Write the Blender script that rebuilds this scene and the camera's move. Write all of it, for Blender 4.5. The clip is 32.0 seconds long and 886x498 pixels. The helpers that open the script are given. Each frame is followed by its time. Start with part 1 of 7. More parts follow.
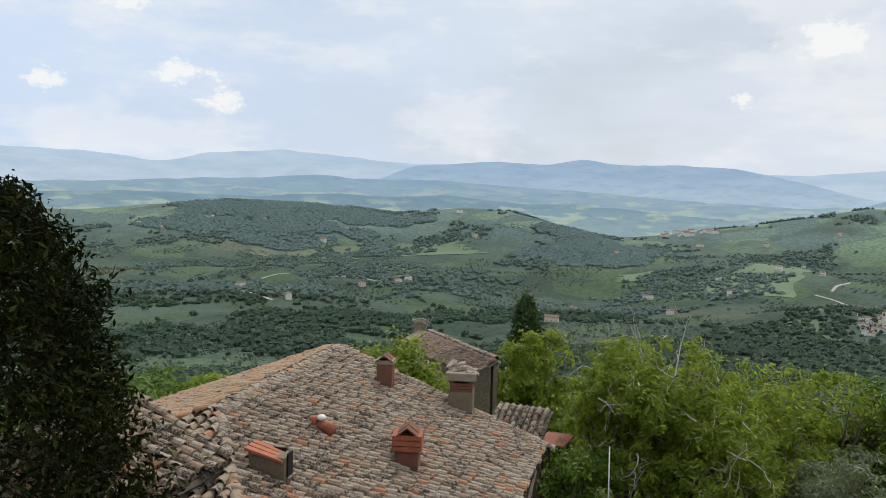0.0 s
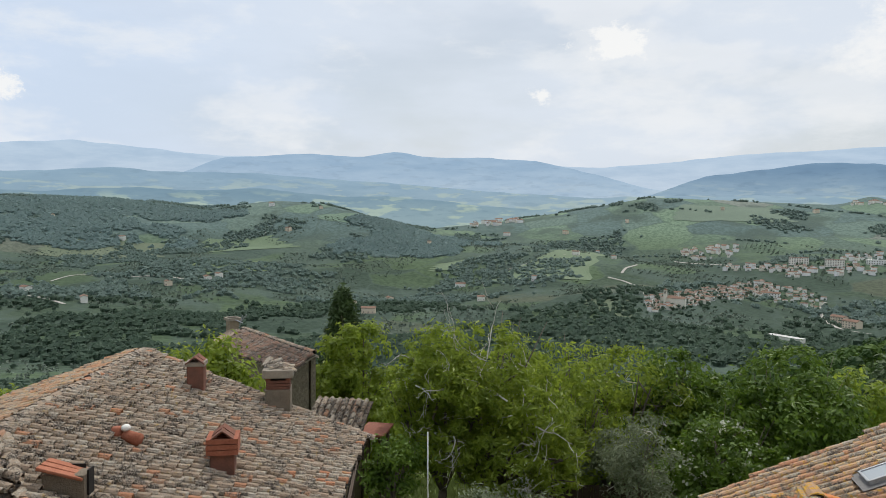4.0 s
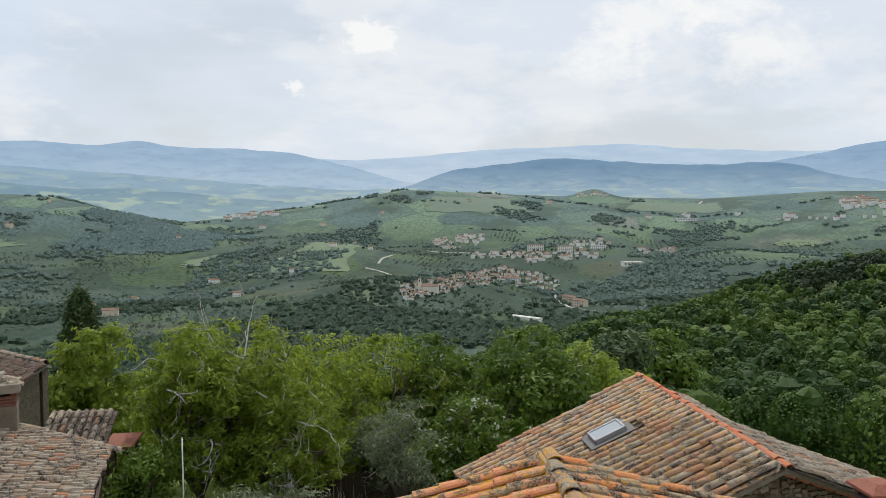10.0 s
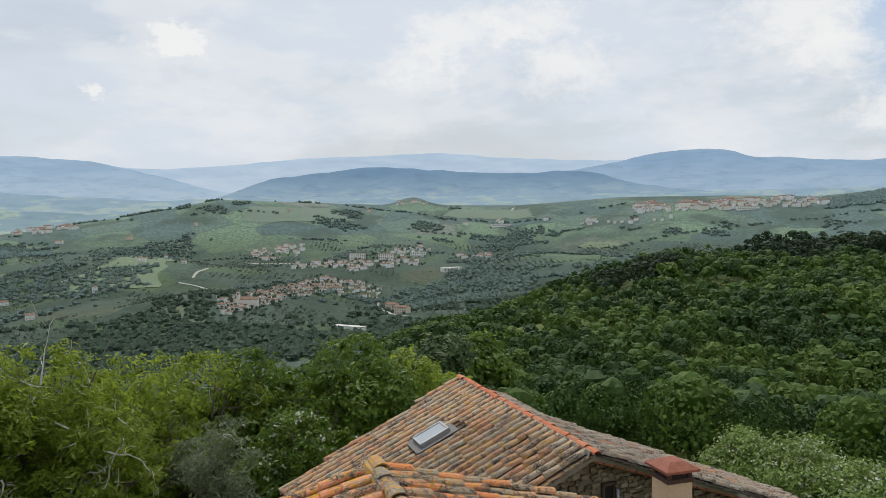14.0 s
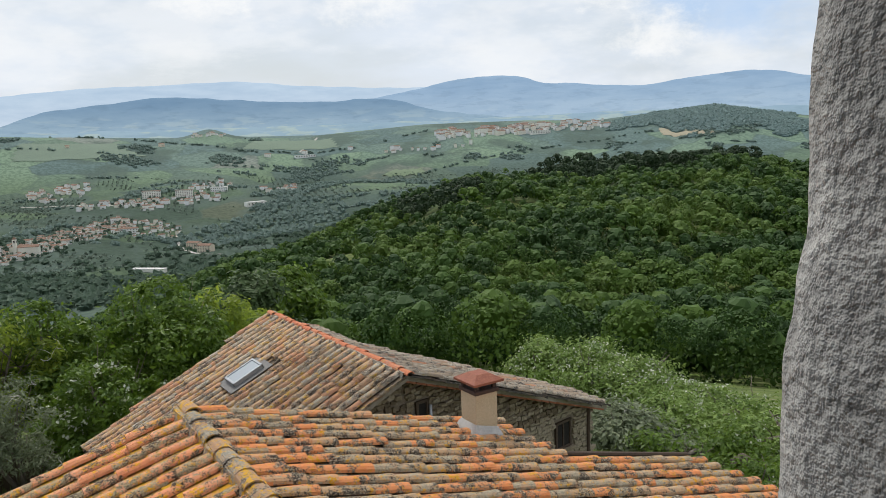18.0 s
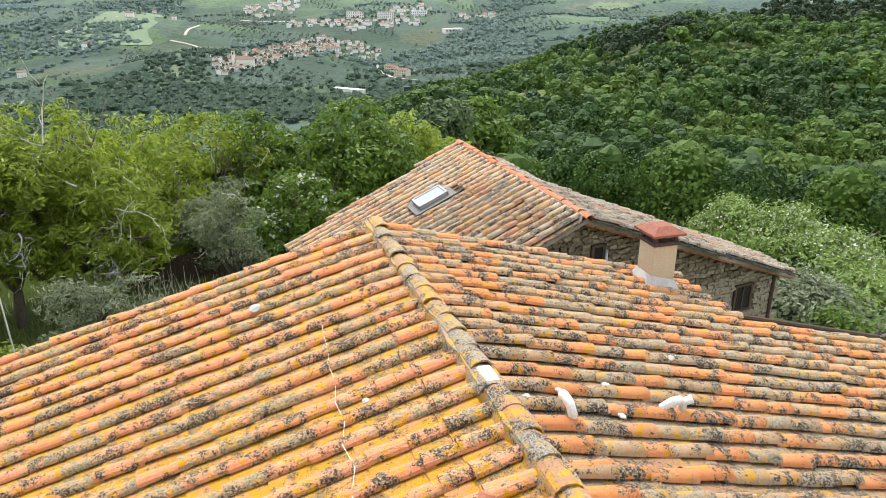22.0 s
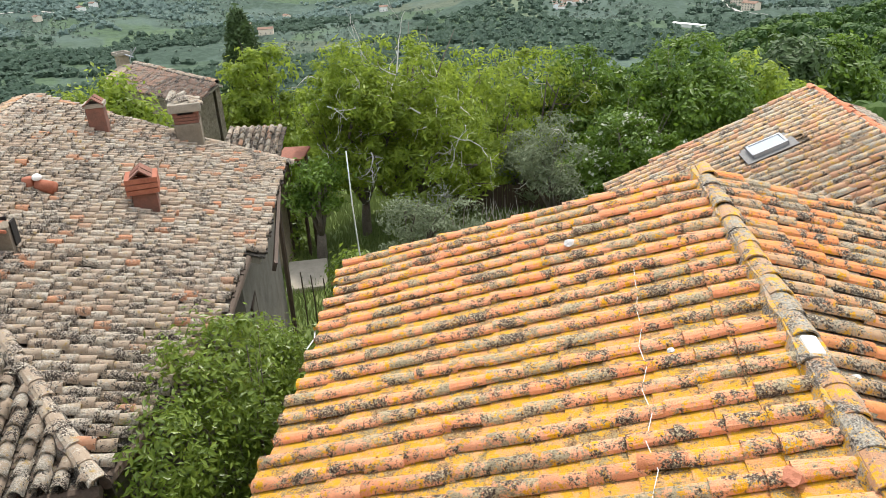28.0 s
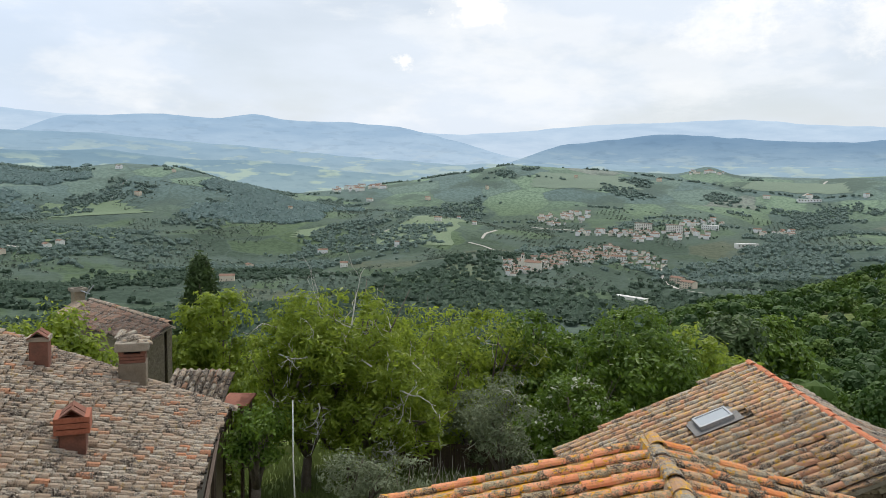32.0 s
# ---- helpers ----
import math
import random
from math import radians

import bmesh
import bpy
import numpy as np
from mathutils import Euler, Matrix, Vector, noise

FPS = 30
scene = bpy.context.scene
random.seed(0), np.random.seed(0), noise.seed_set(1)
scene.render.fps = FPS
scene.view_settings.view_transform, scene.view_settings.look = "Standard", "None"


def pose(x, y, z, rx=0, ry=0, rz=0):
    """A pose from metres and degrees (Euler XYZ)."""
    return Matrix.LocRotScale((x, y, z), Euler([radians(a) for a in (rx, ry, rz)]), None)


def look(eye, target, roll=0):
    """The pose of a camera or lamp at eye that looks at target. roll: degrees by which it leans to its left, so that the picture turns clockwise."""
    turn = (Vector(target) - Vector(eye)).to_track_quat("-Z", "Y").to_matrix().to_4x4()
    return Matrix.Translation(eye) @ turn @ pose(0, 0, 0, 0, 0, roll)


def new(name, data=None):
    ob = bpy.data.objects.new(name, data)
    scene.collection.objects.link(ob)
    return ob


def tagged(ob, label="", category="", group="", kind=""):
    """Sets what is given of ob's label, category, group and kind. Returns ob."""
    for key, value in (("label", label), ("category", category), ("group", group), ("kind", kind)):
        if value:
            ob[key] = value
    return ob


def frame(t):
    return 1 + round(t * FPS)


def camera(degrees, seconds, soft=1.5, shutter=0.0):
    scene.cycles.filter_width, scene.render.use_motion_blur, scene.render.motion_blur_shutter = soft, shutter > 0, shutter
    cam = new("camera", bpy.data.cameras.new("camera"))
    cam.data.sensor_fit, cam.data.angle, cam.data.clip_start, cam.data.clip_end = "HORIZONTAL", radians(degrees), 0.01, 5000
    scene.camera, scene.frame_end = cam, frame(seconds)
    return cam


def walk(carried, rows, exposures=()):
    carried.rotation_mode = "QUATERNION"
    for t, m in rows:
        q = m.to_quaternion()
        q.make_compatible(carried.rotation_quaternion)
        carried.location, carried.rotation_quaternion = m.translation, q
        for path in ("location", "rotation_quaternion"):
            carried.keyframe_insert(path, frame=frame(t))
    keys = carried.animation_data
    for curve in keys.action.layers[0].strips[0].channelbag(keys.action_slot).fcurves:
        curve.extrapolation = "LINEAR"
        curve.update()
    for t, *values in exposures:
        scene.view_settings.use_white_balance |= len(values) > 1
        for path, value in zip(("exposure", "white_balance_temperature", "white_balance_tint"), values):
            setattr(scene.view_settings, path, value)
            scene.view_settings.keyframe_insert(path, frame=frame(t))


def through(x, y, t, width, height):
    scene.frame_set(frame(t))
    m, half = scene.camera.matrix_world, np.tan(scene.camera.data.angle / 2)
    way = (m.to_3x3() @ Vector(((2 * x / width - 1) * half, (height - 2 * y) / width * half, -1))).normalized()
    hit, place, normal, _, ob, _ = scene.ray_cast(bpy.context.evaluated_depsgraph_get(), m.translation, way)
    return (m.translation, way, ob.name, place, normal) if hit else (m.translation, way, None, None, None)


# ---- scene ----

# ================= camera and its path =================
cam = camera(61.06, 32.0, 0.85)
# seconds, eye (m), heading (degrees clockwise from +y), pitch, roll
PATH = [
    (0, -0.001, 0.004, 9.994, -43.41, -2.94, 1.40),
    (0.5, -0.000, 0.004, 9.995, -42.17, -3.07, 0.99),
    (1, -0.001, 0.005, 9.995, -40.66, -3.21, 0.67),
    (1.5, -0.001, 0.006, 9.996, -38.97, -3.39, 0.51),
    (2, -0.001, 0.007, 9.996, -36.89, -3.54, 0.42),
    (2.5, -0.002, 0.008, 9.996, -34.91, -3.64, 0.32),
    (3, -0.002, 0.010, 9.996, -32.97, -3.54, 0.05),
    (3.5, -0.003, 0.011, 9.996, -30.96, -3.41, 0.39),
    (5.5, -0.017, 0.024, 9.984, -26.10, -3.03, 0.32),
    (6, -0.017, 0.025, 9.984, -24.97, -2.98, 0.26),
    (6.5, -0.017, 0.026, 9.985, -23.57, -2.89, 0.31),
    (7, -0.015, 0.026, 9.985, -21.58, -2.83, 0.40),
    (7.5, -0.014, 0.026, 9.985, -19.95, -3.04, 0.32),
    (8, -0.013, 0.026, 9.985, -18.46, -3.34, 0.17),
    (8.5, -0.012, 0.025, 9.985, -16.91, -3.58, 0.08),
    (9, -0.011, 0.025, 9.985, -14.91, -3.81, -0.09),
    (9.5, -0.010, 0.024, 9.986, -13.09, -3.89, 0.13),
    (10, -0.009, 0.024, 9.987, -10.98, -3.71, 0.40),
    (10.5, -0.007, 0.023, 9.987, -9.95, -3.66, 0.34),
    (11, -0.005, 0.022, 9.988, -8.82, -3.65, -0.02),
    (11.5, -0.003, 0.021, 9.989, -7.26, -3.60, -0.23),
    (12, -0.001, 0.020, 9.990, -5.34, -3.62, -0.38),
    (12.5, 0.001, 0.019, 9.991, -3.30, -3.62, -0.49),
    (13, 0.004, 0.018, 9.993, -1.31, -3.55, -0.58),
    (13.5, 0.006, 0.017, 9.994, 0.55, -3.23, -0.64),
    (14, 0.008, 0.016, 9.995, 2.58, -3.04, -0.38),
    (14.5, 0.010, 0.015, 9.996, 4.74, -3.20, -0.24),
    (15, 0.012, 0.015, 9.997, 7.31, -3.35, -0.67),
    (15.5, 0.013, 0.015, 9.998, 9.54, -3.52, -0.88),
    (17.5, 0.028, 0.010, 10.005, 17.02, -6.07, -1.76),
    (18, 0.028, 0.009, 10.004, 17.11, -8.66, -1.86),
    (18.5, 0.027, 0.007, 10.003, 16.12, -11.44, -0.87),
    (19, 0.026, 0.006, 10.002, 13.90, -13.18, 0.06),
    (19.5, 0.025, 0.004, 10.003, 12.47, -13.76, 0.86),
    (20, 0.024, 0.002, 10.003, 10.89, -15.15, 1.11),
    (20.5, 0.023, 0.000, 10.002, 9.01, -16.81, 1.55),
    (21, 0.021, -0.002, 10.002, 7.03, -18.62, 1.27),
    (21.5, 0.019, -0.004, 10.002, 4.43, -20.10, 0.81),
    (22, 0.018, -0.006, 10.002, 2.60, -20.83, 0.50),
    (22.5, 0.016, -0.007, 10.003, 1.66, -21.12, 0.72),
    (23, 0.014, -0.008, 10.004, -0.84, -21.42, 0.69),
    (23.5, 0.012, -0.010, 10.005, -2.77, -21.69, 0.94),
    (24, 0.010, -0.012, 10.005, -4.99, -22.01, 1.01),
    (24.5, 0.009, -0.014, 10.005, -7.29, -22.46, 1.10),
    (26.5, -0.009, -0.040, 10.014, -15.16, -24.67, -0.39),
    (27, -0.011, -0.042, 10.015, -17.75, -24.96, -1.15),
    (27.5, -0.013, -0.043, 10.015, -20.16, -25.05, -2.06),
    (28, -0.013, -0.043, 10.016, -23.02, -24.96, -3.15),
    (28.5, -0.014, -0.042, 10.017, -24.46, -23.74, -3.17),
    (29, -0.015, -0.041, 10.017, -24.38, -21.94, -2.15),
    (29.5, -0.017, -0.039, 10.019, -22.98, -19.50, -0.72),
    (30, -0.018, -0.038, 10.020, -21.19, -16.74, 0.34),
    (30.5, -0.020, -0.038, 10.021, -20.08, -13.26, 0.88),
    (31, -0.020, -0.038, 10.021, -19.64, -10.04, 1.06),
    (31.5, -0.020, -0.038, 10.021, -19.40, -7.47, 1.04),
    (32, -0.020, -0.039, 10.021, -18.86, -5.72, 1.29),
]


def aim(x, y, z, heading, pitch, roll):
    return pose(x, y, z, 0, 0, -heading) @ pose(0, 0, 0, 90 + pitch) @ pose(0, 0, 0, 0, 0, roll)


walk(cam, [(t, aim(*r)) for t, *r in PATH], [(0, -0.02), (12, 0.0), (13.5, -0.06), (15, -0.14), (16, -0.12), (18, 0.08), (19, 0.6), (20.5, 1.0), (23, 1.0), (28, 1.05), (29, 1.08), (30, 1.0), (31, 0.58), (32, 0.17)])

# ================= world, sun, exposure =================
SUN_HEADING, SUN_HEIGHT = -14, 58      # degrees
world = bpy.data.worlds.new("sky")
scene.world = world
world.use_nodes = True
wn, wl = world.node_tree.nodes, world.node_tree.links
wn.clear()
w_out = wn.new("ShaderNodeOutputWorld")
w_bg = wn.new("ShaderNodeBackground")
w_sky = wn.new("ShaderNodeTexSky")
w_sky.sky_type, w_sky.sun_disc = "NISHITA", False
w_sky.sun_elevation, w_sky.sun_rotation = radians(SUN_HEIGHT), radians(SUN_HEADING)
w_sky.dust_density, w_sky.air_density = 2.0, 1.2
w_scale = wn.new("ShaderNodeVectorMath")
w_scale.operation = "SCALE"
w_scale.inputs["Scale"].default_value = 0.08
w_geo = wn.new("ShaderNodeTexCoord")


def w_math(op, a, b=None, c=None):
    k = wn.new("ShaderNodeMath")
    k.operation = op
    for i, v in enumerate((a, b, c)):
        if v is None:
            continue
        if isinstance(v, (int, float)):
            k.inputs[i].default_value = v
        else:
            wl.new(v, k.inputs[i])
    return k.outputs[0]


def w_noise(scale, detail, stretch, rough=0.55):
    mp = wn.new("ShaderNodeMapping")
    mp.inputs["Scale"].default_value = stretch
    wl.new(w_geo.outputs["Generated"], mp.inputs["Vector"])
    t = wn.new("ShaderNodeTexNoise")
    t.inputs["Scale"].default_value, t.inputs["Detail"].default_value, t.inputs["Roughness"].default_value = scale, detail, rough
    wl.new(mp.outputs[0], t.inputs["Vector"])
    return t.outputs["Fac"]


def w_range(fac, lo, hi, a=0.0, b=1.0):
    k = wn.new("ShaderNodeMapRange")
    k.interpolation_type = "SMOOTHSTEP"
    for key, v in (("From Min", lo), ("From Max", hi), ("To Min", a), ("To Max", b)):
        k.inputs[key].default_value = v
    wl.new(fac, k.inputs["Value"])
    return k.outputs[0]


def w_blend(fac, a, b):
    x = wn.new("ShaderNodeMix")
    x.data_type = "RGBA"
    wl.new(fac, x.inputs["Factor"])
    for key, v in (("A", a), ("B", b)):
        if isinstance(v, tuple):
            x.inputs[key].default_value = (*v, 1)
        else:
            wl.new(v, x.inputs[key])
    return x.outputs["Result"]


# thin high veil over the whole sky, thicker to the north-east, and a few small fair-weather clouds
wl.new(w_sky.outputs[0], w_scale.inputs[0])
w_veil = w_range(w_noise(1.5, 5, (1.6, 1.6, 5.0)), 0.34, 0.60, 0.62, 0.96)
w_sep = wn.new("ShaderNodeSeparateXYZ")
wl.new(w_geo.outputs["Generated"], w_sep.inputs[0])
w_col = w_blend(w_veil, w_scale.outputs[0], (0.73, 0.795, 0.885))
w_col = w_blend(w_range(w_sep.outputs[0], -1.0, -0.45, 0.85, 0.0), w_col, (0.63, 0.755, 0.95))
w_soft = w_noise(2.6, 8, (1.5, 1.5, 4.5), 0.62)
w_col = w_blend(w_range(w_soft, 0.50, 0.66, 0.0, 0.55), w_col, (0.86, 0.885, 0.91))
w_grey = w_noise(2.2, 7, (1.3, 1.3, 5.5), 0.6)
w_col = w_blend(w_range(w_grey, 0.52, 0.76, 0.0, 0.14), w_col, (0.60, 0.66, 0.74))
# a gap of blue sky in the north-east, billows of cumulus round it
w_col = w_blend(w_range(w_noise(3.2, 5, (1.2, 1.2, 2.6), 0.6), 0.50, 0.62, 0.0, 0.45), w_col, (0.90, 0.91, 0.92))
gap = wn.new("ShaderNodeVectorMath")
gap.operation = "DISTANCE"
wl.new(w_geo.outputs["Generated"], gap.inputs[0])
gap.inputs[1].default_value = (math.sin(radians(38)) * math.cos(radians(13)), math.cos(radians(38)) * math.cos(radians(13)), math.sin(radians(13)))
gap_d = w_math("ADD", gap.outputs["Value"], w_math("MULTIPLY", w_math("SUBTRACT", w_noise(9.0, 5, (1, 1, 1.6), 0.6), 0.5), 0.22))
w_col = w_blend(w_range(gap_d, 0.06, 0.17, 0.85, 0.0), w_col, (0.47, 0.63, 0.86))
w_edge = w_noise(22.0, 7, (1, 1, 1.5), 0.7)
for heading, height, wide in ((-62.4, 9.3, 0.035), (-60.0, 7.6, 0.03), (-66.3, 13.8, 0.025), (-17.0, 11.9, 0.042), (-71.5, 7.9, 0.025), (-22.0, 8.3, 0.018), (9.5, 14.0, 0.05), (33.0, 6.6, 0.045), (27.5, 13.0, 0.075), (30.0, 10.5, 0.05), (12.0, 10.5, 0.06), (4.0, 13.0, 0.06), (0.5, 10.5, 0.05)):
    h, e = radians(heading), radians(height)
    dist = wn.new("ShaderNodeVectorMath")
    dist.operation = "SUBTRACT"
    wl.new(w_geo.outputs["Generated"], dist.inputs[0])
    dist.inputs[1].default_value = (math.sin(h) * math.cos(e), math.cos(h) * math.cos(e), math.sin(e))
    sq = wn.new("ShaderNodeVectorMath")
    sq.operation = "MULTIPLY"
    sq.inputs[1].default_value = (1, 1, 1.7)
    wl.new(dist.outputs[0], sq.inputs[0])
    ln = wn.new("ShaderNodeVectorMath")
    ln.operation = "LENGTH"
    wl.new(sq.outputs[0], ln.inputs[0])
    d = w_math("ADD", w_math("MULTIPLY", ln.outputs["Value"], 1 / wide), w_math("MULTIPLY", w_math("SUBTRACT", w_edge, 0.5), 4.4 if wide < 0.043 else 3.4))
    w_col = w_blend(w_range(d, 0.45, 1.05, 0.85, 0.0) if wide < 0.043 else w_range(d, 0.1, 1.5, 0.75, 0.0), w_col, (0.95, 0.95, 0.94))
wl.new(w_col, w_bg.inputs[0])
wl.new(w_bg.outputs[0], w_out.inputs[0])

sun = new("sun", bpy.data.lights.new("sun", "SUN"))
sun.data.energy, sun.data.angle, sun.data.color = 2.2, radians(4), (1.0, 0.95, 0.87)
sun.matrix_world = look((0, 0, 60), (-60 * math.sin(radians(SUN_HEADING)) / math.tan(radians(SUN_HEIGHT)),
                                      -60 * math.cos(radians(SUN_HEADING)) / math.tan(radians(SUN_HEIGHT)), 0))

# ================= materials =================
def material(name, rough=0.85, spec=0.3, metal=0.0):
    m = bpy.data.materials.new(name)
    m.use_nodes = True
    n, l = m.node_tree.nodes, m.node_tree.links
    b = n["Principled BSDF"]
    b.inputs["Roughness"].default_value = rough
    b.inputs["Specular IOR Level"].default_value = spec
    b.inputs["Metallic"].default_value = metal
    return m, n, l, b


def coords(n, kind="Object"):
    if kind == "Position":
        return n.new("ShaderNodeNewGeometry").outputs["Position"]
    return n.new("ShaderNodeTexCoord").outputs[kind]


def noise_node(n, l, vec, scale, detail=4, rough=0.6):
    t = n.new("ShaderNodeTexNoise")
    t.inputs["Scale"].default_value, t.inputs["Detail"].default_value, t.inputs["Roughness"].default_value = scale, detail, rough
    l.new(vec, t.inputs["Vector"])
    return t.outputs["Fac"]


def stretched(n, l, vec, scale, detail=6, rough=0.7, gain=2.6):
    """Noise with its contrast pulled apart, for crusts and stains."""
    k = n.new("ShaderNodeMath")
    k.operation = "MULTIPLY_ADD"
    l.new(noise_node(n, l, vec, scale, detail, rough), k.inputs[0])
    k.inputs[1].default_value, k.inputs[2].default_value = gain, 0.5 - 0.5 * gain
    return k.outputs[0]


def ramp(n, l, fac, stops, mode="LINEAR"):
    r = n.new("ShaderNodeValToRGB")
    e = r.color_ramp.elements
    r.color_ramp.interpolation = mode
    while len(e) < len(stops):
        e.new(0.5)
    for k, (p, c) in enumerate(stops):
        e[k].position = p
        e[k].color = (*c, 1) if len(c) == 3 else c
    l.new(fac, r.inputs[0])
    return r.outputs[0]


def mixed(n, l, fac, a, b, blend="MIX"):
    x = n.new("ShaderNodeMix")
    x.data_type, x.blend_type = "RGBA", blend
    for key, v in (("Factor", fac), ("A", a), ("B", b)):
        if isinstance(v, (int, float)):
            x.inputs[key].default_value = v
        elif isinstance(v, tuple):
            x.inputs[key].default_value = (*v, 1)
        else:
            l.new(v, x.inputs[key])
    return x.outputs["Result"]


def bump(n, l, b, height, strength=0.5, distance=0.02):
    k = n.new("ShaderNodeBump")
    k.inputs["Strength"].default_value, k.inputs["Distance"].default_value = strength, distance
    l.new(height, k.inputs["Height"])
    l.new(k.outputs[0], b.inputs["Normal"])


def plain(name, a, b2, scale=8.0, rough=0.85, bumpy=0.3, dist=0.01, spec=0.3, metal=0.0, fine=60.0):
    """Two tones in soft patches, fine grain, a little relief."""
    m, n, l, b = material(name, rough, spec, metal)
    v = coords(n, "Position")
    c = ramp(n, l, noise_node(n, l, v, scale), [(0.3, a), (0.7, b2)])
    g = noise_node(n, l, v, fine, 3)
    c = mixed(n, l, 0.35, c, ramp(n, l, g, [(0.3, tuple(0.6 * x for x in a)), (0.7, tuple(min(1, 1.25 * x) for x in b2))]))
    l.new(c, b.inputs["Base Color"])
    bump(n, l, b, g, bumpy, dist)
    return m


def tile_material(name, clay, pale, lichen, dark, lichen_at=0.52, dark_at=0.56, pale_at=0.45, tones=(0.0, 0.35, 0.7, 1.0)):
    """Fired clay, one tone a tile, with crusts of lichen and black stains."""
    m, n, l, b = material(name, 0.9, 0.2)
    v = coords(n, "Position")
    rnd = n.new("ShaderNodeObjectInfo").outputs["Random"]
    isl = n.new("ShaderNodeNewGeometry").outputs["Random Per Island"]
    add = n.new("ShaderNodeMath")
    add.operation = "ADD"
    l.new(rnd, add.inputs[0])
    l.new(isl, add.inputs[1])
    fr = n.new("ShaderNodeMath")
    fr.operation = "FRACT"
    l.new(add.outputs[0], fr.inputs[0])
    base = ramp(n, l, fr.outputs[0], [(p, c) for p, c in zip(tones, clay)])
    base = mixed(n, l, 0.28, base, ramp(n, l, noise_node(n, l, v, 30, 4), [(0.3, tuple(0.65 * x for x in clay[1])), (0.7, tuple(min(1, 1.2 * x) for x in clay[2]))]))
    med = stretched(n, l, v, 10.0)
    fine = stretched(n, l, v, 62.0, 4)

    def spread(a, wa, c, wc, extra, we):
        s1 = n.new("ShaderNodeMath"); s1.operation = "MULTIPLY_ADD"
        l.new(a, s1.inputs[0]); s1.inputs[1].default_value = wa
        s2 = n.new("ShaderNodeMath"); s2.operation = "MULTIPLY"
        l.new(c, s2.inputs[0]); s2.inputs[1].default_value = wc
        l.new(s2.outputs[0], s1.inputs[2])
        s3 = n.new("ShaderNodeMath"); s3.operation = "MULTIPLY_ADD"
        l.new(extra, s3.inputs[0]); s3.inputs[1].default_value = we
        l.new(s1.outputs[0], s3.inputs[2])
        return s3.outputs[0]

    f1 = spread(med, 0.62, fine, 0.26, fr.outputs[0], 0.12)
    yellow = ramp(n, l, f1, [(lichen_at, (0, 0, 0)), (lichen_at + 0.07, (1, 1, 1))])
    med2 = stretched(n, l, v, 9.5)
    shift = n.new("ShaderNodeVectorMath"); shift.operation = "ADD"
    shift.inputs[1].default_value = (13.1, 7.7, 3.3)
    l.new(v, shift.inputs[0])
    med3 = stretched(n, l, shift.outputs[0], 13.0)
    fine3 = stretched(n, l, shift.outputs[0], 66.0, 4)
    f2 = spread(med3, 0.42, fine3, 0.28, fr.outputs[0], 0.30)
    grey = ramp(n, l, f2, [(pale_at, (0, 0, 0)), (pale_at + 0.07, (1, 1, 1))])
    mid = stretched(n, l, shift.outputs[0], 3.2, 3)
    f3 = spread(med2, 0.38, fine3, 0.26, mid, 0.36)
    black = ramp(n, l, f3, [(dark_at, (0, 0, 0)), (dark_at + 0.07, (1, 1, 1))])
    c = mixed(n, l, yellow, base, lichen)
    c = mixed(n, l, grey, c, ramp(n, l, fine, [(0.2, tuple(0.38 * x for x in pale)), (0.45, tuple(0.72 * x for x in pale)), (0.8, pale)]))
    c = mixed(n, l, black, c, ramp(n, l, fine, [(0.2, dark), (0.52, tuple(min(1, 3.0 * x) for x in dark)), (0.70, tuple(0.75 * x for x in pale)), (0.9, tuple(min(1, 1.25 * x) for x in pale))]))
    l.new(c, b.inputs["Base Color"])
    bump(n, l, b, fine, 0.6, 0.012)
    return m


def foliage(name, dark, light, scale=0.6, gloss=0.45, through=0.25, spec=0.3):
    m, n, l, b = material(name, gloss, spec)
    isl = n.new("ShaderNodeNewGeometry").outputs["Random Per Island"]
    v = coords(n, "Position")
    c = mixed(n, l, 0.5, ramp(n, l, isl, [(0.0, dark), (1.0, light)]), ramp(n, l, noise_node(n, l, v, scale, 3), [(0.3, dark), (0.7, light)]))
    l.new(c, b.inputs["Base Color"])
    tr = n.new("ShaderNodeBsdfTranslucent")
    l.new(mixed(n, l, 0.5, c, tuple(min(1, 1.6 * x) for x in light)), tr.inputs[0])
    mx = n.new("ShaderNodeMixShader")
    mx.inputs[0].default_value = through
    l.new(b.outputs[0], mx.inputs[1])
    l.new(tr.outputs[0], mx.inputs[2])
    l.new(mx.outputs[0], n["Material Output"].inputs[0])
    return m


ORANGE = ((0.74, 0.26, 0.115), (0.79, 0.335, 0.175), (0.80, 0.385, 0.225), (0.66, 0.33, 0.15))
M_TILE_C = tile_material("tile_orange", ORANGE, (0.47, 0.39, 0.25), (0.70, 0.35, 0.010), (0.045, 0.032, 0.024), 0.555, 0.525, 0.535)
M_TILE_A = tile_material("tile_grey", ((0.54, 0.22, 0.11), (0.46, 0.23, 0.13), (0.36, 0.285, 0.21), (0.43, 0.365, 0.28)), (0.56, 0.495, 0.40), (0.36, 0.25, 0.10), (0.034, 0.027, 0.022), 0.65, 0.52, 0.54, (0.0, 0.045, 0.08, 1.0))
M_TILE_D = tile_material("tile_brown", ((0.56, 0.25, 0.14), (0.58, 0.35, 0.21), (0.62, 0.44, 0.29), (0.50, 0.37, 0.26)), (0.60, 0.53, 0.42), (0.62, 0.36, 0.05), (0.045, 0.032, 0.024), 0.575, 0.53, 0.54)
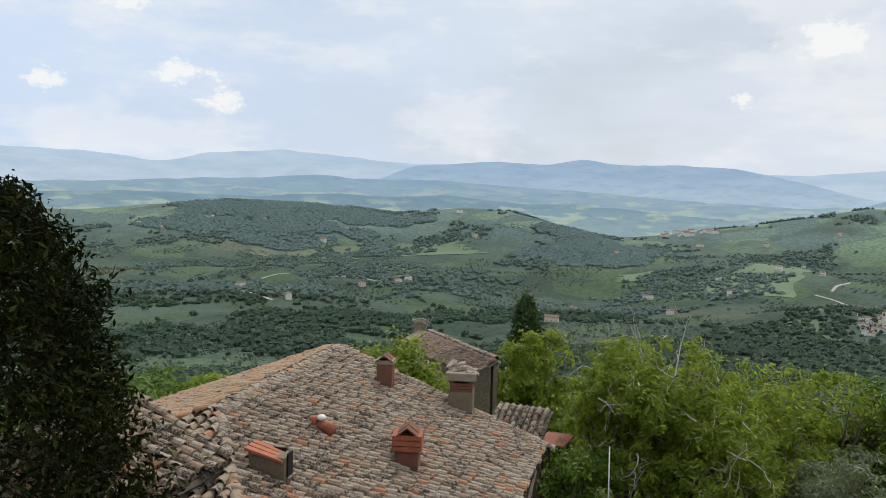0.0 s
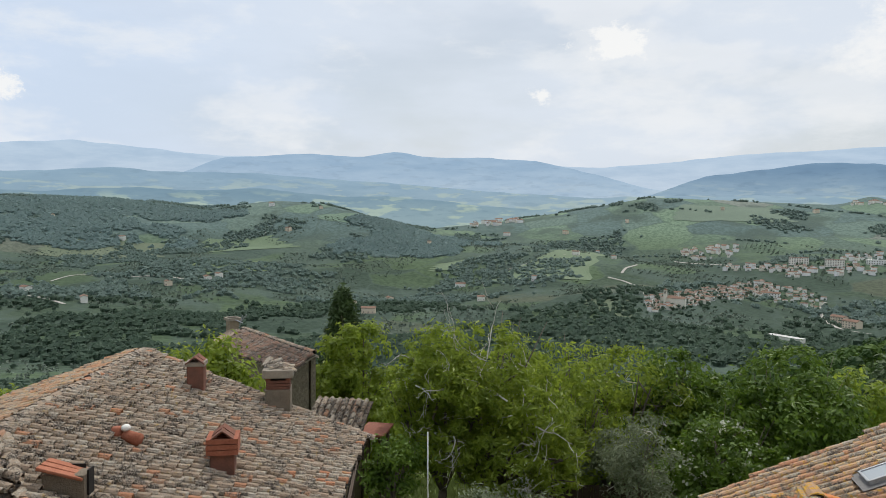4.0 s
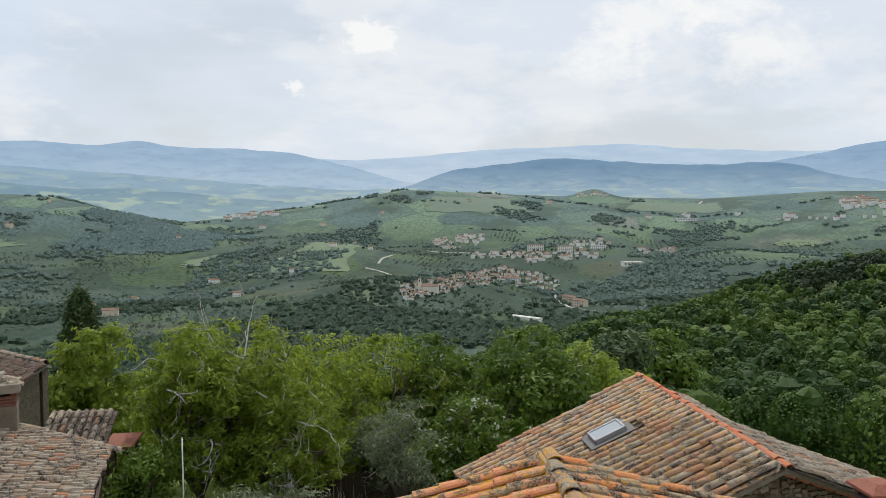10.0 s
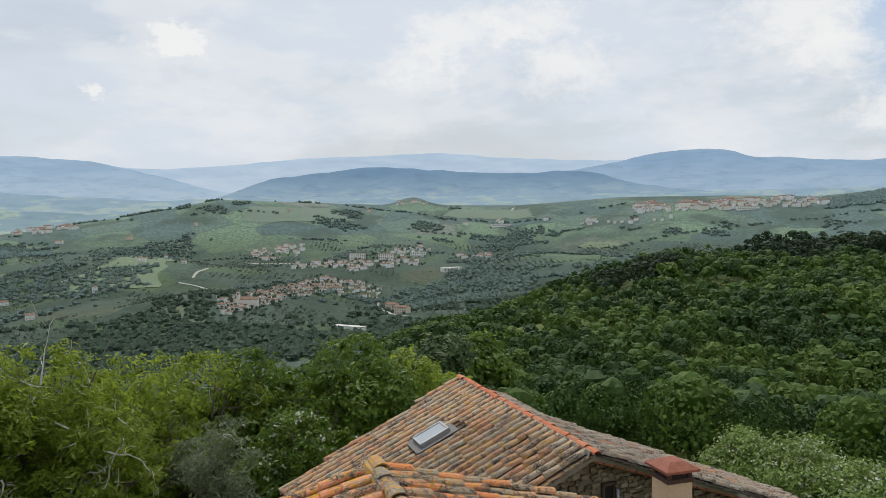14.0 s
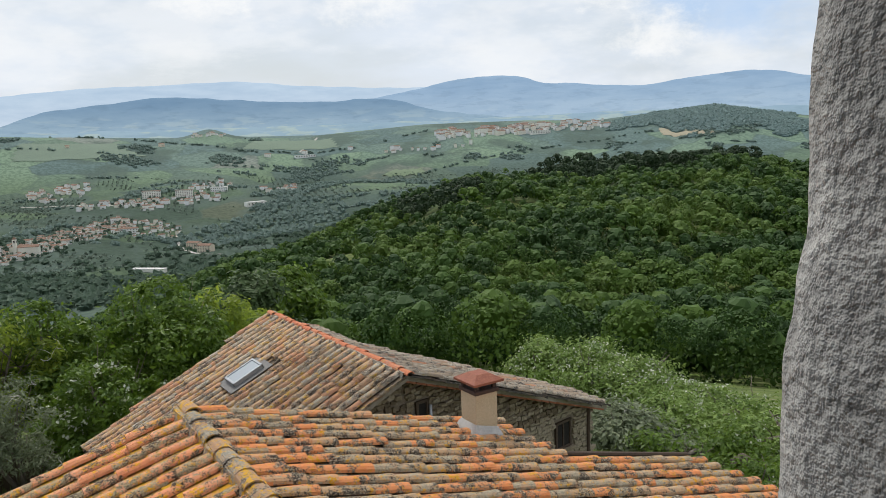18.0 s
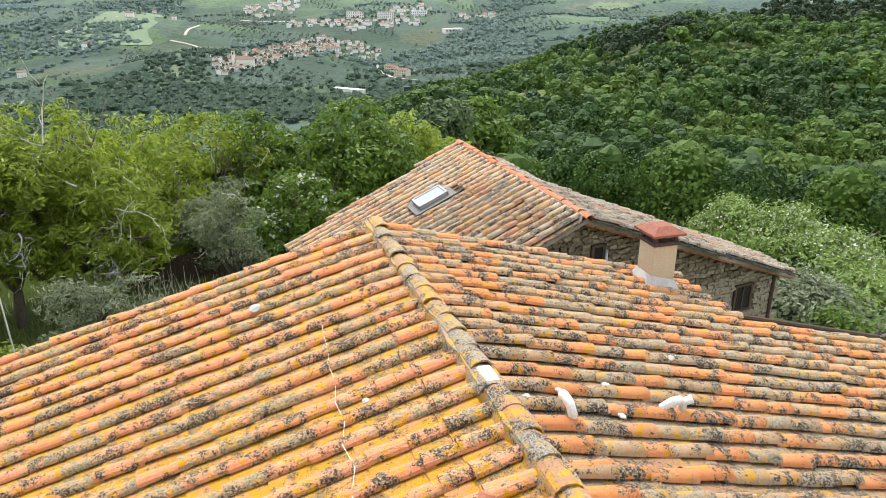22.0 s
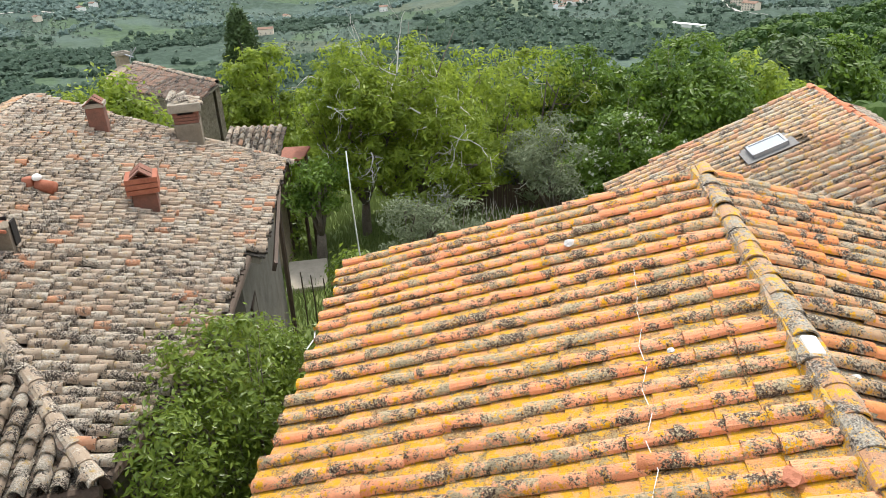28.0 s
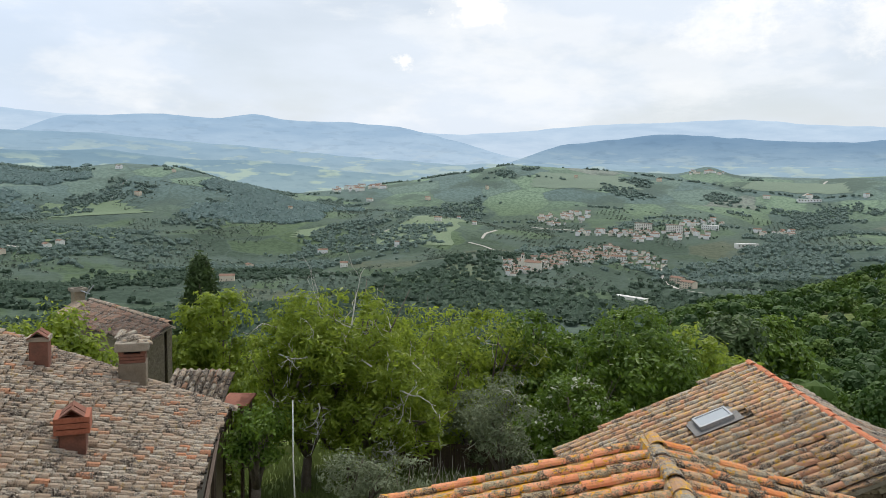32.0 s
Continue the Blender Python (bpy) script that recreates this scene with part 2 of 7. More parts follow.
M_RIDGE_D = tile_material("tile_new_red", ((0.56, 0.17, 0.09), (0.58, 0.20, 0.10), (0.60, 0.24, 0.13), (0.52, 0.18, 0.1)), (0.45, 0.38, 0.3), (0.5, 0.28, 0.07), (0.06, 0.045, 0.035), 0.68, 0.68, 0.68)
M_MORTAR = plain("mortar", (0.25, 0.215, 0.165), (0.36, 0.315, 0.25), 6, 0.95, 0.6, 0.02)
M_STONE = plain("rubble_stone", (0.20, 0.16, 0.11), (0.36, 0.29, 0.20), 5, 0.95, 0.7, 0.02)
M_PLASTER = plain("old_plaster", (0.105, 0.092, 0.075), (0.215, 0.19, 0.155), 3, 0.95, 0.4, 0.01)
M_PILLAR = plain("grey_stone", (0.20, 0.195, 0.185), (0.50, 0.49, 0.465), 9, 0.9, 0.8, 0.012, fine=75)
M_WOOD = plain("dark_wood", (0.06, 0.042, 0.03), (0.10, 0.07, 0.05), 20, 0.8)
# near-black for solid blocks in unhollowed openings; the shade inside is painted
M_DARK = plain("opening_shade", (0.015, 0.013, 0.012), (0.03, 0.026, 0.022), 10, 0.9)
M_BRICK = plain("brick_red", (0.38, 0.13, 0.075), (0.46, 0.19, 0.11), 9, 0.9, 0.4)
M_CREAM = plain("cream_render", (0.50, 0.40, 0.26), (0.58, 0.48, 0.33), 3, 0.9, 0.25)
M_METAL = plain("grey_metal", (0.30, 0.31, 0.32), (0.42, 0.43, 0.44), 20, 0.45, 0.1, 0.002, 0.5, 0.6)


# ================= helpers for things =================
def mesh_of(name, verts, faces, mat, smooth=False):
    me = bpy.data.meshes.new(name)
    me.from_pydata([tuple(v) for v in verts], [], [tuple(f) for f in faces])
    me.materials.append(mat)
    if smooth:
        me.polygons.foreach_set("use_smooth", np.ones(len(me.polygons), bool))
    me.update()
    return me


def big_mesh(name, verts, quads, mat, smooth=True, tris=None):
    """A large mesh from arrays of corners and four-sided (or three-sided) faces."""
    me = bpy.data.meshes.new(name)
    faces = quads if tris is None else tris
    k = faces.shape[1]
    me.vertices.add(len(verts))
    me.vertices.foreach_set("co", np.asarray(verts, np.float32).ravel())
    me.loops.add(faces.size)
    me.loops.foreach_set("vertex_index", faces.astype(np.int32).ravel())
    me.polygons.add(len(faces))
    me.polygons.foreach_set("loop_start", np.arange(0, faces.size, k, dtype=np.int32))
    me.polygons.foreach_set("loop_total", np.full(len(faces), k, np.int32))
    me.polygons.foreach_set("use_smooth", np.full(len(faces), smooth, bool))
    me.materials.append(mat)
    me.update()
    me.validate()
    return me


def part(name, bm, mat, parent=None, label="", smooth=False):
    me = bpy.data.meshes.new(name)
    bmesh.ops.recalc_face_normals(bm, faces=bm.faces[:])
    bm.to_mesh(me)
    bm.free()
    me.materials.append(mat)
    if smooth:
        me.polygons.foreach_set("use_smooth", np.ones(len(me.polygons), bool))
    ob = new(name, me)
    ob.parent = parent
    return tagged(ob, label)


def box(bm, m, sx, sy, sz, bevel=0.0):
    """A box of that size, centred on the pose m."""
    made = bmesh.ops.create_cube(bm, size=1.0, matrix=m @ Matrix.Diagonal((sx, sy, sz, 1)))
    if bevel:
        edges = list({e for v in made["verts"] for e in v.link_edges})
        bmesh.ops.bevel(bm, geom=edges, offset=bevel, segments=2, affect="EDGES", profile=0.6)
    return bm


def prism(bm, poly, bottom, top):
    """An upright prism over a plan; bottom and top are heights or functions of x, y."""
    lo = [bm.verts.new((x, y, bottom(x, y) if callable(bottom) else bottom)) for x, y in poly]
    hi = [bm.verts.new((x, y, top(x, y) if callable(top) else top)) for x, y in poly]
    n = len(poly)
    bm.faces.new(lo[::-1])
    bm.faces.new(hi)
    for i in range(n):
        bm.faces.new((lo[i], lo[(i + 1) % n], hi[(i + 1) % n], hi[i]))
    return bm


def empty(name, at=(0, 0, 0)):
    ob = new(name)
    ob.location = at
    return ob


def tube(bm, points, radii, sides=6):
    """A tapering limb along points."""
    rings = []
    for i, (p, r) in enumerate(zip(points, radii)):
        p = Vector(p)
        d = (Vector(points[min(i + 1, len(points) - 1)]) - Vector(points[max(i - 1, 0)])).normalized()
        a = d.orthogonal().normalized()
        b = d.cross(a)
        rings.append([bm.verts.new(p + r * (math.cos(2 * math.pi * k / sides) * a + math.sin(2 * math.pi * k / sides) * b)) for k in range(sides)])
    for r0, r1 in zip(rings, rings[1:]):
        # match the nearest corner, to keep the limb from twisting
        s = min(range(sides), key=lambda k: (r1[k].co - r0[0].co).length)
        for k in range(sides):
            bm.faces.new((r0[k], r0[(k + 1) % sides], r1[(k + 1 + s) % sides], r1[(k + s) % sides]))
    bm.faces.new(rings[0][::-1])
    bm.faces.new(rings[-1])
    return bm


def cover_verts(w0, w1, length, height, thick=0.014, seg=6, wob=0.0):
    """A half-round tile lying down the slope: y runs down it, the wide lower end at +y."""
    v, f = [], []
    for y, w, h in ((0.0, w0, height * 0.86), (length, w1, height)):
        for k in range(seg + 1):
            a = math.pi * k / seg
            v.append((-w / 2 * math.cos(a), y, h * math.sin(a)))
    n = seg + 1
    for k in range(seg):
        f.append((k, k + 1, n + k + 1, n + k))
    b = len(v)
    for k in range(seg + 1):
        a = math.pi * k / seg
        v.append((-(w1 / 2 - thick) * math.cos(a), length, (height - thick) * math.sin(a)))
    for k in range(seg):
        f.append((n + k, n + k + 1, b + k + 1, b + k))
    c = len(v)
    for k in range(seg + 1):
        a = math.pi * k / seg
        v.append((-(w1 / 2 - thick) * math.cos(a), length * 0.72, (height - thick) * math.sin(a)))
    for k in range(seg):
        f.append((b + k, b + k + 1, c + k + 1, c + k))
    return v, f


# ================= the land =================
RNG = np.random.default_rng(7)


def fractal(x, y, scale, seed=0, octaves=4):
    """Smooth hills and hollows between about -1 and 1."""
    g = np.random.default_rng(seed)
    out, amp = np.zeros_like(x, float), 1.0
    for o in range(octaves):
        for _ in range(5):
            a = g.uniform(0, 2 * np.pi)
            k = 2 * np.pi / scale * 2 ** o * g.uniform(0.7, 1.4)
            out += amp * 0.35 * np.sin(k * (x * np.cos(a) + y * np.sin(a)) + g.uniform(0, 6.28))
        amp *= 0.5
    return out


BASE_R = np.array([0, 14, 22, 30, 45, 70, 110, 180, 300, 500, 800, 1100, 1400, 1800, 2200])
BASE_Z = np.array([2.0, 1.8, 1.0, -0.5, -5, -13, -24, -38, -66, -100, -124, -132, -132, -112, -72])
# heading of each stretch of the far crest and how high it stands over the horizon, in degrees
CREST_A = np.array([-180, -85, -69, -64, -59.5, -51, -47, -42, -38.5, -34, -30, -26, -21, -14, -9, -2, 8, 16, 23.5, 29, 37, 43, 60, 180])
CREST_E = np.array([0, -0.5, -0.5, 0, 0.35, 0.1, -0.4, 0.15, -0.1, -1.3, -1.7, -1.3, -0.5, 0.6, 0.6, 0.35, 0.25, 0.8, 0.85, 0.7, 1.5, 0.5, 0.5, 0])
SPUR_A = np.array([-180, -20, -10, -3, 5, 10, 15, 19, 25, 30.6, 37.6, 43, 60, 90, 180])
SPUR_E = np.array([-14, -14, -12, -10.3, -8.5, -6.8, -5.5, -4.5, -3.8, -3.1, -3.3, -3.9, -3.6, -8, -14])


# heading, distance, height and the two half-widths of the low hills in the valley
HILLS = ((-20.5, 1640, 34, 210, 190), (-16.3, 1080, 15, 120, 90), (-40.0, 2050, 46, 230, 200), (-35.5, 1980, 44, 230, 150), (-31.0, 1900, 26, 200, 140),
         (-55, 2050, 30, 260, 330), (-46.5, 1500, 12, 200, 200), (-62, 1500, 14, 260, 220), (-10, 1500, 12, 260, 160), (-1.5, 1750, 18, 240, 200), (9, 1500, 22, 300, 240),
         (-13.8, 2350, 9, 200, 150), (0.3, 2560, 26, 90, 60), (-26, 1250, -10, 200, 200), (22, 1500, 25, 350, 300), (-70, 1250, 16, 240, 200))


def smooth01(t):
    t = np.clip(t, 0, 1)
    return t * t * (3 - 2 * t)


def land(x, y):
    """Height of the ground."""
    x, y = np.asarray(x, float), np.asarray(y, float)
    r = np.maximum(np.hypot(x, y), 1e-6)
    a = np.degrees(np.arctan2(x, y))
    z = np.interp(r, BASE_R, BASE_Z)
    crest_r = 2550 + 150 * np.sin(np.radians(3 * a))
    crest = 10 + np.tan(np.radians(np.interp(a, CREST_A, CREST_E))) * crest_r
    far = np.interp(1800, BASE_R, BASE_Z) + (crest - np.interp(1800, BASE_R, BASE_Z)) * smooth01((r - 1800) / (crest_r - 1800))
    z = np.where(r > 1800, far, z)
    z = np.where(r > crest_r, crest - 170 * smooth01((r - crest_r) / 900), z)
    roll = np.clip((r - 150) / 600, 0, 1) * np.clip((crest_r - r) / 500, 0.0, 1)
    z = z + 8 * fractal(x, y, 620, 3, 3) * roll + 0.12 * fractal(x, y, 9, 5, 2) * np.clip((r - 12) / 20, 0, 1)
    for ha, hr, hh, wr, wt in HILLS:
        z = z + hh * np.exp(-((r - hr) / wr) ** 2 - ((a - ha) * np.radians(1) * hr / wt) ** 2)
    # wooded spur that comes down from the east
    spur = 10 + np.tan(np.radians(np.interp(a, SPUR_A, SPUR_E))) * 430
    up = smooth01((r - 130) / 300)
    s = -28 + (spur + 28) * up
    s = np.where(r > 430, spur - (r - 430) * 0.42, s) + 3.5 * fractal(x, y, 120, 9, 3) * np.clip((r - 130) / 60, 0, 1)
    w = smooth01((a + 14) / 16)
    z = np.where((r > 130) & (a > -14) & (a < 100), np.maximum(z, z + (np.maximum(s, z) - z) * w), z)
    return z


def build_land():
    fine = np.arange(-80, 50.01, 0.28)
    ang = np.radians(np.concatenate([np.arange(-180, -80, 4.0), fine, np.arange(54, 179.9, 4.0)]))
    rad = np.concatenate([np.linspace(0.5, 20, 24), np.geomspace(21, 480, 110), np.geomspace(485, 3600, 130), [4200, 4950]])
    A, R = np.meshgrid(ang, rad)
    X, Y = R * np.sin(A), R * np.cos(A)
    Z = land(X, Y)
    nr, na = X.shape
    v = np.stack([X, Y, Z], -1).reshape(-1, 3)
    i, j = np.meshgrid(np.arange(nr - 1), np.arange(na), indexing="ij")
    q = np.stack([i * na + j, i * na + (j + 1) % na, (i + 1) * na + (j + 1) % na, (i + 1) * na + j], -1).reshape(-1, 4)
    return big_mesh("ground", v, q, M_LAND)


def land_material():
    m, n, l, b = material("land", 0.95, 0.1)
    v = coords(n, "Position")
    # fields: uneven patches a hundred metres across
    vo = n.new("ShaderNodeTexVoronoi")
    vo.inputs["Scale"].default_value = 0.0075
    vo.inputs["Randomness"].default_value = 0.95
    wob = n.new("ShaderNodeTexNoise")
    wob.inputs["Scale"].default_value = 0.01
    l.new(v, wob.inputs["Vector"])
    off = n.new("ShaderNodeVectorMath"); off.operation = "MULTIPLY_ADD"
    off.inputs[1].default_value = (70, 70, 0)
    l.new(wob.outputs["Color"], off.inputs[0])
    l.new(v, off.inputs[2])
    flat = n.new("ShaderNodeVectorMath"); flat.operation = "MULTIPLY"
    flat.inputs[1].default_value = (1, 1, 0)
    l.new(off.outputs[0], flat.inputs[0])
    l.new(flat.outputs[0], vo.inputs["Vector"])
    sep = n.new("ShaderNodeSeparateColor")
    l.new(vo.outputs["Color"], sep.inputs[0])
    # field greens greyed and blued a little, some haze mixed into them
    field = ramp(n, l, sep.outputs[0], [(0.0, (0.096, 0.134, 0.112)), (0.25, (0.112, 0.152, 0.116)), (0.5, (0.124, 0.172, 0.114)), (0.66, (0.090, 0.126, 0.106)), (0.80, (0.142, 0.194, 0.122)), (0.95, (0.160, 0.176, 0.138))], "CONSTANT")
    # distance haze painted by height: darker valley floor, paler and bluer upper slopes
    hsep = n.new("ShaderNodeSeparateXYZ")
    l.new(v, hsep.inputs[0])
    hz = n.new("ShaderNodeMapRange")
    hz.inputs["From Min"].default_value, hz.inputs["From Max"].default_value = -118, -45
    l.new(hsep.outputs[2], hz.inputs["Value"])
    field = mixed(n, l, 1.0, field, ramp(n, l, hz.outputs[0], [(0.0, (0.62, 0.66, 0.56)), (0.5, (0.98, 1.0, 1.0)), (1.0, (1.40, 1.42, 1.55))]), "MULTIPLY")
    speck = ramp(n, l, noise_node(n, l, v, 0.12, 3), [(0.42, (0.45, 0.5, 0.5)), (0.56, (1, 1, 1))])
    c = mixed(n, l, 0.55, field, mixed(n, l, 1.0, field, speck, "MULTIPLY"))
    # hedges between the fields, scrub and small woods of close crowns
    ed = n.new("ShaderNodeTexVoronoi")
    ed.feature = "DISTANCE_TO_EDGE"
    ed.inputs["Scale"].default_value, ed.inputs["Randomness"].default_value = 0.0075, 0.95
    l.new(flat.outputs[0], ed.inputs["Vector"])
    cr = n.new("ShaderNodeTexVoronoi")
    cr.inputs["Scale"].default_value = 0.17
    l.new(off.outputs[0], cr.inputs["Vector"])
    crown = ramp(n, l, cr.outputs["Distance"], [(0.1, (0.098, 0.134, 0.104)), (0.5, (0.082, 0.114, 0.094)), (0.9, (0.070, 0.098, 0.084))])
    scrub = ramp(n, l, noise_node(n, l, v, 0.006, 6, 0.62), [(0.51, (0, 0, 0)), (0.60, (0.8, 0.8, 0.8))])
    c = mixed(n, l, scrub, c, crown)
    c = mixed(n, l, ramp(n, l, ed.outputs["Distance"], [(0.008, (0.4, 0.4, 0.4)), (0.03, (0, 0, 0))]), c, crown)
    bump(n, l, b, noise_node(n, l, v, 0.15, 4), 0.3, 2.5)
    # grass and earth close to the houses
    grass = ramp(n, l, noise_node(n, l, v, 0.8, 5), [(0.3, (0.06, 0.085, 0.028)), (0.55, (0.12, 0.155, 0.045)), (0.75, (0.20, 0.18, 0.10))])
    ln = n.new("ShaderNodeVectorMath"); ln.operation = "LENGTH"
    l.new(v, ln.inputs[0])
    mr = n.new("ShaderNodeMapRange")
    mr.inputs["From Min"].default_value, mr.inputs["From Max"].default_value = 330, 520
    l.new(ln.outputs["Value"], mr.inputs["Value"])
    c = mixed(n, l, mr.outputs[0], grass, c)
    l.new(c, b.inputs["Base Color"])
    return m


M_LAND = land_material()
tagged(new("ground", build_land()), "hillside terraces and patchwork valley of fields and groves", "ground", kind="structure")


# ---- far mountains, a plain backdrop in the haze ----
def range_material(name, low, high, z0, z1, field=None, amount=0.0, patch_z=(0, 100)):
    """A distant range with its haze painted as a glow: paler towards its foot, with the faint patchwork of its woods
    and fields.
    """
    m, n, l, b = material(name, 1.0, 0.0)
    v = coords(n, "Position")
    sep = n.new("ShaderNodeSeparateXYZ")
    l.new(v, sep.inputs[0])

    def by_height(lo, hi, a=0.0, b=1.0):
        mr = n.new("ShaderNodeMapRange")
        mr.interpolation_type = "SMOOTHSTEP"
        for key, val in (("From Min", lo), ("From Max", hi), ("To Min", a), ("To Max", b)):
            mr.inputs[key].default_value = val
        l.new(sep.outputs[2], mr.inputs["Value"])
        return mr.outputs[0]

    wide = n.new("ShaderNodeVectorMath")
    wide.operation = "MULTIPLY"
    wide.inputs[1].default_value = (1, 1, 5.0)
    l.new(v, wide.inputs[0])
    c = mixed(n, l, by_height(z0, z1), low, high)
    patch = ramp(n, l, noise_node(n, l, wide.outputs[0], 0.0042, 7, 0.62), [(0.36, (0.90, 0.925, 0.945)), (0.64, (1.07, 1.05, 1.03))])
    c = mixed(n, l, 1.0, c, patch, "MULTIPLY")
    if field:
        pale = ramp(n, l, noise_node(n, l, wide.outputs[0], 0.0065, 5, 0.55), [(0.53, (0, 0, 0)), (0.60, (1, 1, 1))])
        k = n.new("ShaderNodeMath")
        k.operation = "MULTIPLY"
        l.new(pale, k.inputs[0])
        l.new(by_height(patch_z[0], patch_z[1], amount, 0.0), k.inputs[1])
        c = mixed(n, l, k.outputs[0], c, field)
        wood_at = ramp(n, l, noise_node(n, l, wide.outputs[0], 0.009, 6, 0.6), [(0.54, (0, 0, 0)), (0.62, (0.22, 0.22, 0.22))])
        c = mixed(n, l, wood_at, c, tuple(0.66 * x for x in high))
    # the hazed colour is emitted; the nearly black base takes little sun
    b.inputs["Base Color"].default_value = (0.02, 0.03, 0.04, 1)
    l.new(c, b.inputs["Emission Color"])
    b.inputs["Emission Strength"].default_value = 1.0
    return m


def mountain_range(name, mat, r0, foot, heads, heights, depth=260, seed=1, rough=0.1):
    a = np.arange(heads[0], heads[-1] + 0.01, 0.2)
    e = np.interp(a, heads, heights)
    k = np.ones(9) / 9
    e = np.convolve(np.pad(e, 4, mode="edge"), k, "valid")
    e = e + rough * fractal(a * 7, a * 3 + seed, 26, seed, 3)
    prof = [(0.0, 0.0), (0.25, 0.3), (0.5, 0.62), (0.72, 0.85), (0.9, 0.97), (1.0, 1.0), (1.25, 0.7)]
    g = 0.12 * fractal(np.outer(a, np.ones(len(prof))) * 14, np.outer(np.ones(len(a)), np.arange(len(prof))) * 12, 40, seed + 5, 3)
    verts = []
    for i, (ai, ei) in enumerate(zip(a, e)):
        for j, (t, h) in enumerate(prof):
            r = r0 - depth * (1 - t)
            top = 10 + math.tan(radians(ei)) * r0
            z = foot + (top - foot) * (h + (g[i, j] * (1 - h) if 0 < j < 5 else 0))
            verts.append((r * math.sin(radians(ai)), r * math.cos(radians(ai)), z))
    n, k = len(a), len(prof)
    q = np.array([(i * k + j, (i + 1) * k + j, (i + 1) * k + j + 1, i * k + j + 1) for i in range(n - 1) for j in range(k - 1)])
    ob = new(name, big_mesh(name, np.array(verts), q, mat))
    return tagged(ob, "blue hazy mountain range on the horizon", "backdrop", kind="structure")


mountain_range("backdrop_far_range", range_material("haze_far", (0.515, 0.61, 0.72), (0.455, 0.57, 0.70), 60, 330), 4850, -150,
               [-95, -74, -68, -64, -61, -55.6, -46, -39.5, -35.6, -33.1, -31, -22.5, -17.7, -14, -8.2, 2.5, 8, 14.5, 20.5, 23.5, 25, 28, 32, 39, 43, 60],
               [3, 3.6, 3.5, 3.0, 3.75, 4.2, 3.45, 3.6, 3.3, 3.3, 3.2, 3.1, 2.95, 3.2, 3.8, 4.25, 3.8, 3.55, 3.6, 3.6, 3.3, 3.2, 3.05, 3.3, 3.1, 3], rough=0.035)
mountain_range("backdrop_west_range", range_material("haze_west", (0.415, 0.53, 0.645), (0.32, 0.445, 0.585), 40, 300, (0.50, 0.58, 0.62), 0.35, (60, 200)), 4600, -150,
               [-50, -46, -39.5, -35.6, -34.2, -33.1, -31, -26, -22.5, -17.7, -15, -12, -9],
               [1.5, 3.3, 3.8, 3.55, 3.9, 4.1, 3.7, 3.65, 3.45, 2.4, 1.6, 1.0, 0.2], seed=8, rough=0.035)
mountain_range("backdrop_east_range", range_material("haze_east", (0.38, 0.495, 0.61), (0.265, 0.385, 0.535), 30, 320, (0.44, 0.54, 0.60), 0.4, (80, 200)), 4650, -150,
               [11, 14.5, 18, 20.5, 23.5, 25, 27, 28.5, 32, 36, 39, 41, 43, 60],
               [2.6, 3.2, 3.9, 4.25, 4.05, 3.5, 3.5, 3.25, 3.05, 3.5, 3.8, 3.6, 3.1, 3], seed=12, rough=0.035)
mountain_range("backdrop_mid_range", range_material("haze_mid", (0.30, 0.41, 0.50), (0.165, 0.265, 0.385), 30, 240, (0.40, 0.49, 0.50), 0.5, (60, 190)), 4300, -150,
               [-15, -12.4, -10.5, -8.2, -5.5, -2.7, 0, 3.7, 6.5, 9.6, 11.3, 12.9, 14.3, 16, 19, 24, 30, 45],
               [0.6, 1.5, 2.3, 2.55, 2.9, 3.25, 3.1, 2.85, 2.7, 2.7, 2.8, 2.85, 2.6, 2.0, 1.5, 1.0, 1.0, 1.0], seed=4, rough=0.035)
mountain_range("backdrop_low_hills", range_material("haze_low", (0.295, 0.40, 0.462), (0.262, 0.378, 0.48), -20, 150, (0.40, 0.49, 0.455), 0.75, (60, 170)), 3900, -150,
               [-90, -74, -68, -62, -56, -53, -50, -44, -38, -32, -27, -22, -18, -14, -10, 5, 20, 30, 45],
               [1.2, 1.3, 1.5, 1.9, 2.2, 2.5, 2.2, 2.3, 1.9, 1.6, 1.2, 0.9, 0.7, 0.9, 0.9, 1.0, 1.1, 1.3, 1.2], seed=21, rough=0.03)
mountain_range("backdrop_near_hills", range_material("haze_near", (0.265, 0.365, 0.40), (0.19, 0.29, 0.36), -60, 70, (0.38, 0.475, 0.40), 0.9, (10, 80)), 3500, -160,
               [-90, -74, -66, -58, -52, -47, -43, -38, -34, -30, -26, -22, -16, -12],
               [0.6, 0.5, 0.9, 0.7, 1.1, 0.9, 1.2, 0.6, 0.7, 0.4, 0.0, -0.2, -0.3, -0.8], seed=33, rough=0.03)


# ================= houses =================
def frame2(u):
    u = Vector(u).normalized()
    return u, Vector((-u.y, u.x))


class Slope:
    """A roof plane: origin on its upper edge, u along the edge, v down the fall (plan), and the fall per metre."""
    def __init__(self, origin, u, v, fall):
        self.o, self.u, self.v, self.fall = Vector(origin), Vector((*u, 0)).normalized(), Vector((*v, 0)).normalized(), fall

    def at(self, along, out, up=0.0):
        return self.o + self.u * along + self.v * out + Vector((0, 0, -self.fall * out + up))

    def turn(self):
        """Pose whose x runs along the edge, y down the fall and z off the plane."""
        y = (self.v + Vector((0, 0, -self.fall))).normalized()
        x = self.u
        z = x.cross(y)
        if z.z < 0:
            x, z = -x, -z
        return Matrix((x, y, z)).transposed().to_4x4()


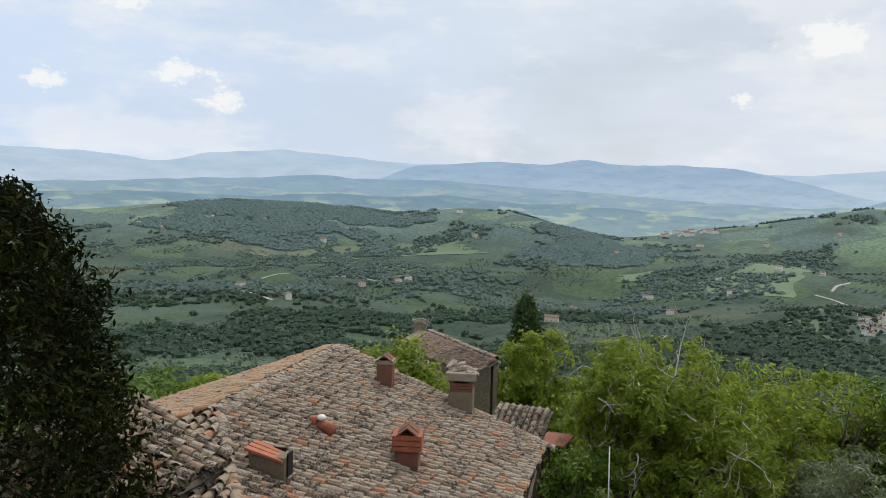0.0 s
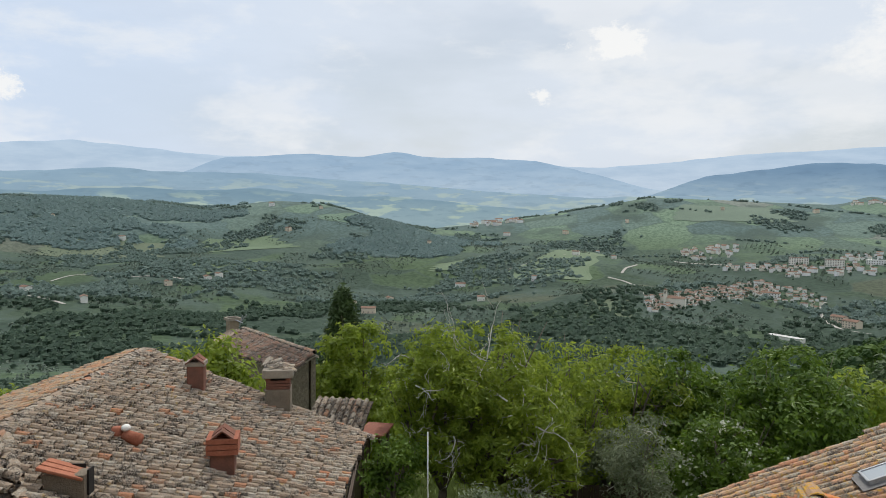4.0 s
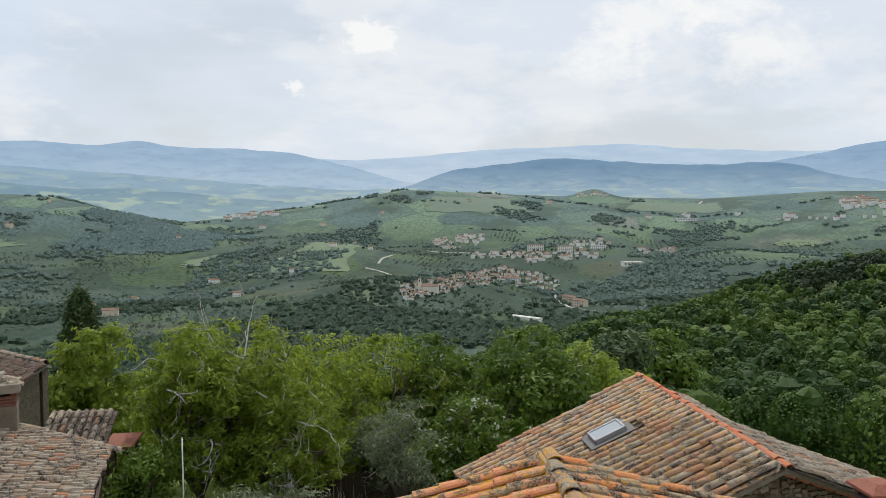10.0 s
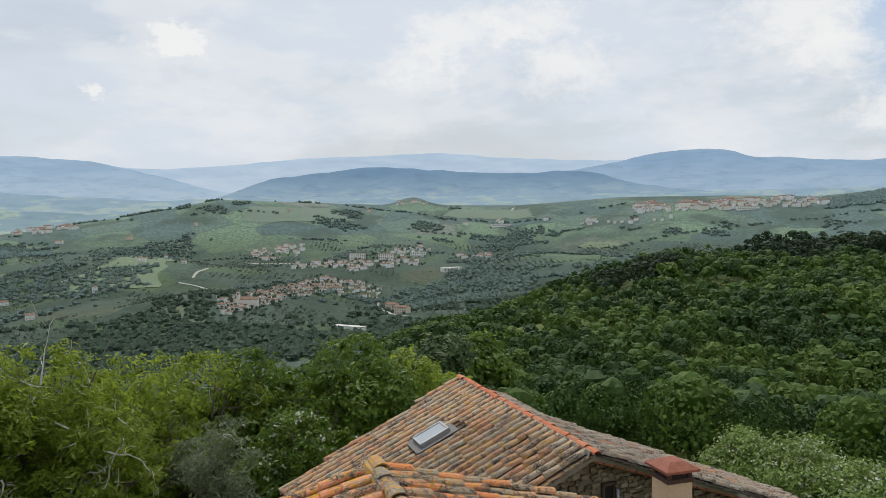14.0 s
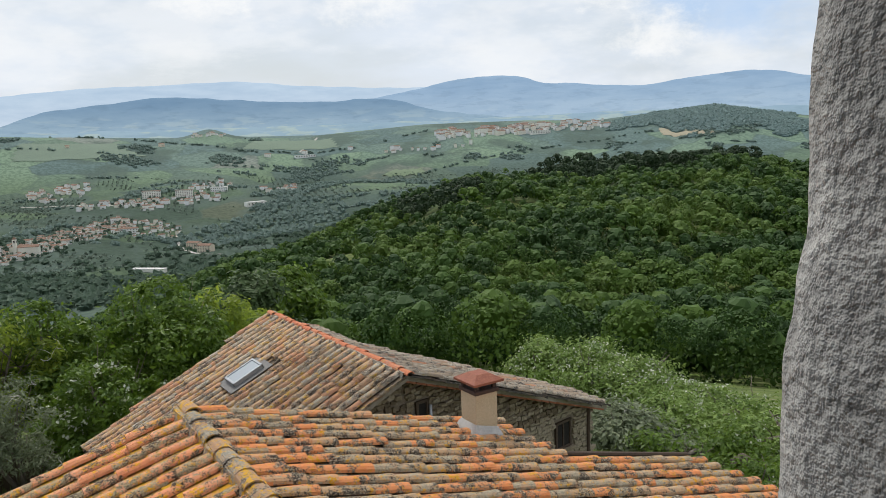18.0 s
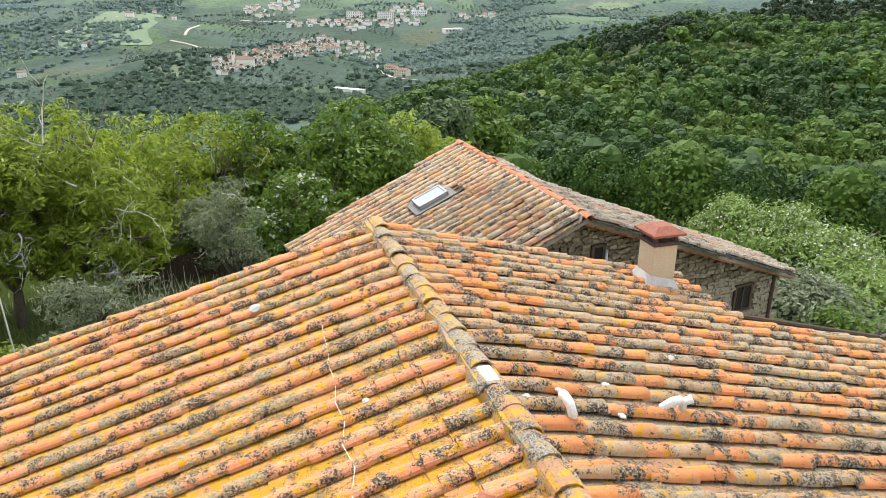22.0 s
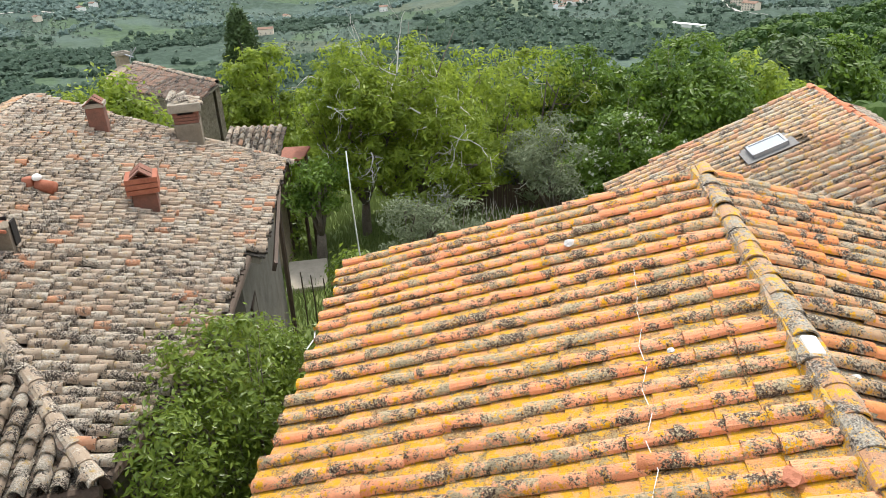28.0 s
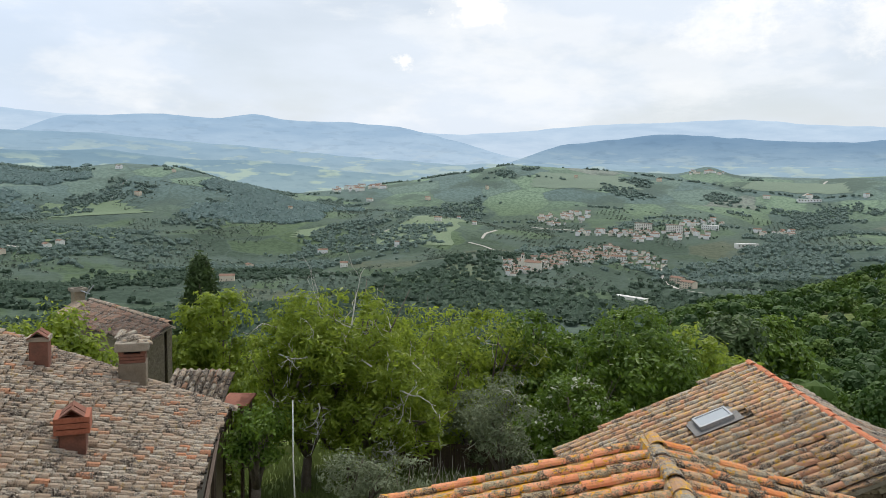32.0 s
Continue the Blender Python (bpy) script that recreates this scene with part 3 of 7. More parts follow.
def slab(bm, s, poly, thick=0.10, lift=0.0):
    """The boards under the tiles, over (along, out) corners."""
    top = [bm.verts.new(s.at(a, o, lift)) for a, o in poly]
    low = [bm.verts.new(s.at(a, o, lift - thick)) for a, o in poly]
    bm.faces.new(top)
    bm.faces.new(low[::-1])
    for i in range(len(poly)):
        j = (i + 1) % len(poly)
        bm.faces.new((top[i], low[i], low[j], top[j]))


# roof planes of the four houses
UC, VC = (0.2675, -0.9636), (0.9636, 0.2675)
C_LEFT = Slope((-0.44, 8.51, 7.07), UC, (-0.9636, -0.2675), 0.274)
C_RIGHT = Slope((-0.44, 8.51, 7.07), UC, VC, 0.274)
UD, VD = (0.3015, -0.953), (0.953, 0.3015)
D_LEFT = Slope((1.26, 18.87, 5.7), UD, (-0.953, -0.3015), 0.46)
D_RIGHT = Slope((1.26, 18.87, 5.7), UD, VD, 0.37)
UA, VA = (0.53, -0.848), (0.848, 0.53)
# the hipped end of the old house, its small upper wing, the far house and the lean-to
A_RIGHT = Slope((-11.77, 9.47, 7.2), UA, VA, 0.37)
A_LEFT = Slope((-11.77, 9.47, 7.2), UA, (-0.848, -0.53), 0.37)
A_END = Slope(A_RIGHT.at(4.9, 0), (-0.848, -0.53), UA, 0.25)
W_ROOF = Slope((-9.1, 4.15, 7.58), (0.384, -0.923), (0.923, 0.384), 0.43)
E_ROOF = Slope((-21.95, 22.5, 4.9), (0.917, -0.4), (-0.4, -0.917), 0.45)
L_ROOF = Slope((-12.45, 15.65, 4.87), (0.94, 0.34), (0.34, -0.94), 0.5)


# ================= buildings =================
def walls(name, house, corners, slopes, floor, mat, under=0.1, label=""):
    """Walls over (along, out) corners of slopes[0]; their tops follow the roof planes."""
    s0 = slopes[0]
    plan = [s0.at(a, o) for a, o in corners]

    def top(x, y):
        d = Vector((x, y, 0)) - Vector((s0.o.x, s0.o.y, 0))
        return min(s.o.z - s.fall * (d.x * s.v.x + d.y * s.v.y - (s.o - s0.o).dot(s.v)) for s in slopes) - under

    bm = prism(bmesh.new(), [(p.x, p.y) for p in plan], floor, top)
    return part(name, bm, mat, house, label)


def roof_base(house, name, s, poly, mat=None, label=""):
    bm = bmesh.new()
    slab(bm, s, poly, 0.09, 0.0)
    return part(name, bm, mat or M_MORTAR, house, label)


def posed(s, along, out, up=0.0, turn=0.0):
    """A pose standing upright on a roof plane, its x along the plane's edge."""
    return Matrix.Translation(s.at(along, out, up)) @ Matrix.Rotation(math.atan2(s.u.y, s.u.x) + radians(turn), 4, "Z")


def window_in(house, m, w, h, depth=0.12, bars=1):
    """A small window let into a wall: m at its centre, y pointing out of the wall."""
    bm = bmesh.new()
    box(bm, m @ pose(0, 0.005, 0), w, 0.03, h)
    pane = part("window", bm, M_DARK, house, "dark window opening with a wooden frame")
    bm = bmesh.new()
    for x in (-w / 2, w / 2):
        box(bm, m @ pose(x, 0.02, 0), 0.06, 0.07, h + 0.06, 0.008)
    for z in (-h / 2, h / 2):
        box(bm, m @ pose(0, 0.02, z), w + 0.06, 0.07, 0.06, 0.008)
    for k in range(bars):
        box(bm, m @ pose(-w / 2 + w * (k + 1) / (bars + 1), 0.02, 0), 0.035, 0.05, h)
    part("window_frame", bm, M_WOOD, pane)
    bm = bmesh.new()
    box(bm, m @ pose(0, 0.05, -h / 2 - 0.05), w + 0.2, 0.14, 0.06, 0.01)
    part("window_sill", bm, M_STONE, pane)
    return pane


def gutter(house, points, r=0.05, name="gutter", mat=None):
    bm = tube(bmesh.new(), points, [r] * len(points), 8)
    return part(name, bm, mat or M_WOOD, house, "dark metal rain gutter" if name == "gutter" else "")


# ---- orange-roofed house below the tower ----
house_c = tagged(empty("farmhouse", C_LEFT.at(4, 0)), "stone farmhouse with a lichen-covered orange tile roof", "house")
house_c.location.z = 0
bpy.context.view_layer.update()


def adopt(parent, ob):
    ob.parent = parent
    ob.matrix_parent_inverse = parent.matrix_world.inverted()
    return ob


def settle(parent):
    """Children were built in world coordinates: keep them there."""
    bpy.context.view_layer.update()
    for ch in parent.children:
        ch.matrix_parent_inverse = parent.matrix_world.inverted()


C_L_POLY = [(0, 0), (8.0, 0), (8.0, 3.62), (0, 4.13)]
C_R_POLY = [(0, 0), (8.0, 0), (8.0, 6.65), (1.5, 6.65), (1.5, 4.2), (0, 4.2)]
wall_c = walls("wall", house_c, [(0.28, 0), (7.7, 0), (7.7, 3.40), (0.28, 3.86)], [C_LEFT], -3, M_PLASTER, label="rough grey plastered stone wall")
walls("wall", house_c, [(0.28, 0), (7.7, 0), (7.7, 6.35), (1.75, 6.35), (1.75, 3.95), (0.28, 3.95)], [C_RIGHT], -3, M_STONE)
roof_cl = roof_base(house_c, "roof", C_LEFT, C_L_POLY)
roof_cr = roof_base(house_c, "roof", C_RIGHT, C_R_POLY)
gutter(house_c, [C_RIGHT.at(1.43, 4.25, 0.03), C_RIGHT.at(1.43, 6.7, 0.03)], 0.035)
for a in np.arange(0.2, 8, 0.55):
    bm = bmesh.new()
    box(bm, Matrix.Translation(C_LEFT.at(a, 3.94 - 0.064 * a, -0.14)) @ C_LEFT.turn(), 0.07, 0.5, 0.1)
    part("rafter_end", bm, M_WOOD, house_c)


def rendered_chimney(house, s, along, out):
    m = posed(s, along, out)
    bm = bmesh.new()
    box(bm, m @ pose(0, 0, 0.19), 0.34, 0.34, 0.86, 0.012)
    shaft = part("chimney", bm, M_CREAM, house, "cream rendered chimney with a rusty cap")
    bm = bmesh.new()
    lo = [bm.verts.new(m @ Vector((x * 0.235, y * 0.235, 0.045 - 0.065 * y))) for x, y in ((-1, -1), (1, -1), (1, 1), (-1, 1))]
    hi = [bm.verts.new(m @ Vector((x * 0.176, y * 0.176, 0.17 - 0.05 * y))) for x, y in ((-1, -1), (1, -1), (1, 1), (-1, 1))]
    for i in range(4):
        bm.faces.new((lo[i], lo[(i + 1) % 4], hi[(i + 1) % 4], hi[i]))
    bm.faces.new(hi)
    part("flashing", bm, M_CEMENT, shaft, "pale cement flashing")
    # dark collar and feet hold the painted shade of the gap under the cap
    bm = bmesh.new()
    box(bm, m @ pose(0, 0, 0.635), 0.38, 0.38, 0.05, 0.01)
    part("collar", bm, M_RUST_SHADED, shaft)
    for x in (-0.14, 0.14):
        for y in (-0.14, 0.14):
            bm = bmesh.new()
            box(bm, m @ pose(x, y, 0.70), 0.05, 0.05, 0.10)
            part("cap_foot", bm, M_RUST_SHADED, shaft)
    bm = bmesh.new()
    lo = [bm.verts.new(m @ Vector((x * 0.235, y * 0.235, 0.745))) for x, y in ((-1, -1), (1, -1), (1, 1), (-1, 1))]
    mid = [bm.verts.new(m @ Vector((x * 0.235, y * 0.235, 0.775))) for x, y in ((-1, -1), (1, -1), (1, 1), (-1, 1))]
    top = [bm.verts.new(m @ Vector((x * 0.10, y * 0.10, 0.85))) for x, y in ((-1, -1), (1, -1), (1, 1), (-1, 1))]
    bm.faces.new(lo[::-1])
    bm.faces.new(top)
    for i in range(4):
        j = (i + 1) % 4
        bm.faces.new((lo[i], lo[j], mid[j], mid[i]))
        bm.faces.new((mid[i], mid[j], top[j], top[i]))
    part("cap", bm, M_RUST, shaft, "rust-red chimney cap")
    return shaft


M_CEMENT = plain("pale_cement", (0.42, 0.41, 0.39), (0.60, 0.58, 0.55), 10, 0.9, 0.4)
M_RUST = plain("rust_red", (0.22, 0.07, 0.045), (0.32, 0.12, 0.07), 14, 0.7, 0.3)
M_RUST_SHADED = plain("rust_shaded", (0.05, 0.035, 0.03), (0.10, 0.06, 0.045), 14, 0.8, 0.3)
M_WHITE = plain("white_plastic", (0.74, 0.72, 0.66), (0.82, 0.80, 0.76), 30, 0.5, 0.1)
rendered_chimney(house_c, C_RIGHT, 0.60, 3.60)


def vent_pipe(house, m, points, r, label):
    bm = bmesh.new()
    pts = [m @ Vector(p) for p in points]
    tube(bm, pts, [r] * len(pts), 10)
    return part("vent_pipe", bm, M_WHITE, house, label, smooth=True)


vent_pipe(house_c, posed(C_RIGHT, 4.38, 0.42), [(-0.02, 0, 0.0), (-0.02, 0, 0.13), (-0.05, -0.01, 0.19), (-0.11, -0.02, 0.22), (-0.15, -0.02, 0.215)], 0.036, "white plastic vent pipe with a bend")
vp = posed(C_RIGHT, 4.1, 1.42)
vent_pipe(house_c, vp, [(0, -0.08, 0.03), (0, -0.07, 0.12), (0.02, 0.0, 0.17), (0.02, 0.07, 0.17)], 0.036, "white plastic vent elbow")
vent_pipe(house_c, vp, [(0.0, 0.10, 0.03), (0, 0.11, 0.13), (0.03, 0.17, 0.17)], 0.036, "white plastic vent elbow")
bm = bmesh.new()
box(bm, Matrix.Translation(C_LEFT.at(3.81, 0.0, 0.085)) @ pose(0, 0, 0, 0, 0, -74.5), 0.23, 0.11, 0.05, 0.02)
part("ridge_repair", bm, M_WHITE, house_c, "white mortar repair on the ridge")
# lumps of pale mortar and broken clay that lie on the tiles
rng_l = np.random.default_rng(44)
for sl, al, ou, size, mt, what in ((C_LEFT, 1.22, 1.50, 0.06, M_CEMENT, "lump of white mortar"), (C_RIGHT, 3.78, 1.04, 0.042, M_WHITE, "lump of white mortar"), (C_RIGHT, 4.08, 0.20, 0.036, M_CEMENT, "lump of pale mortar"),
                                   (C_RIGHT, 4.24, 0.90, 0.032, M_CEMENT, "lump of white mortar"), (C_RIGHT, 3.07, 2.13, 0.045, M_CEMENT, "lump of pale mortar"), (C_RIGHT, 3.93, 0.54, 0.034, M_CEMENT, "lump of pale mortar"),
                                   (C_LEFT, 4.95, 0.45, 0.06, M_BRICK, "broken clay tile end"), (C_LEFT, 3.5, 0.86, 0.028, M_CEMENT, "lump of pale mortar")):
    bm = bmesh.new()
    bmesh.ops.create_icosphere(bm, subdivisions=2, radius=size, matrix=Matrix.Translation(sl.at(al, ou, 0.075)) @ sl.turn() @ Matrix.Diagonal((1.2, 1.0, 0.5, 1)))
    for q in bm.verts:
        q.co += Vector(rng_l.normal(size=3)) * size * 0.10
    part("mortar_lump" if mt is not M_BRICK else "clay_shard", bm, mt, house_c, what)
# a thin cable that lies over the tiles
bm = bmesh.new()
pts = []
for k in range(15):
    a = 2.0 + k * 0.27
    pts.append(C_LEFT.at(a, 0.95 + 0.02 * k + 0.03 * math.sin(3 * k), 0.06 + 0.008 * (k % 2)))
tube(bm, pts, [0.0032] * len(pts), 5)
part("cable", bm, M_WHITE, house_c, "thin pale cable over the tiles")
bm = bmesh.new()
pts = [C_LEFT.at(0.15 + 0.14 * k, 4.17 + 0.03 * math.sin(2.0 * k), -0.02 + 0.03 * math.cos(1.7 * k)) for k in range(14)]
tube(bm, pts, [0.008] * len(pts), 5)
part("cable", bm, M_WHITE, house_c, "thin pale cable along the eave")
settle(house_c)

# ---- stone house with the skylight ----
house_d = tagged(empty("stone_house", (2.6, 15.5, 0)), "rubble stone house with a brown tile roof and skylight", "house")
M_JOINT = plain("earth_mortar", (0.165, 0.135, 0.098), (0.26, 0.215, 0.158), 9, 0.95, 0.7, 0.02)
D_L_POLY = [(0, 0), (6.42, 0), (6.42, 4.5), (0.45, 4.5)]
D_R_POLY = [(0, 0), (6.42, 0), (5.62, 6.05), (4.2, 6.05), (3.5, 0.5)]
roof_dl = roof_base(house_d, "roof", D_LEFT, D_L_POLY)
roof_dr = roof_base(house_d, "roof", D_RIGHT, D_R_POLY)
wall_d2 = walls("wall", house_d, [(0.3, 0), (6.1, 0), (6.1, 4.2), (0.7, 4.2)], [D_LEFT], -3, M_JOINT)
wall_d = walls("wall", house_d, [(3.6, 0), (6.1, 0), (5.35, 5.75), (4.35, 5.75)], [D_RIGHT], -3, M_JOINT, label="rubble stone gable wall")


def skylight(house, s, along, out, w, h):
    m = Matrix.Translation(s.at(along, out, 0.13)) @ s.turn()
    bm = bmesh.new()
    for x in (-w / 2, w / 2):
        box(bm, m @ pose(x, 0, 0), 0.05, h + 0.05, 0.12, 0.01)
    for y in (-h / 2, h / 2):
        box(bm, m @ pose(0, y, 0), w + 0.05, 0.05, 0.12, 0.01)
    fr = part("skylight", bm, M_METAL, house, "grey metal skylight, closed")
    bm = bmesh.new()
    box(bm, m @ pose(0, 0, 0.03), w - 0.03, h - 0.03, 0.02)
    part("pane", bm, M_PANE, fr, "pale reflecting glass")
    bm = bmesh.new()
    box(bm, m @ pose(0, 0, -0.045), w + 0.3, h + 0.36, 0.02, 0.005)
    part("flashing", bm, M_LEAD, fr)


M_PANE, _n, _l, _b = material("skylight_glass", 0.12, 0.7)
_b.inputs["Base Color"].default_value = (0.36, 0.39, 0.41, 1)
M_LEAD = plain("lead_sheet", (0.14, 0.13, 0.12), (0.2, 0.19, 0.18), 10, 0.6, 0.2)
skylight(house_d, D_LEFT, 2.37, 1.60, 0.52, 0.68)
g0, g1 = D_RIGHT.at(6.1, 0), D_RIGHT.at(5.35, 5.75)
GD = Vector((g1.x - g0.x, g1.y - g0.y, 0)).normalized()
GN = Vector((GD.y, -GD.x, 0))


def gable_pose(s, z):
    p = Vector((g0.x, g0.y, z)) + GD * s
    return Matrix.Translation(p) @ Matrix((-GD, GN, Vector((0, 0, 1)))).transposed().to_4x4()


window_in(house_d, gable_pose(0.52, 4.62), 0.26, 0.75, bars=0)
window_in(house_d, gable_pose(4.75, 3.05), 0.5, 0.62)
bm = tube(bmesh.new(), [gable_pose(0.68, 4.9) @ Vector((0, 0.09, 0)), gable_pose(0.68, 4.2) @ Vector((0, 0.09, 0))], [0.035, 0.035], 8)
part("flue", bm, M_METAL, house_d, "grey metal flue pipe", True)
gutter(house_d, [gable_pose(5.65, z) @ Vector((0, 0.07, 0)) for z in (3.45, 3.2, 0.0)], 0.045, "downpipe")
for k in range(24):
    p = D_RIGHT.at(6.2 - 0.8 * k * 0.25 / 6.05, 0.1 + 0.25 * k, -0.11)
    bm = bmesh.new()
    box(bm, Matrix.Translation(p) @ D_RIGHT.turn(), 0.35, 0.22, 0.05, 0.005)
    part("brick", bm, M_BRICK, house_d)
settle(house_d)

# ---- old house with the grey roof ----
house_a = tagged(empty("old_house", (-8, 8, 0)), "old stone house under a weathered grey tile roof", "house")
A_POLY = [(0, 0), (4.9, 0), (9.4, 2.91), (7.05, 3.55), (4.84, 3.72), (4.84, 3.92), (0.39, 4.18)]
roof_ar = roof_base(house_a, "roof", A_RIGHT, A_POLY)
roof_al = roof_base(house_a, "roof", A_LEFT, [(0, 0), (4.9, 0), (8.6, 4.2), (0, 4.2)])
roof_ae = roof_base(house_a, "roof", A_END, [(0, 0), (3.0, 4.5), (-2.91, 4.5)])
wall_a = walls("wall", house_a, [(0.4, 0), (4.9, 0), (8.7, 2.75), (7.0, 3.25), (4.9, 3.45), (4.85, 3.62), (0.6, 3.85)], [A_RIGHT], -3, M_PLASTER, label="grey plastered wall with damp stains")
walls("wall", house_a, [(0.4, 0), (4.9, 0), (8.2, 3.6), (0.4, 3.6)], [A_LEFT], -3, M_STONE)
walls("wall", house_a, [(0.2, 0.3), (2.6, 4.2), (-2.55, 4.2)], [A_END], -3, M_STONE)
gutter(house_a, [A_RIGHT.at(a, o + 0.05, -0.02) for a, o in ((4.86, 3.72), (7.05, 3.55), (9.4, 2.93))], 0.055)
gutter(house_a, [A_END.at(a, 4.55, -0.02) for a in (-2.95, 0, 3)], 0.055)
gutter(house_a, [A_RIGHT.at(0.42, 4.2, -0.03), A_RIGHT.at(0.5, 3.95, -0.9), A_RIGHT.at(0.5, 3.92, -4)], 0.05, "downpipe")
bm = bmesh.new()
box(bm, Matrix.Translation(A_RIGHT.at(2.6, 4.1, -0.08)) @ A_RIGHT.turn(), 4.5, 0.05, 0.13)
part("eave_board", bm, M_WOOD, house_a)


def alley_pose(along, z):
    p = A_RIGHT.at(along, 3.62 if along < 4.85 else 3.45 - 0.1 * (along - 4.9))
    return Matrix.Translation((p.x, p.y, z)) @ Matrix((A_RIGHT.u, A_RIGHT.v, Vector((0, 0, 1)))).transposed().to_4x4()


for al, z, w, h in ((5.5, 4.6, 0.55, 1.0), (4.2, 4.2, 0.6, 1.2), (3.4, 3.4, 0.8, 1.9), (6.3, 3.6, 0.8, 1.9)):
    window_in(house_a, alley_pose(al, z), w, h, bars=0)


def tile_tent(m, parent, w=0.3, n=3):
    """Two leaning tiles that keep the rain out of a flue."""
    bm = bmesh.new()
    for k in range(n):
        x = (k - (n - 1) / 2) * w / n * 1.25
        for sgn in (-1, 1):
            box(bm, m @ pose(x, sgn * 0.07, 0.055) @ pose(0, 0, 0, sgn * -38, 0, 6 * sgn * k), w / n * 1.15, 0.2, 0.02, 0.006)
    return part("rain_tiles", bm, M_BRICK_OLD, parent, "leaning clay tiles over the flue")


def flue(house, s, along, out, w, d, h, rim, mat, top_mat, label, turn=0.0, tent=True, top_h=0.2, courses=1):
    m = posed(s, along, out, -0.2, turn)
    bm = bmesh.new()
    box(bm, m @ pose(0, 0, (h + 0.2 - top_h) / 2), w, d, h + 0.2 - top_h, 0.015)
    c = part("chimney", bm, mat, house, label)
    z0 = h + 0.2 - top_h
    t = 0.06
    W, Dp = w + rim, d + rim
    lay = top_h / courses
    for k in range(courses):
        bm = bmesh.new()
        thick = lay - (0.012 if courses > 1 else 0)
        ring = []
        for hx, hy in ((W / 2, Dp / 2), (W / 2 - t, Dp / 2 - t)):
            for z in (z0 + lay * k, z0 + lay * k + thick):
                ring.append([bm.verts.new(m @ Vector((sx * hx + 0.004 * (k % 2), sy * hy, z))) for sx, sy in ((-1, -1), (1, -1), (1, 1), (-1, 1))])
        lo, hi, lo2, hi2 = ring
        for i in range(4):
            j = (i + 1) % 4
            for p0, p1 in ((lo, hi), (hi, hi2), (hi2, lo2), (lo2, lo)):
                bm.faces.new((p0[i], p0[j], p1[j], p1[i]))
        part("chimney_top" if courses == 1 else "brick_course", bm, top_mat, c)
    bm = bmesh.new()
    box(bm, m @ pose(0, 0, z0 + 0.004), W - 2 * t, Dp - 2 * t, 0.02)
    part("flue_opening", bm, M_DARK, c)
    if tent:
        tile_tent(m @ pose(0, 0, z0 + top_h - 0.02), c, min(W, 0.34), 2)
    return c


M_TERRA = plain("terracotta_block", (0.27, 0.085, 0.048), (0.38, 0.14, 0.08), 12, 0.85, 0.3)
M_BRICK_OLD = plain("brick_sooty", (0.13, 0.075, 0.055), (0.25, 0.105, 0.07), 7, 0.95, 0.5)
flue(house_a, A_RIGHT, 3.98, 2.45, 0.32, 0.32, 0.54, 0.10, M_BRICK_OLD, M_TERRA, "brick chimney with a terracotta top and leaning tile", 8, True, 0.23, 3)
flue(house_a, A_RIGHT, 1.2, 1.32, 0.28, 0.28, 0.56, 0.04, M_BRICK_OLD, M_MORTAR, "slim red brick chimney with a cement rim", 5, True, 0.07)


def slab_chimney(house, s, along, out):
    """A plastered shaft with a brick collar under a heavy slab, broken tiles on top."""
    m = posed(s, along, out, -0.2, 5)
    c = part("chimney", box(bmesh.new(), m @ pose(0, 0, 0.31), 0.45, 0.45, 0.62, 0.025), M_JOINT, house, "plastered grey chimney with a heavy rim and tiles")
    for k in range(3):
        part("brick_course", box(bmesh.new(), m @ pose(0.004 * k, 0, 0.648 + 0.058 * k), 0.42 + 0.008 * k, 0.42, 0.05, 0.008), M_BRICK_OLD, c)
    part("smoke_gap", box(bmesh.new(), m @ pose(0, 0, 0.81), 0.34, 0.34, 0.06), M_DARK, c)
    for x in (-0.18, 0.18):
        for y in (-0.18, 0.18):
            part("corner_brick", box(bmesh.new(), m @ pose(x, y, 0.815), 0.09, 0.09, 0.06, 0.006), M_BRICK_OLD, c)
    part("slab", box(bmesh.new(), m @ pose(0, 0, 0.915), 0.58, 0.55, 0.15, 0.02), M_MORTAR, c, "weathered cement slab")
    for x, y, rx, ry, rz in ((-0.17, -0.1, 14, -12, 20), (-0.02, 0.12, -22, 18, -8), (0.16, -0.06, 10, 22, 35), (0.05, -0.17, 26, -6, 60), (-0.2, 0.16, -12, -24, -30), (0.2, 0.17, -16, 10, 12)):
        v, f = cover_verts(0.12, 0.15, 0.26, 0.05)
        o = new("broken_tile", mesh_of("broken_tile", v, f, M_TILE_A))
        o.parent = c
        o.matrix_basis = m @ pose(x, y - 0.1, 1.005, rx, ry, rz)
    return c


slab_chimney(house_a, A_RIGHT, 0.55, 2.62)
bm = bmesh.new()
vm = posed(A_RIGHT, 4.2, 1.1)
tube(bm, [vm @ Vector(p) for p in ((-0.02, 0.0, 0.0), (-0.02, 0, 0.2))], [0.09, 0.075], 10)
tube(bm, [vm @ Vector(p) for p in ((0.0, 0.1, 0.1), (0.06, 0.32, 0.05))], [0.08, 0.09], 10)
part("clay_vent", bm, M_TERRA, house_a, "broken red clay vent pots", True)
bm = bmesh.new()
bmesh.ops.create_icosphere(bm, subdivisions=2, radius=0.062, matrix=vm @ pose(0, 0.12, 0.2) @ Matrix.Diagonal((1.2, 1, 0.8, 1)))
part("white_cap", bm, M_WHITE, house_a, "", True)
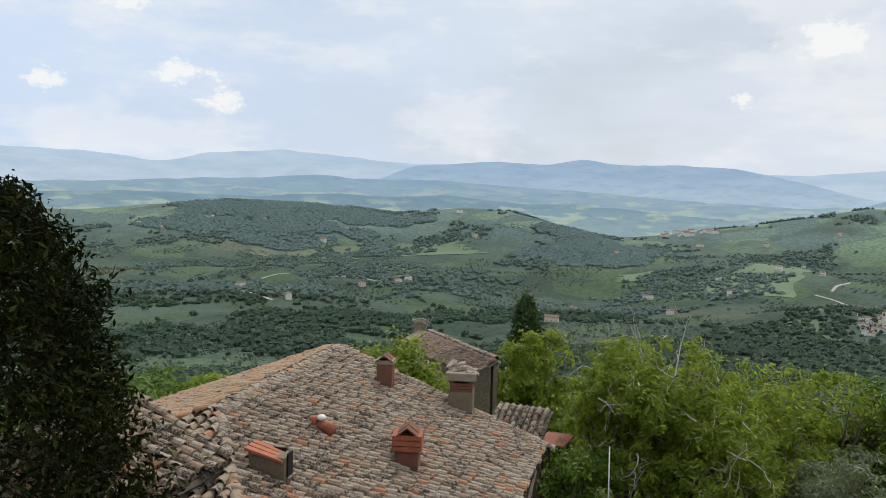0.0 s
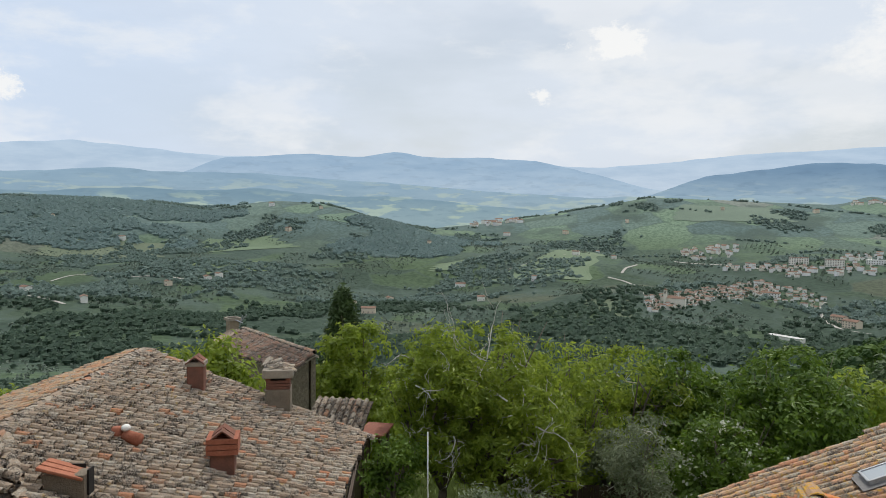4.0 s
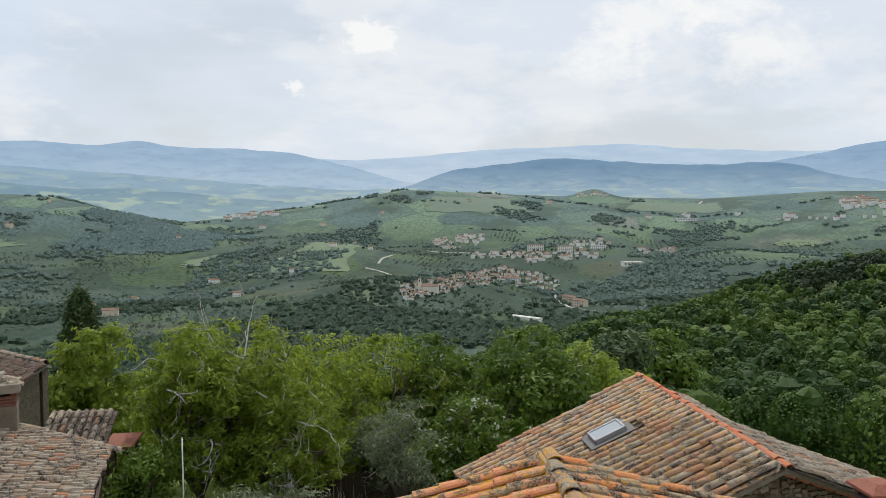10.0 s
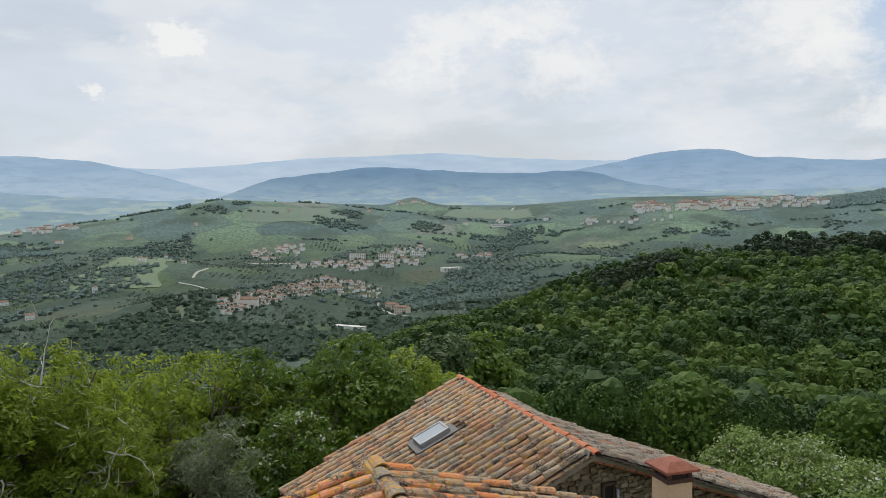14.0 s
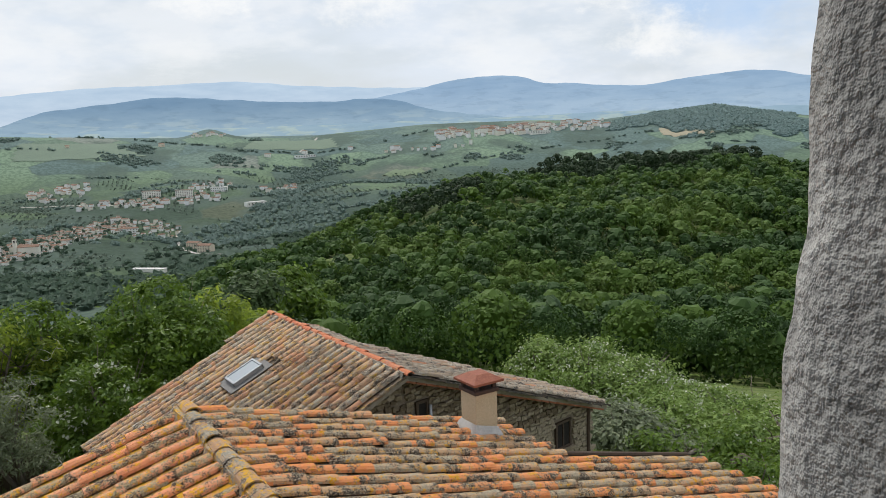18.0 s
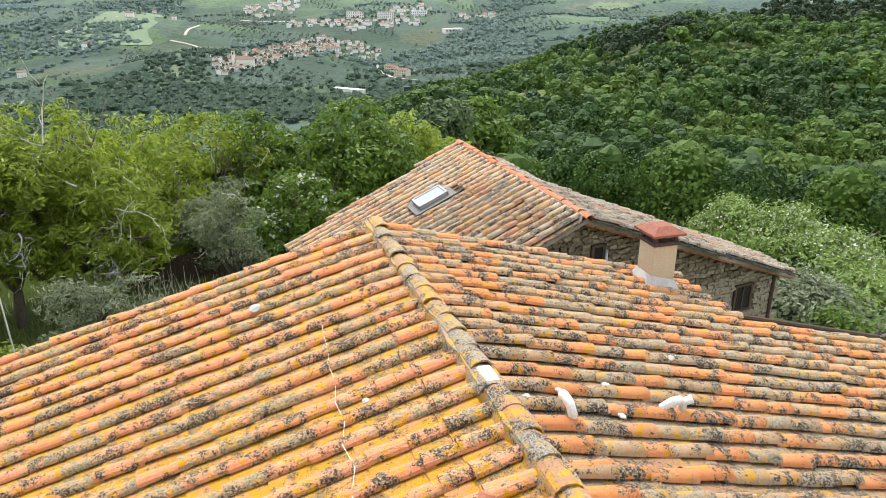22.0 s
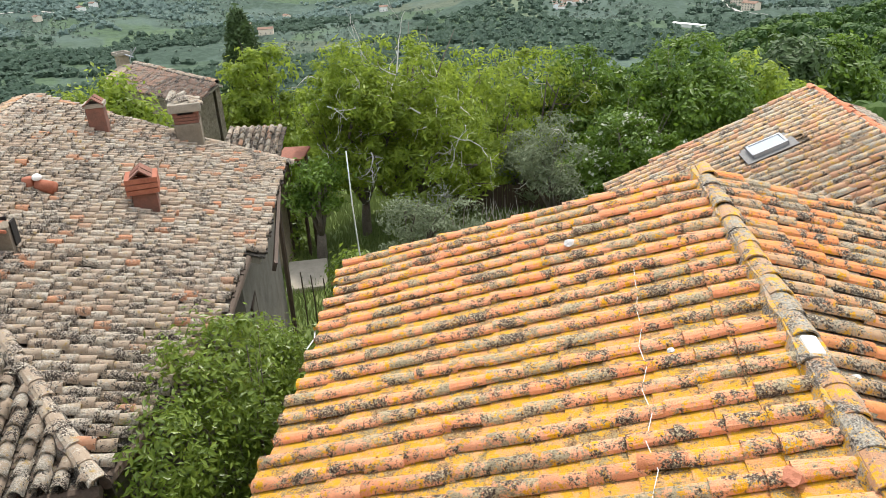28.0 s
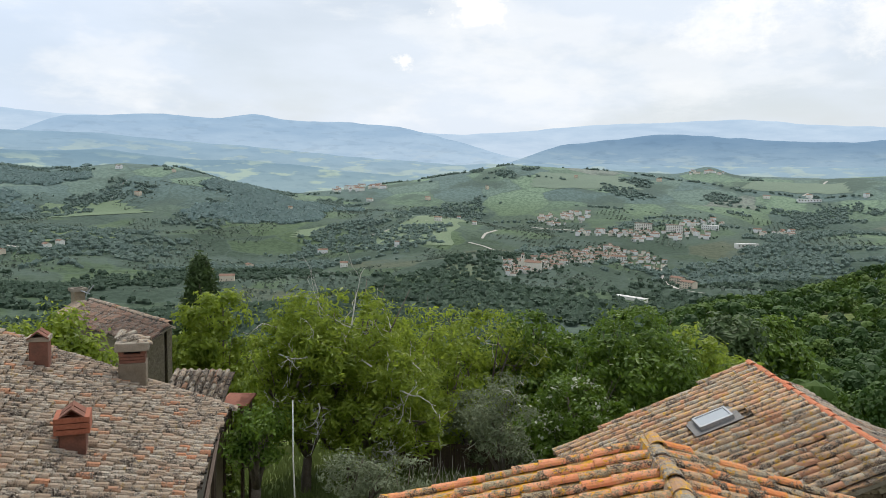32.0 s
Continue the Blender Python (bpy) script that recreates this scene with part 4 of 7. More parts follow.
# small dormer with two openings
dm = posed(A_RIGHT, 6.0, 1.25)
bm = bmesh.new()
box(bm, dm @ pose(-0.02, 0.0, 0.10), 0.25, 0.46, 0.40, 0.02)
dormer = part("dormer", bm, M_JOINT, house_a, "small plastered roof hatch with a tile lid")
for dx, dy, sx, sy in ((-0.02, 0.245, 0.14, 0.02), (-0.155, 0.06, 0.02, 0.16)):
    bm = bmesh.new()
    box(bm, dm @ pose(dx, dy, 0.2), sx, sy, 0.28)
    part("dormer_opening", bm, M_DARK, dormer)
for k in range(3):
    bm = bmesh.new()
    box(bm, dm @ pose(-0.13 + 0.11 * k, -0.03, 0.32) @ pose(0, 0, 0, -16, 0, 2 * k), 0.10, 0.5, 0.04, 0.015)
    part("dormer_tile", bm, M_BRICK, dormer)
# upper wing
walls("wall", house_a, [(0.2, 0.05), (3.3, 0.05), (3.3, 1.2), (0.1, 1.2)], [W_ROOF], 3, M_PLASTER)
W_POLY = [(0, 0), (3.4, 0), (3.4, 1.42), (0, 1.42)]
roof_w = roof_base(house_a, "roof", W_ROOF, W_POLY)
walls("wall", house_a, [(0.2, 0.05), (3.3, 0.05), (3.3, 3), (0.2, 3)], [Slope(W_ROOF.o, (0.384, -0.923), (-0.923, -0.384), 0.43)], 3, M_STONE)
roof_base(house_a, "roof", Slope(W_ROOF.o, (0.384, -0.923), (-0.923, -0.384), 0.43), [(0, 0), (3.4, 0), (3.4, 3.2), (0, 3.2)], M_TILE_A)
settle(house_a)

# ---- far house and lean-to ----
house_e = tagged(empty("far_house", (-19, 21, 0)), "small old stone house with a red-brown tile roof", "house")
E_POLY = [(0, 0), (6.27, 0), (6.49, 1.0), (0.9, 1.24)]
roof_e = roof_base(house_e, "roof", E_ROOF, E_POLY)
E_BACK = Slope(E_ROOF.o, (0.917, -0.4), (0.4, 0.917), 0.45)
roof_base(house_e, "roof", E_BACK, [(0, 0), (6.22, 0), (6.0, 0.3), (0.2, 0.3)], M_TILE_A)
walls("wall", house_e, [(0.5, 0.1), (6.0, 0.1), (6.2, 0.8), (1.05, 1.0)], [E_ROOF], -6, M_STONE_WALL := plain("rubble_far", (0.13, 0.105, 0.075), (0.30, 0.25, 0.18), 9, 0.95, 0.9, 0.05, fine=25))
walls("wall", house_e, [(0.5, 0), (6.0, 0), (5.9, 0.22), (0.5, 0.22)], [E_BACK], -6, M_STONE_WALL)
flue(house_e, E_ROOF, -0.9, 0.1, 0.4, 0.4, 0.42, 0.14, M_STONE, M_MORTAR, "stone chimney with a flat slab", 0, False, 0.12)
bm = bmesh.new()
for p0, p1 in (((-0.2, 0.1, 0.1), (-0.05, 0.0, 0.55)), ((-0.6, 0.1, 0.35), (0.1, 0.05, 0.28)), ((-0.1, 0.05, 0.3), (0.35, 0.0, 0.62))):
    tube(bm, [E_ROOF.at(p0[0], p0[1], p0[2]), E_ROOF.at(p1[0], p1[1], p1[2])], [0.025, 0.02], 5)
part("aerial", bm, M_METAL, house_e, "crooked aerial and sticks on the ridge")
bm = bmesh.new()
slab(bm, Slope(E_ROOF.o, (-0.917, 0.4), (-0.4, -0.917), 0.45), [(0.0, 0.05), (0.8, 0.2), (0.6, 1.3), (-0.2, 1.2)], 0.1, 0.02)
part("roof", bm, M_TILE_A, house_e, "ragged lower roof of red tiles")
settle(house_e)

lean = tagged(empty("lean_to", (-11.5, 15.5, 0)), "low lean-to with a pale tile roof", "shed")
L_POLY = [(0, 0), (1.3, 0), (1.35, 1.3), (-0.3, 1.3)]
roof_l = roof_base(lean, "roof", L_ROOF, L_POLY)
walls("wall", lean, [(0.05, 0.1), (1.2, 0.1), (1.2, 1.2), (-0.2, 1.2)], [L_ROOF], -4, M_STONE)
settle(lean)
bm = bmesh.new()
slab(bm, Slope((-11.75, 16.5, 4.2), (0.94, 0.34), (0.25, -0.97), 0.12), [(0.25, 0.2), (0.95, 0.2), (0.95, 1.0), (0.25, 1.0)], 0.05)
shed = part("tin_shed", bm, M_RUST, None)
tagged(shed, "rusty red sheet roof of a low shed", "shed")
for x, y in ((-11.25, 16.4), (-10.72, 16.55), (-10.6, 16.0), (-11.05, 15.85)):
    post = box(bmesh.new(), pose(x - 0.15, y - 0.1, 2.2), 0.07, 0.07, 3.7)
    part("post", post, M_WOOD, shed)

# ---- the tower from which one looks: a wide opening with a rough stone jamb ----
def rough_block(name, lo, hi, mat, cells=(6, 6, 40), amp=0.008, parent=None, label="", seed=2):
    """A dressed stone block with uneven faces and worn edges."""
    bm = bmesh.new()
    bmesh.ops.create_cube(bm, size=1.0)
    for ax, n in enumerate(cells):
        es = [e for e in bm.edges if abs((e.verts[0].co - e.verts[1].co)[ax]) > 0.9 / (1 if True else n) and sum(abs((e.verts[0].co - e.verts[1].co)[k]) > 1e-4 for k in range(3)) == 1]
        bmesh.ops.subdivide_edges(bm, edges=es, cuts=n, use_grid_fill=True)
    size = Vector(hi) - Vector(lo)
    mid = (Vector(hi) + Vector(lo)) / 2
    for v in bm.verts:
        q = Vector((v.co.x * size.x, v.co.y * size.y, v.co.z * size.z)) + mid
        edge = sum(abs(abs(v.co[k]) - 0.5) < 1e-3 for k in range(2))
        d = Vector((v.co.x, v.co.y, 0)).normalized()
        q -= d * (0.012 if edge == 2 else 0.0)
        q += d * amp * (noise.noise(q * 9 + Vector((seed, 0, 0))) + 0.6 * noise.noise(q * 26))
        v.co = q
    return part(name, bm, mat, parent, label, True)


jamb = rough_block("wall_tower_east", (0.447, -0.35, 7.6), (2.2, 0.45, 12.0), M_PILLAR, (10, 18, 300), 0.0045)
for v in jamb.data.vertices:
    v.co.x += 0.065 * (v.co.z - 10.0) - 0.022
tagged(jamb, "rough grey stone jamb of the tower opening", "wall", kind="structure")
bm = bmesh.new()
box(bm, pose(-2.6, 0.05, 9.8), 1.6, 0.8, 4.4)
tagged(part("wall_tower_west", bm, M_PILLAR), "grey stone wall of the tower", "wall", kind="structure")
bm = bmesh.new()
box(bm, pose(-0.3, -0.1, 3.9), 6.0, 0.9, 9.8)
tagged(part("wall_tower_sill", bm, M_PILLAR), "grey stone parapet of the tower", "wall", kind="structure")
bm = bmesh.new()
box(bm, pose(-0.3, -0.1, 12.6), 6.0, 1.1, 1.2)
tagged(part("wall_tower_lintel", bm, M_PILLAR), "grey stone lintel of the tower", "wall", kind="structure")
bm = bmesh.new()
box(bm, pose(-0.3, -4.0, 8), 6.0, 0.4, 11)
box(bm, pose(-3.1, -2.2, 8), 0.4, 3.2, 11)
box(bm, pose(2.5, -2.2, 8), 0.4, 3.2, 11)
tagged(part("wall_tower_back", bm, M_PLASTER), "plain inner walls of the tower room", "wall", kind="structure")
bm = bmesh.new()
box(bm, pose(-0.3, -2.2, 8.3), 5.2, 3.2, 0.2)
tagged(part("floor", bm, M_PLASTER), "stone floor of the tower room", "floor", kind="structure")
bm = bmesh.new()
box(bm, pose(-0.3, -2.2, 13.1), 6.0, 4.0, 0.2)
tagged(part("ceiling", bm, M_PLASTER), "plain ceiling of the tower room", "ceiling", kind="structure")


# ================= trees and shrubs =================
M_BARK = plain("bark", (0.10, 0.08, 0.06), (0.19, 0.16, 0.13), 9, 0.95, 0.8, 0.02)
M_TWIG = plain("grey_twigs", (0.44, 0.42, 0.37), (0.60, 0.57, 0.51), 9, 0.9, 0.3)
M_WALNUT = foliage("walnut_leaves", (0.058, 0.104, 0.009), (0.300, 0.370, 0.048), 1.6, through=0.52)
M_OAK = foliage("oak_leaves", (0.032, 0.072, 0.008), (0.150, 0.235, 0.028), 1.4, through=0.36)
M_BUSH = foliage("laurel_leaves", (0.048, 0.085, 0.010), (0.22, 0.29, 0.042), 2.2, 0.35, 0.35)
M_OLIVE = foliage("olive_leaves", (0.085, 0.11, 0.050), (0.25, 0.285, 0.17), 1.2, 0.5)
M_BLOSSOM = foliage("blossom", (0.42, 0.45, 0.32), (0.62, 0.63, 0.52), 2.0, 0.6)
M_CYPRESS = foliage("cypress_leaves", (0.005, 0.008, 0.003), (0.042, 0.050, 0.016), 1.6, 0.8, 0.02, 0.02)
M_SPRUCE = foliage("spruce_needles", (0.060, 0.105, 0.034), (0.155, 0.22, 0.078), 0.5, 0.6, 0.2)
M_PINE = foliage("dark_conifer", (0.034, 0.062, 0.020), (0.090, 0.135, 0.045), 0.5, 0.6, 0.12)
M_PALE = foliage("willow_leaves", (0.085, 0.145, 0.026), (0.25, 0.345, 0.085), 1.0, 0.5)


def leaves(points, size, rng, up=0.5, slim=0.45, away=None):
    """Diamond leaves, one at each point, turned at random but rather towards the sky and out of their tuft."""
    n = len(points)
    nrm = rng.normal(size=(n, 3)) * (1.0 if away is None else 0.55) + np.array([0, 0, up])
    if away is not None:
        nrm += away
    nrm /= np.linalg.norm(nrm, axis=1)[:, None]
    a = np.cross(nrm, rng.normal(size=(n, 3)))
    a /= np.linalg.norm(a, axis=1)[:, None] + 1e-9
    b = np.cross(nrm, a)
    s = (size * rng.uniform(0.6, 1.35, n))[:, None]
    v = np.stack([points - a * s, points - b * s * slim + nrm * s * 0.12, points + a * s, points + b * s * slim + nrm * s * 0.12], 1).reshape(-1, 3)
    return v, np.arange(4 * n).reshape(-1, 4)


def cloud(lobes, clusters, per, spread, rng, shell=0.45):
    """Points gathered in tufts over the outer part of rounded masses."""
    pts, out = [], []
    vol = np.array([l[3] ** 2 for l in lobes])
    for (cx, cy, cz, r), w in zip(lobes, vol / vol.sum()):
        k = max(3, int(clusters * w))
        d = rng.normal(size=(k, 3))
        d /= np.linalg.norm(d, axis=1)[:, None]
        rad = r * (shell + (1 - shell) * rng.random(k) ** 0.6)
        c = np.array([cx, cy, cz]) + d * rad[:, None] * np.array([1, 1, 0.85])
        g2 = rng.normal(size=(k, per, 3))
        pts.append((c[:, None] + g2 * np.array([1, 1, 0.62]) * spread * rng.uniform(0.5, 1.5, (k, 1, 1))).reshape(-1, 3))
        out.append((0.45 * g2 + 0.5 * d[:, None]).reshape(-1, 3))
    return np.concatenate(pts), np.concatenate(out)


def tree(name, base, lobes, mat, clusters, per, size, spread, seed, label, category="tree", trunk_r=0.14, limbs=8, dead=0, up=0.5, slim=0.45, shell=0.45, blossom=0, group=""):
    """A trunk that forks to every mass of the crown; lobes are (dx, dy, dz, radius) from the base."""
    rng = np.random.default_rng(seed)
    t = tagged(empty(name, base), label, category, group)
    bm = bmesh.new()
    zs = [l[2] for l in lobes]
    fork = Vector((0.05, 0.03, max(0.25, min(zs) * 0.45)))
    tube(bm, [(0, 0, -1.0), (0.02, 0.0, fork.z * 0.5), fork], [trunk_r * 1.3, trunk_r, trunk_r * 0.85], 8)
    part("trunk", bm, M_BARK, t, "", True)
    for k in range(limbs):
        l = lobes[k % len(lobes)]
        end = Vector(l[:3]) + Vector(rng.normal(size=3)) * l[3] * 0.45
        mid = fork.lerp(end, 0.5) + Vector(rng.normal(size=3)) * 0.15 * l[3] - Vector((0, 0, 0.1 * l[3]))
        bm = tube(bmesh.new(), [fork, mid, end], [trunk_r * 0.6, trunk_r * 0.35, trunk_r * 0.08], 6)
        for _ in range(3):
            tip = end + Vector(rng.normal(size=3)) * l[3] * 0.5
            tube(bm, [mid.lerp(end, rng.uniform(0.2, 0.9)), (mid + end) / 2 + (tip - end) * 0.6, tip], [trunk_r * 0.2, trunk_r * 0.12, trunk_r * 0.04], 5)
        part("limb", bm, M_BARK, t, "", True)
    for k in range(dead):
        l = lobes[k % len(lobes)]
        d = Vector(rng.normal(size=3) + 1.3 * np.array([-base[0], -base[1], 0]) / math.hypot(base[0], base[1]) + np.array([0, 0, 0.1])).normalized()
        p = Vector(l[:3]) + d * l[3] * 0.78
        pts, r = [p], rng.uniform(0.012, 0.026)
        bm = bmesh.new()
        go = (d * 0.5 + Vector(rng.normal(size=3)) * 0.6).normalized()
        for _ in range(9):
            go = (go + Vector(rng.normal(size=3)) * 0.28 + Vector((0, 0, 0.03))).normalized()
            p = p + go * max(l[3], 0.7) * 0.13
            pts.append(p)
        tube(bm, pts, [r * (1 - 0.085 * i) for i in range(10)], 5)
        for q in pts[2:9:2]:
            bend = (go + Vector(rng.normal(size=3)) * 0.9).normalized() * 0.1 * max(l[3], 0.7)
            p1 = q + bend
            p2 = p1 + bend + Vector(rng.normal(size=3)) * 0.05
            p3 = p2 + bend * 0.8 + Vector(rng.normal(size=3)) * 0.07
            tube(bm, [q, p1, p2, p3], [r * 0.5, r * 0.4, r * 0.3, r * 0.15], 4)
        part("bare_branch", bm, M_TWIG, t, "bare grey dead branch" if k == 0 else "")
    pts, away = cloud(lobes, clusters, per, spread, rng, shell)
    v, q = leaves(pts, size, rng, up, slim, away)
    crown = new("crown", big_mesh("crown", v, q, mat, False))
    crown.parent = t
    if blossom:
        pts, _ = cloud(lobes, blossom, 7, spread * 0.5, rng, 0.92)
        v, q = leaves(pts, size * 0.5, rng, 1.0, 0.8)
        fl = new("blossom", big_mesh("blossom", v, q, M_BLOSSOM, False))
        fl.parent = t
        tagged(fl, "white flower heads")
    return t


def polar(heading, dist):
    return dist * math.sin(radians(heading)), dist * math.cos(radians(heading))


def ground_at(heading, dist, dz=0.0):
    x, y = polar(heading, dist)
    return (x, y, float(land(x, y)) + dz)


def masses(top, radius, n, rng, base_z, squash=0.8, low=0.35):
    """Rounded masses that fill a crown: its highest point and its radius."""
    h = top - base_z
    out = [(0, 0, h - radius * 0.62, radius * 0.62)]
    for k in range(n):
        a = 2 * math.pi * k / n + rng.uniform(-0.4, 0.4)
        rr = radius * rng.uniform(0.5, 0.72)
        z = h * low + (h * (1 - low) - radius * 0.55) * rng.uniform(0.0, 0.85)
        out.append((rr * math.cos(a), rr * math.sin(a), z, radius * rng.uniform(0.36, 0.52)))
    return out


def grove(name, heading, dist, top, radius, mat, seed, label, n=8, clusters=420, per=20, size=0.09, spread=0.2, **kw):
    g = np.random.default_rng(seed)
    b = ground_at(heading, dist)
    return tree(name, b, masses(top, radius, n, g, b[2], low=kw.pop("low", 0.3)), mat, clusters, per, size, spread, seed, label, **kw)


# garden trees between the houses
grove("walnut_tree", -25.6, 21.5, 6.85, 2.7, M_WALNUT, 11, "spreading walnut tree with fresh leaves and bare grey branches", n=19, clusters=700, per=40, size=0.090, spread=0.15, dead=64, limbs=16, trunk_r=0.22, low=0.3, slim=0.34, shell=0.62)
grove("walnut_tree", -29.3, 20.5, 6.95, 1.55, M_WALNUT, 14, "young walnut tree with drooping fresh leaves", n=10, clusters=300, per=40, size=0.088, spread=0.14, dead=26, low=0.3, slim=0.34, shell=0.6)
grove("oak_tree", -20.2, 24.0, 6.1, 2.2, M_WALNUT, 12, "slender green tree with an open crown", n=10, clusters=270, per=36, size=0.100, spread=0.16, dead=8, low=0.25, slim=0.4, shell=0.6)
grove("ash_tree", -15.8, 26.5, 5.5, 2.2, M_WALNUT, 13, "open-crowned green tree with dark stems", n=10, clusters=270, per=34, size=0.105, spread=0.17, dead=6, low=0.2, slim=0.4, shell=0.6)
grove("ash_tree", -11.6, 27.5, 5.25, 2.0, M_OAK, 19, "green tree with an open crown", n=9, clusters=250, per=34, size=0.108, spread=0.17, low=0.2, shell=0.6)
grove("oak_tree", -4.4, 27.0, 5.85, 2.4, M_OAK, 15, "dense round dark green tree", n=15, clusters=480, per=40, size=0.108, spread=0.18, limbs=10, low=0.2, shell=0.66)
grove("elder_tree", -8.6, 23.5, 3.9, 1.9, M_OAK, 16, "green elder with white flower heads", n=10, clusters=300, per=36, size=0.095, spread=0.17, blossom=190, low=0.1, shell=0.6)
grove("oak_tree", -0.4, 30.0, 4.5, 2.0, M_WALNUT, 17, "light green round tree", n=10, clusters=250, per=38, size=0.125, spread=0.2, low=0.1, shell=0.6)
grove("oak_tree", 2.8, 33.0, 3.0, 1.9, M_WALNUT, 18, "light green round tree", n=9, clusters=220, per=38, size=0.125, spread=0.2, low=0.1, shell=0.6)
grove("maple_tree", -35.8, 31.0, 5.45, 2.05, M_WALNUT, 20, "round light green tree beside the far house", n=14, clusters=420, per=38, size=0.125, spread=0.2, low=0.15, shell=0.66)
grove("elder_tree", -33.2, 18.5, 4.4, 0.7, M_OAK, 22, "dark green shrub beside the old house", n=7, clusters=150, size=0.07, spread=0.14, low=0.55)
grove("olive_tree", -14.0, 20.5, 4.6, 1.0, M_OLIVE, 23, "grey-green olive tree in the garden", 11, clusters=190, per=22, size=0.078, spread=0.11, shell=0.6, slim=0.26, dead=3, low=0.15)
grove("olive_tree", -16.4, 22.5, 3.5, 0.9, M_OLIVE, 24, "grey-green olive tree in the garden", 9, clusters=190, per=22, size=0.078, spread=0.11, shell=0.6, slim=0.26, dead=2, low=0.15)
grove("olive_tree", -26.0, 15.2, 4.3, 0.95, M_OLIVE, 25, "silvery olive bush behind the orange roof", 7, clusters=200, per=24, size=0.066, spread=0.10, shell=0.55, slim=0.26, low=0.05)
grove("olive_tree", -21.8, 15.8, 3.95, 1.0, M_OLIVE, 26, "silvery olive bush behind the orange roof", 7, clusters=200, per=24, size=0.066, spread=0.10, shell=0.55, slim=0.26, low=0.05)
grove("shrub", -30.9, 13.6, 3.7, 0.5, M_BUSH, 27, "green shrub at the corner of the roof", n=6, clusters=220, size=0.07, spread=0.13, category="shrub", low=0.05)
grove("shrub", -11.0, 18.6, 2.6, 1.0, M_OAK, 28, "low dark green shrub", n=6, clusters=240, size=0.08, category="shrub", low=0.05)
grove("shrub", -7.5, 19.5, 2.3, 1.1, M_OAK, 29, "low dark green shrub", n=6, clusters=240, size=0.08, category="shrub", low=0.05)
grove("shrub", -36.6, 20.0, 2.6, 0.7, M_BUSH, 31, "green shrub against the old house", n=6, clusters=200, size=0.08, category="shrub", low=0.05)
# laurel in the alley
LAUREL = ((-4.55, 5.0, 5.5, 0.6), (-4.2, 4.3, 5.85, 0.5), (-4.0, 3.6, 5.85, 0.45), (-4.5, 5.6, 5.3, 0.55), (-4.15, 5.3, 4.9, 0.55), (-4.0, 4.6, 5.1, 0.55), (-3.85, 3.9, 5.1, 0.5), (-4.7, 6.1, 5.0, 0.5), (-3.8, 3.2, 5.1, 0.45), (-4.1, 5.0, 4.0, 0.7), (-3.9, 4.2, 4.0, 0.7), (-4.3, 5.9, 4.2, 0.6), (-4.75, 5.2, 6.0, 0.22), (-4.1, 4.9, 6.25, 0.2), (-4.5, 4.4, 6.2, 0.2), (-3.75, 4.4, 5.75, 0.25), (-4.85, 5.8, 5.6, 0.22), (-3.7, 5.2, 5.5, 0.25), (-4.0, 5.9, 5.5, 0.22))
tree("laurel_bush", (-4.1, 4.6, 1.9), [(x + 3.97, y - 4.6, z - 1.78, r) for x, y, z, r in LAUREL],
     M_BUSH, 640, 40, 0.040, 0.10, 41, "leafy green laurel bush in the alley", "bush", 0.06, 14, 0, 0.5, 0.38, 0.55)
# pale bushes beyond the stone house
BUSH = (1.75, 1.95, 1.75, 1.15, 0.75)
for k, (hd, ds, tp, rd, mt, bl) in enumerate(((24.6, 30, BUSH[0], 1.5, M_PALE, 160), (28.2, 29, BUSH[1], 1.7, M_PALE, 260), (31.8, 28, BUSH[2], 1.8, M_PALE, 320), (35.4, 27, BUSH[3], 1.7, M_PALE, 320),
                                              (39.0, 26, BUSH[4], 1.8, M_PALE, 220), (44.5, 26, 0.4, 1.8, M_OAK, 60), (30.2, 21.5, 2.1, 1.1, M_OLIVE, 0), (33.2, 21.0, 1.2, 1.2, M_OLIVE, 0), (39.5, 20.0, 1.1, 1.6, M_OAK, 30),
                                              (36.2, 20.0, 1.0, 1.5, M_OAK, 30), (43.0, 18.5, 1.2, 1.5, M_OAK, 20), (40.5, 15.5, 1.2, 1.2, M_OAK, 10), (37.5, 16.5, 1.3, 1.2, M_OAK, 20), (45.5, 15.5, 1.2, 1.3, M_OAK, 10), (42.5, 22.5, 1.3, 1.7, M_PALE, 60), (35.0, 23.5, 1.6, 1.6, M_PALE, 60))):
    grove("willow_bush" if mt is M_PALE else "olive_tree" if mt is M_OLIVE else "shrub", hd, ds, tp, rd, mt, 60 + k, "pale green bush with white blossom" if mt is M_PALE else "grey olive by the stone house" if mt is M_OLIVE else "dark green shrub on the slope",
          n=9, clusters=240, per=46, size=0.085, spread=0.24, category="bush", blossom=bl, dead=4 if mt is M_OLIVE else 0, low=0.05)
# trees behind the old house and near the far house
for k, (hd, ds, tp, rd, mt) in enumerate(((-64.5, 26, 4.8, 2.3, M_OAK), (-61.0, 30, 3.6, 2.2, M_WALNUT), (-67.5, 22, 5.6, 2.0, M_OAK), (-57.5, 33, 3.0, 2.2, M_OAK), (-46.3, 22.0, 6.3, 0.75, M_WALNUT), (-49.1, 22.0, 6.0, 0.8, M_WALNUT), (-44.9, 21.5, 5.55, 0.55, M_WALNUT))):
    grove("oak_tree" if rd > 1 else "fig_tree", hd, ds, tp, rd, mt, 80 + k, "green tree on the slope below the houses" if rd > 1 else "leafy young tree between the houses", n=8, clusters=440 if rd > 1 else 130, size=0.13 if rd > 1 else 0.10, low=0.1 if rd > 1 else 0.5, trunk_r=0.1)


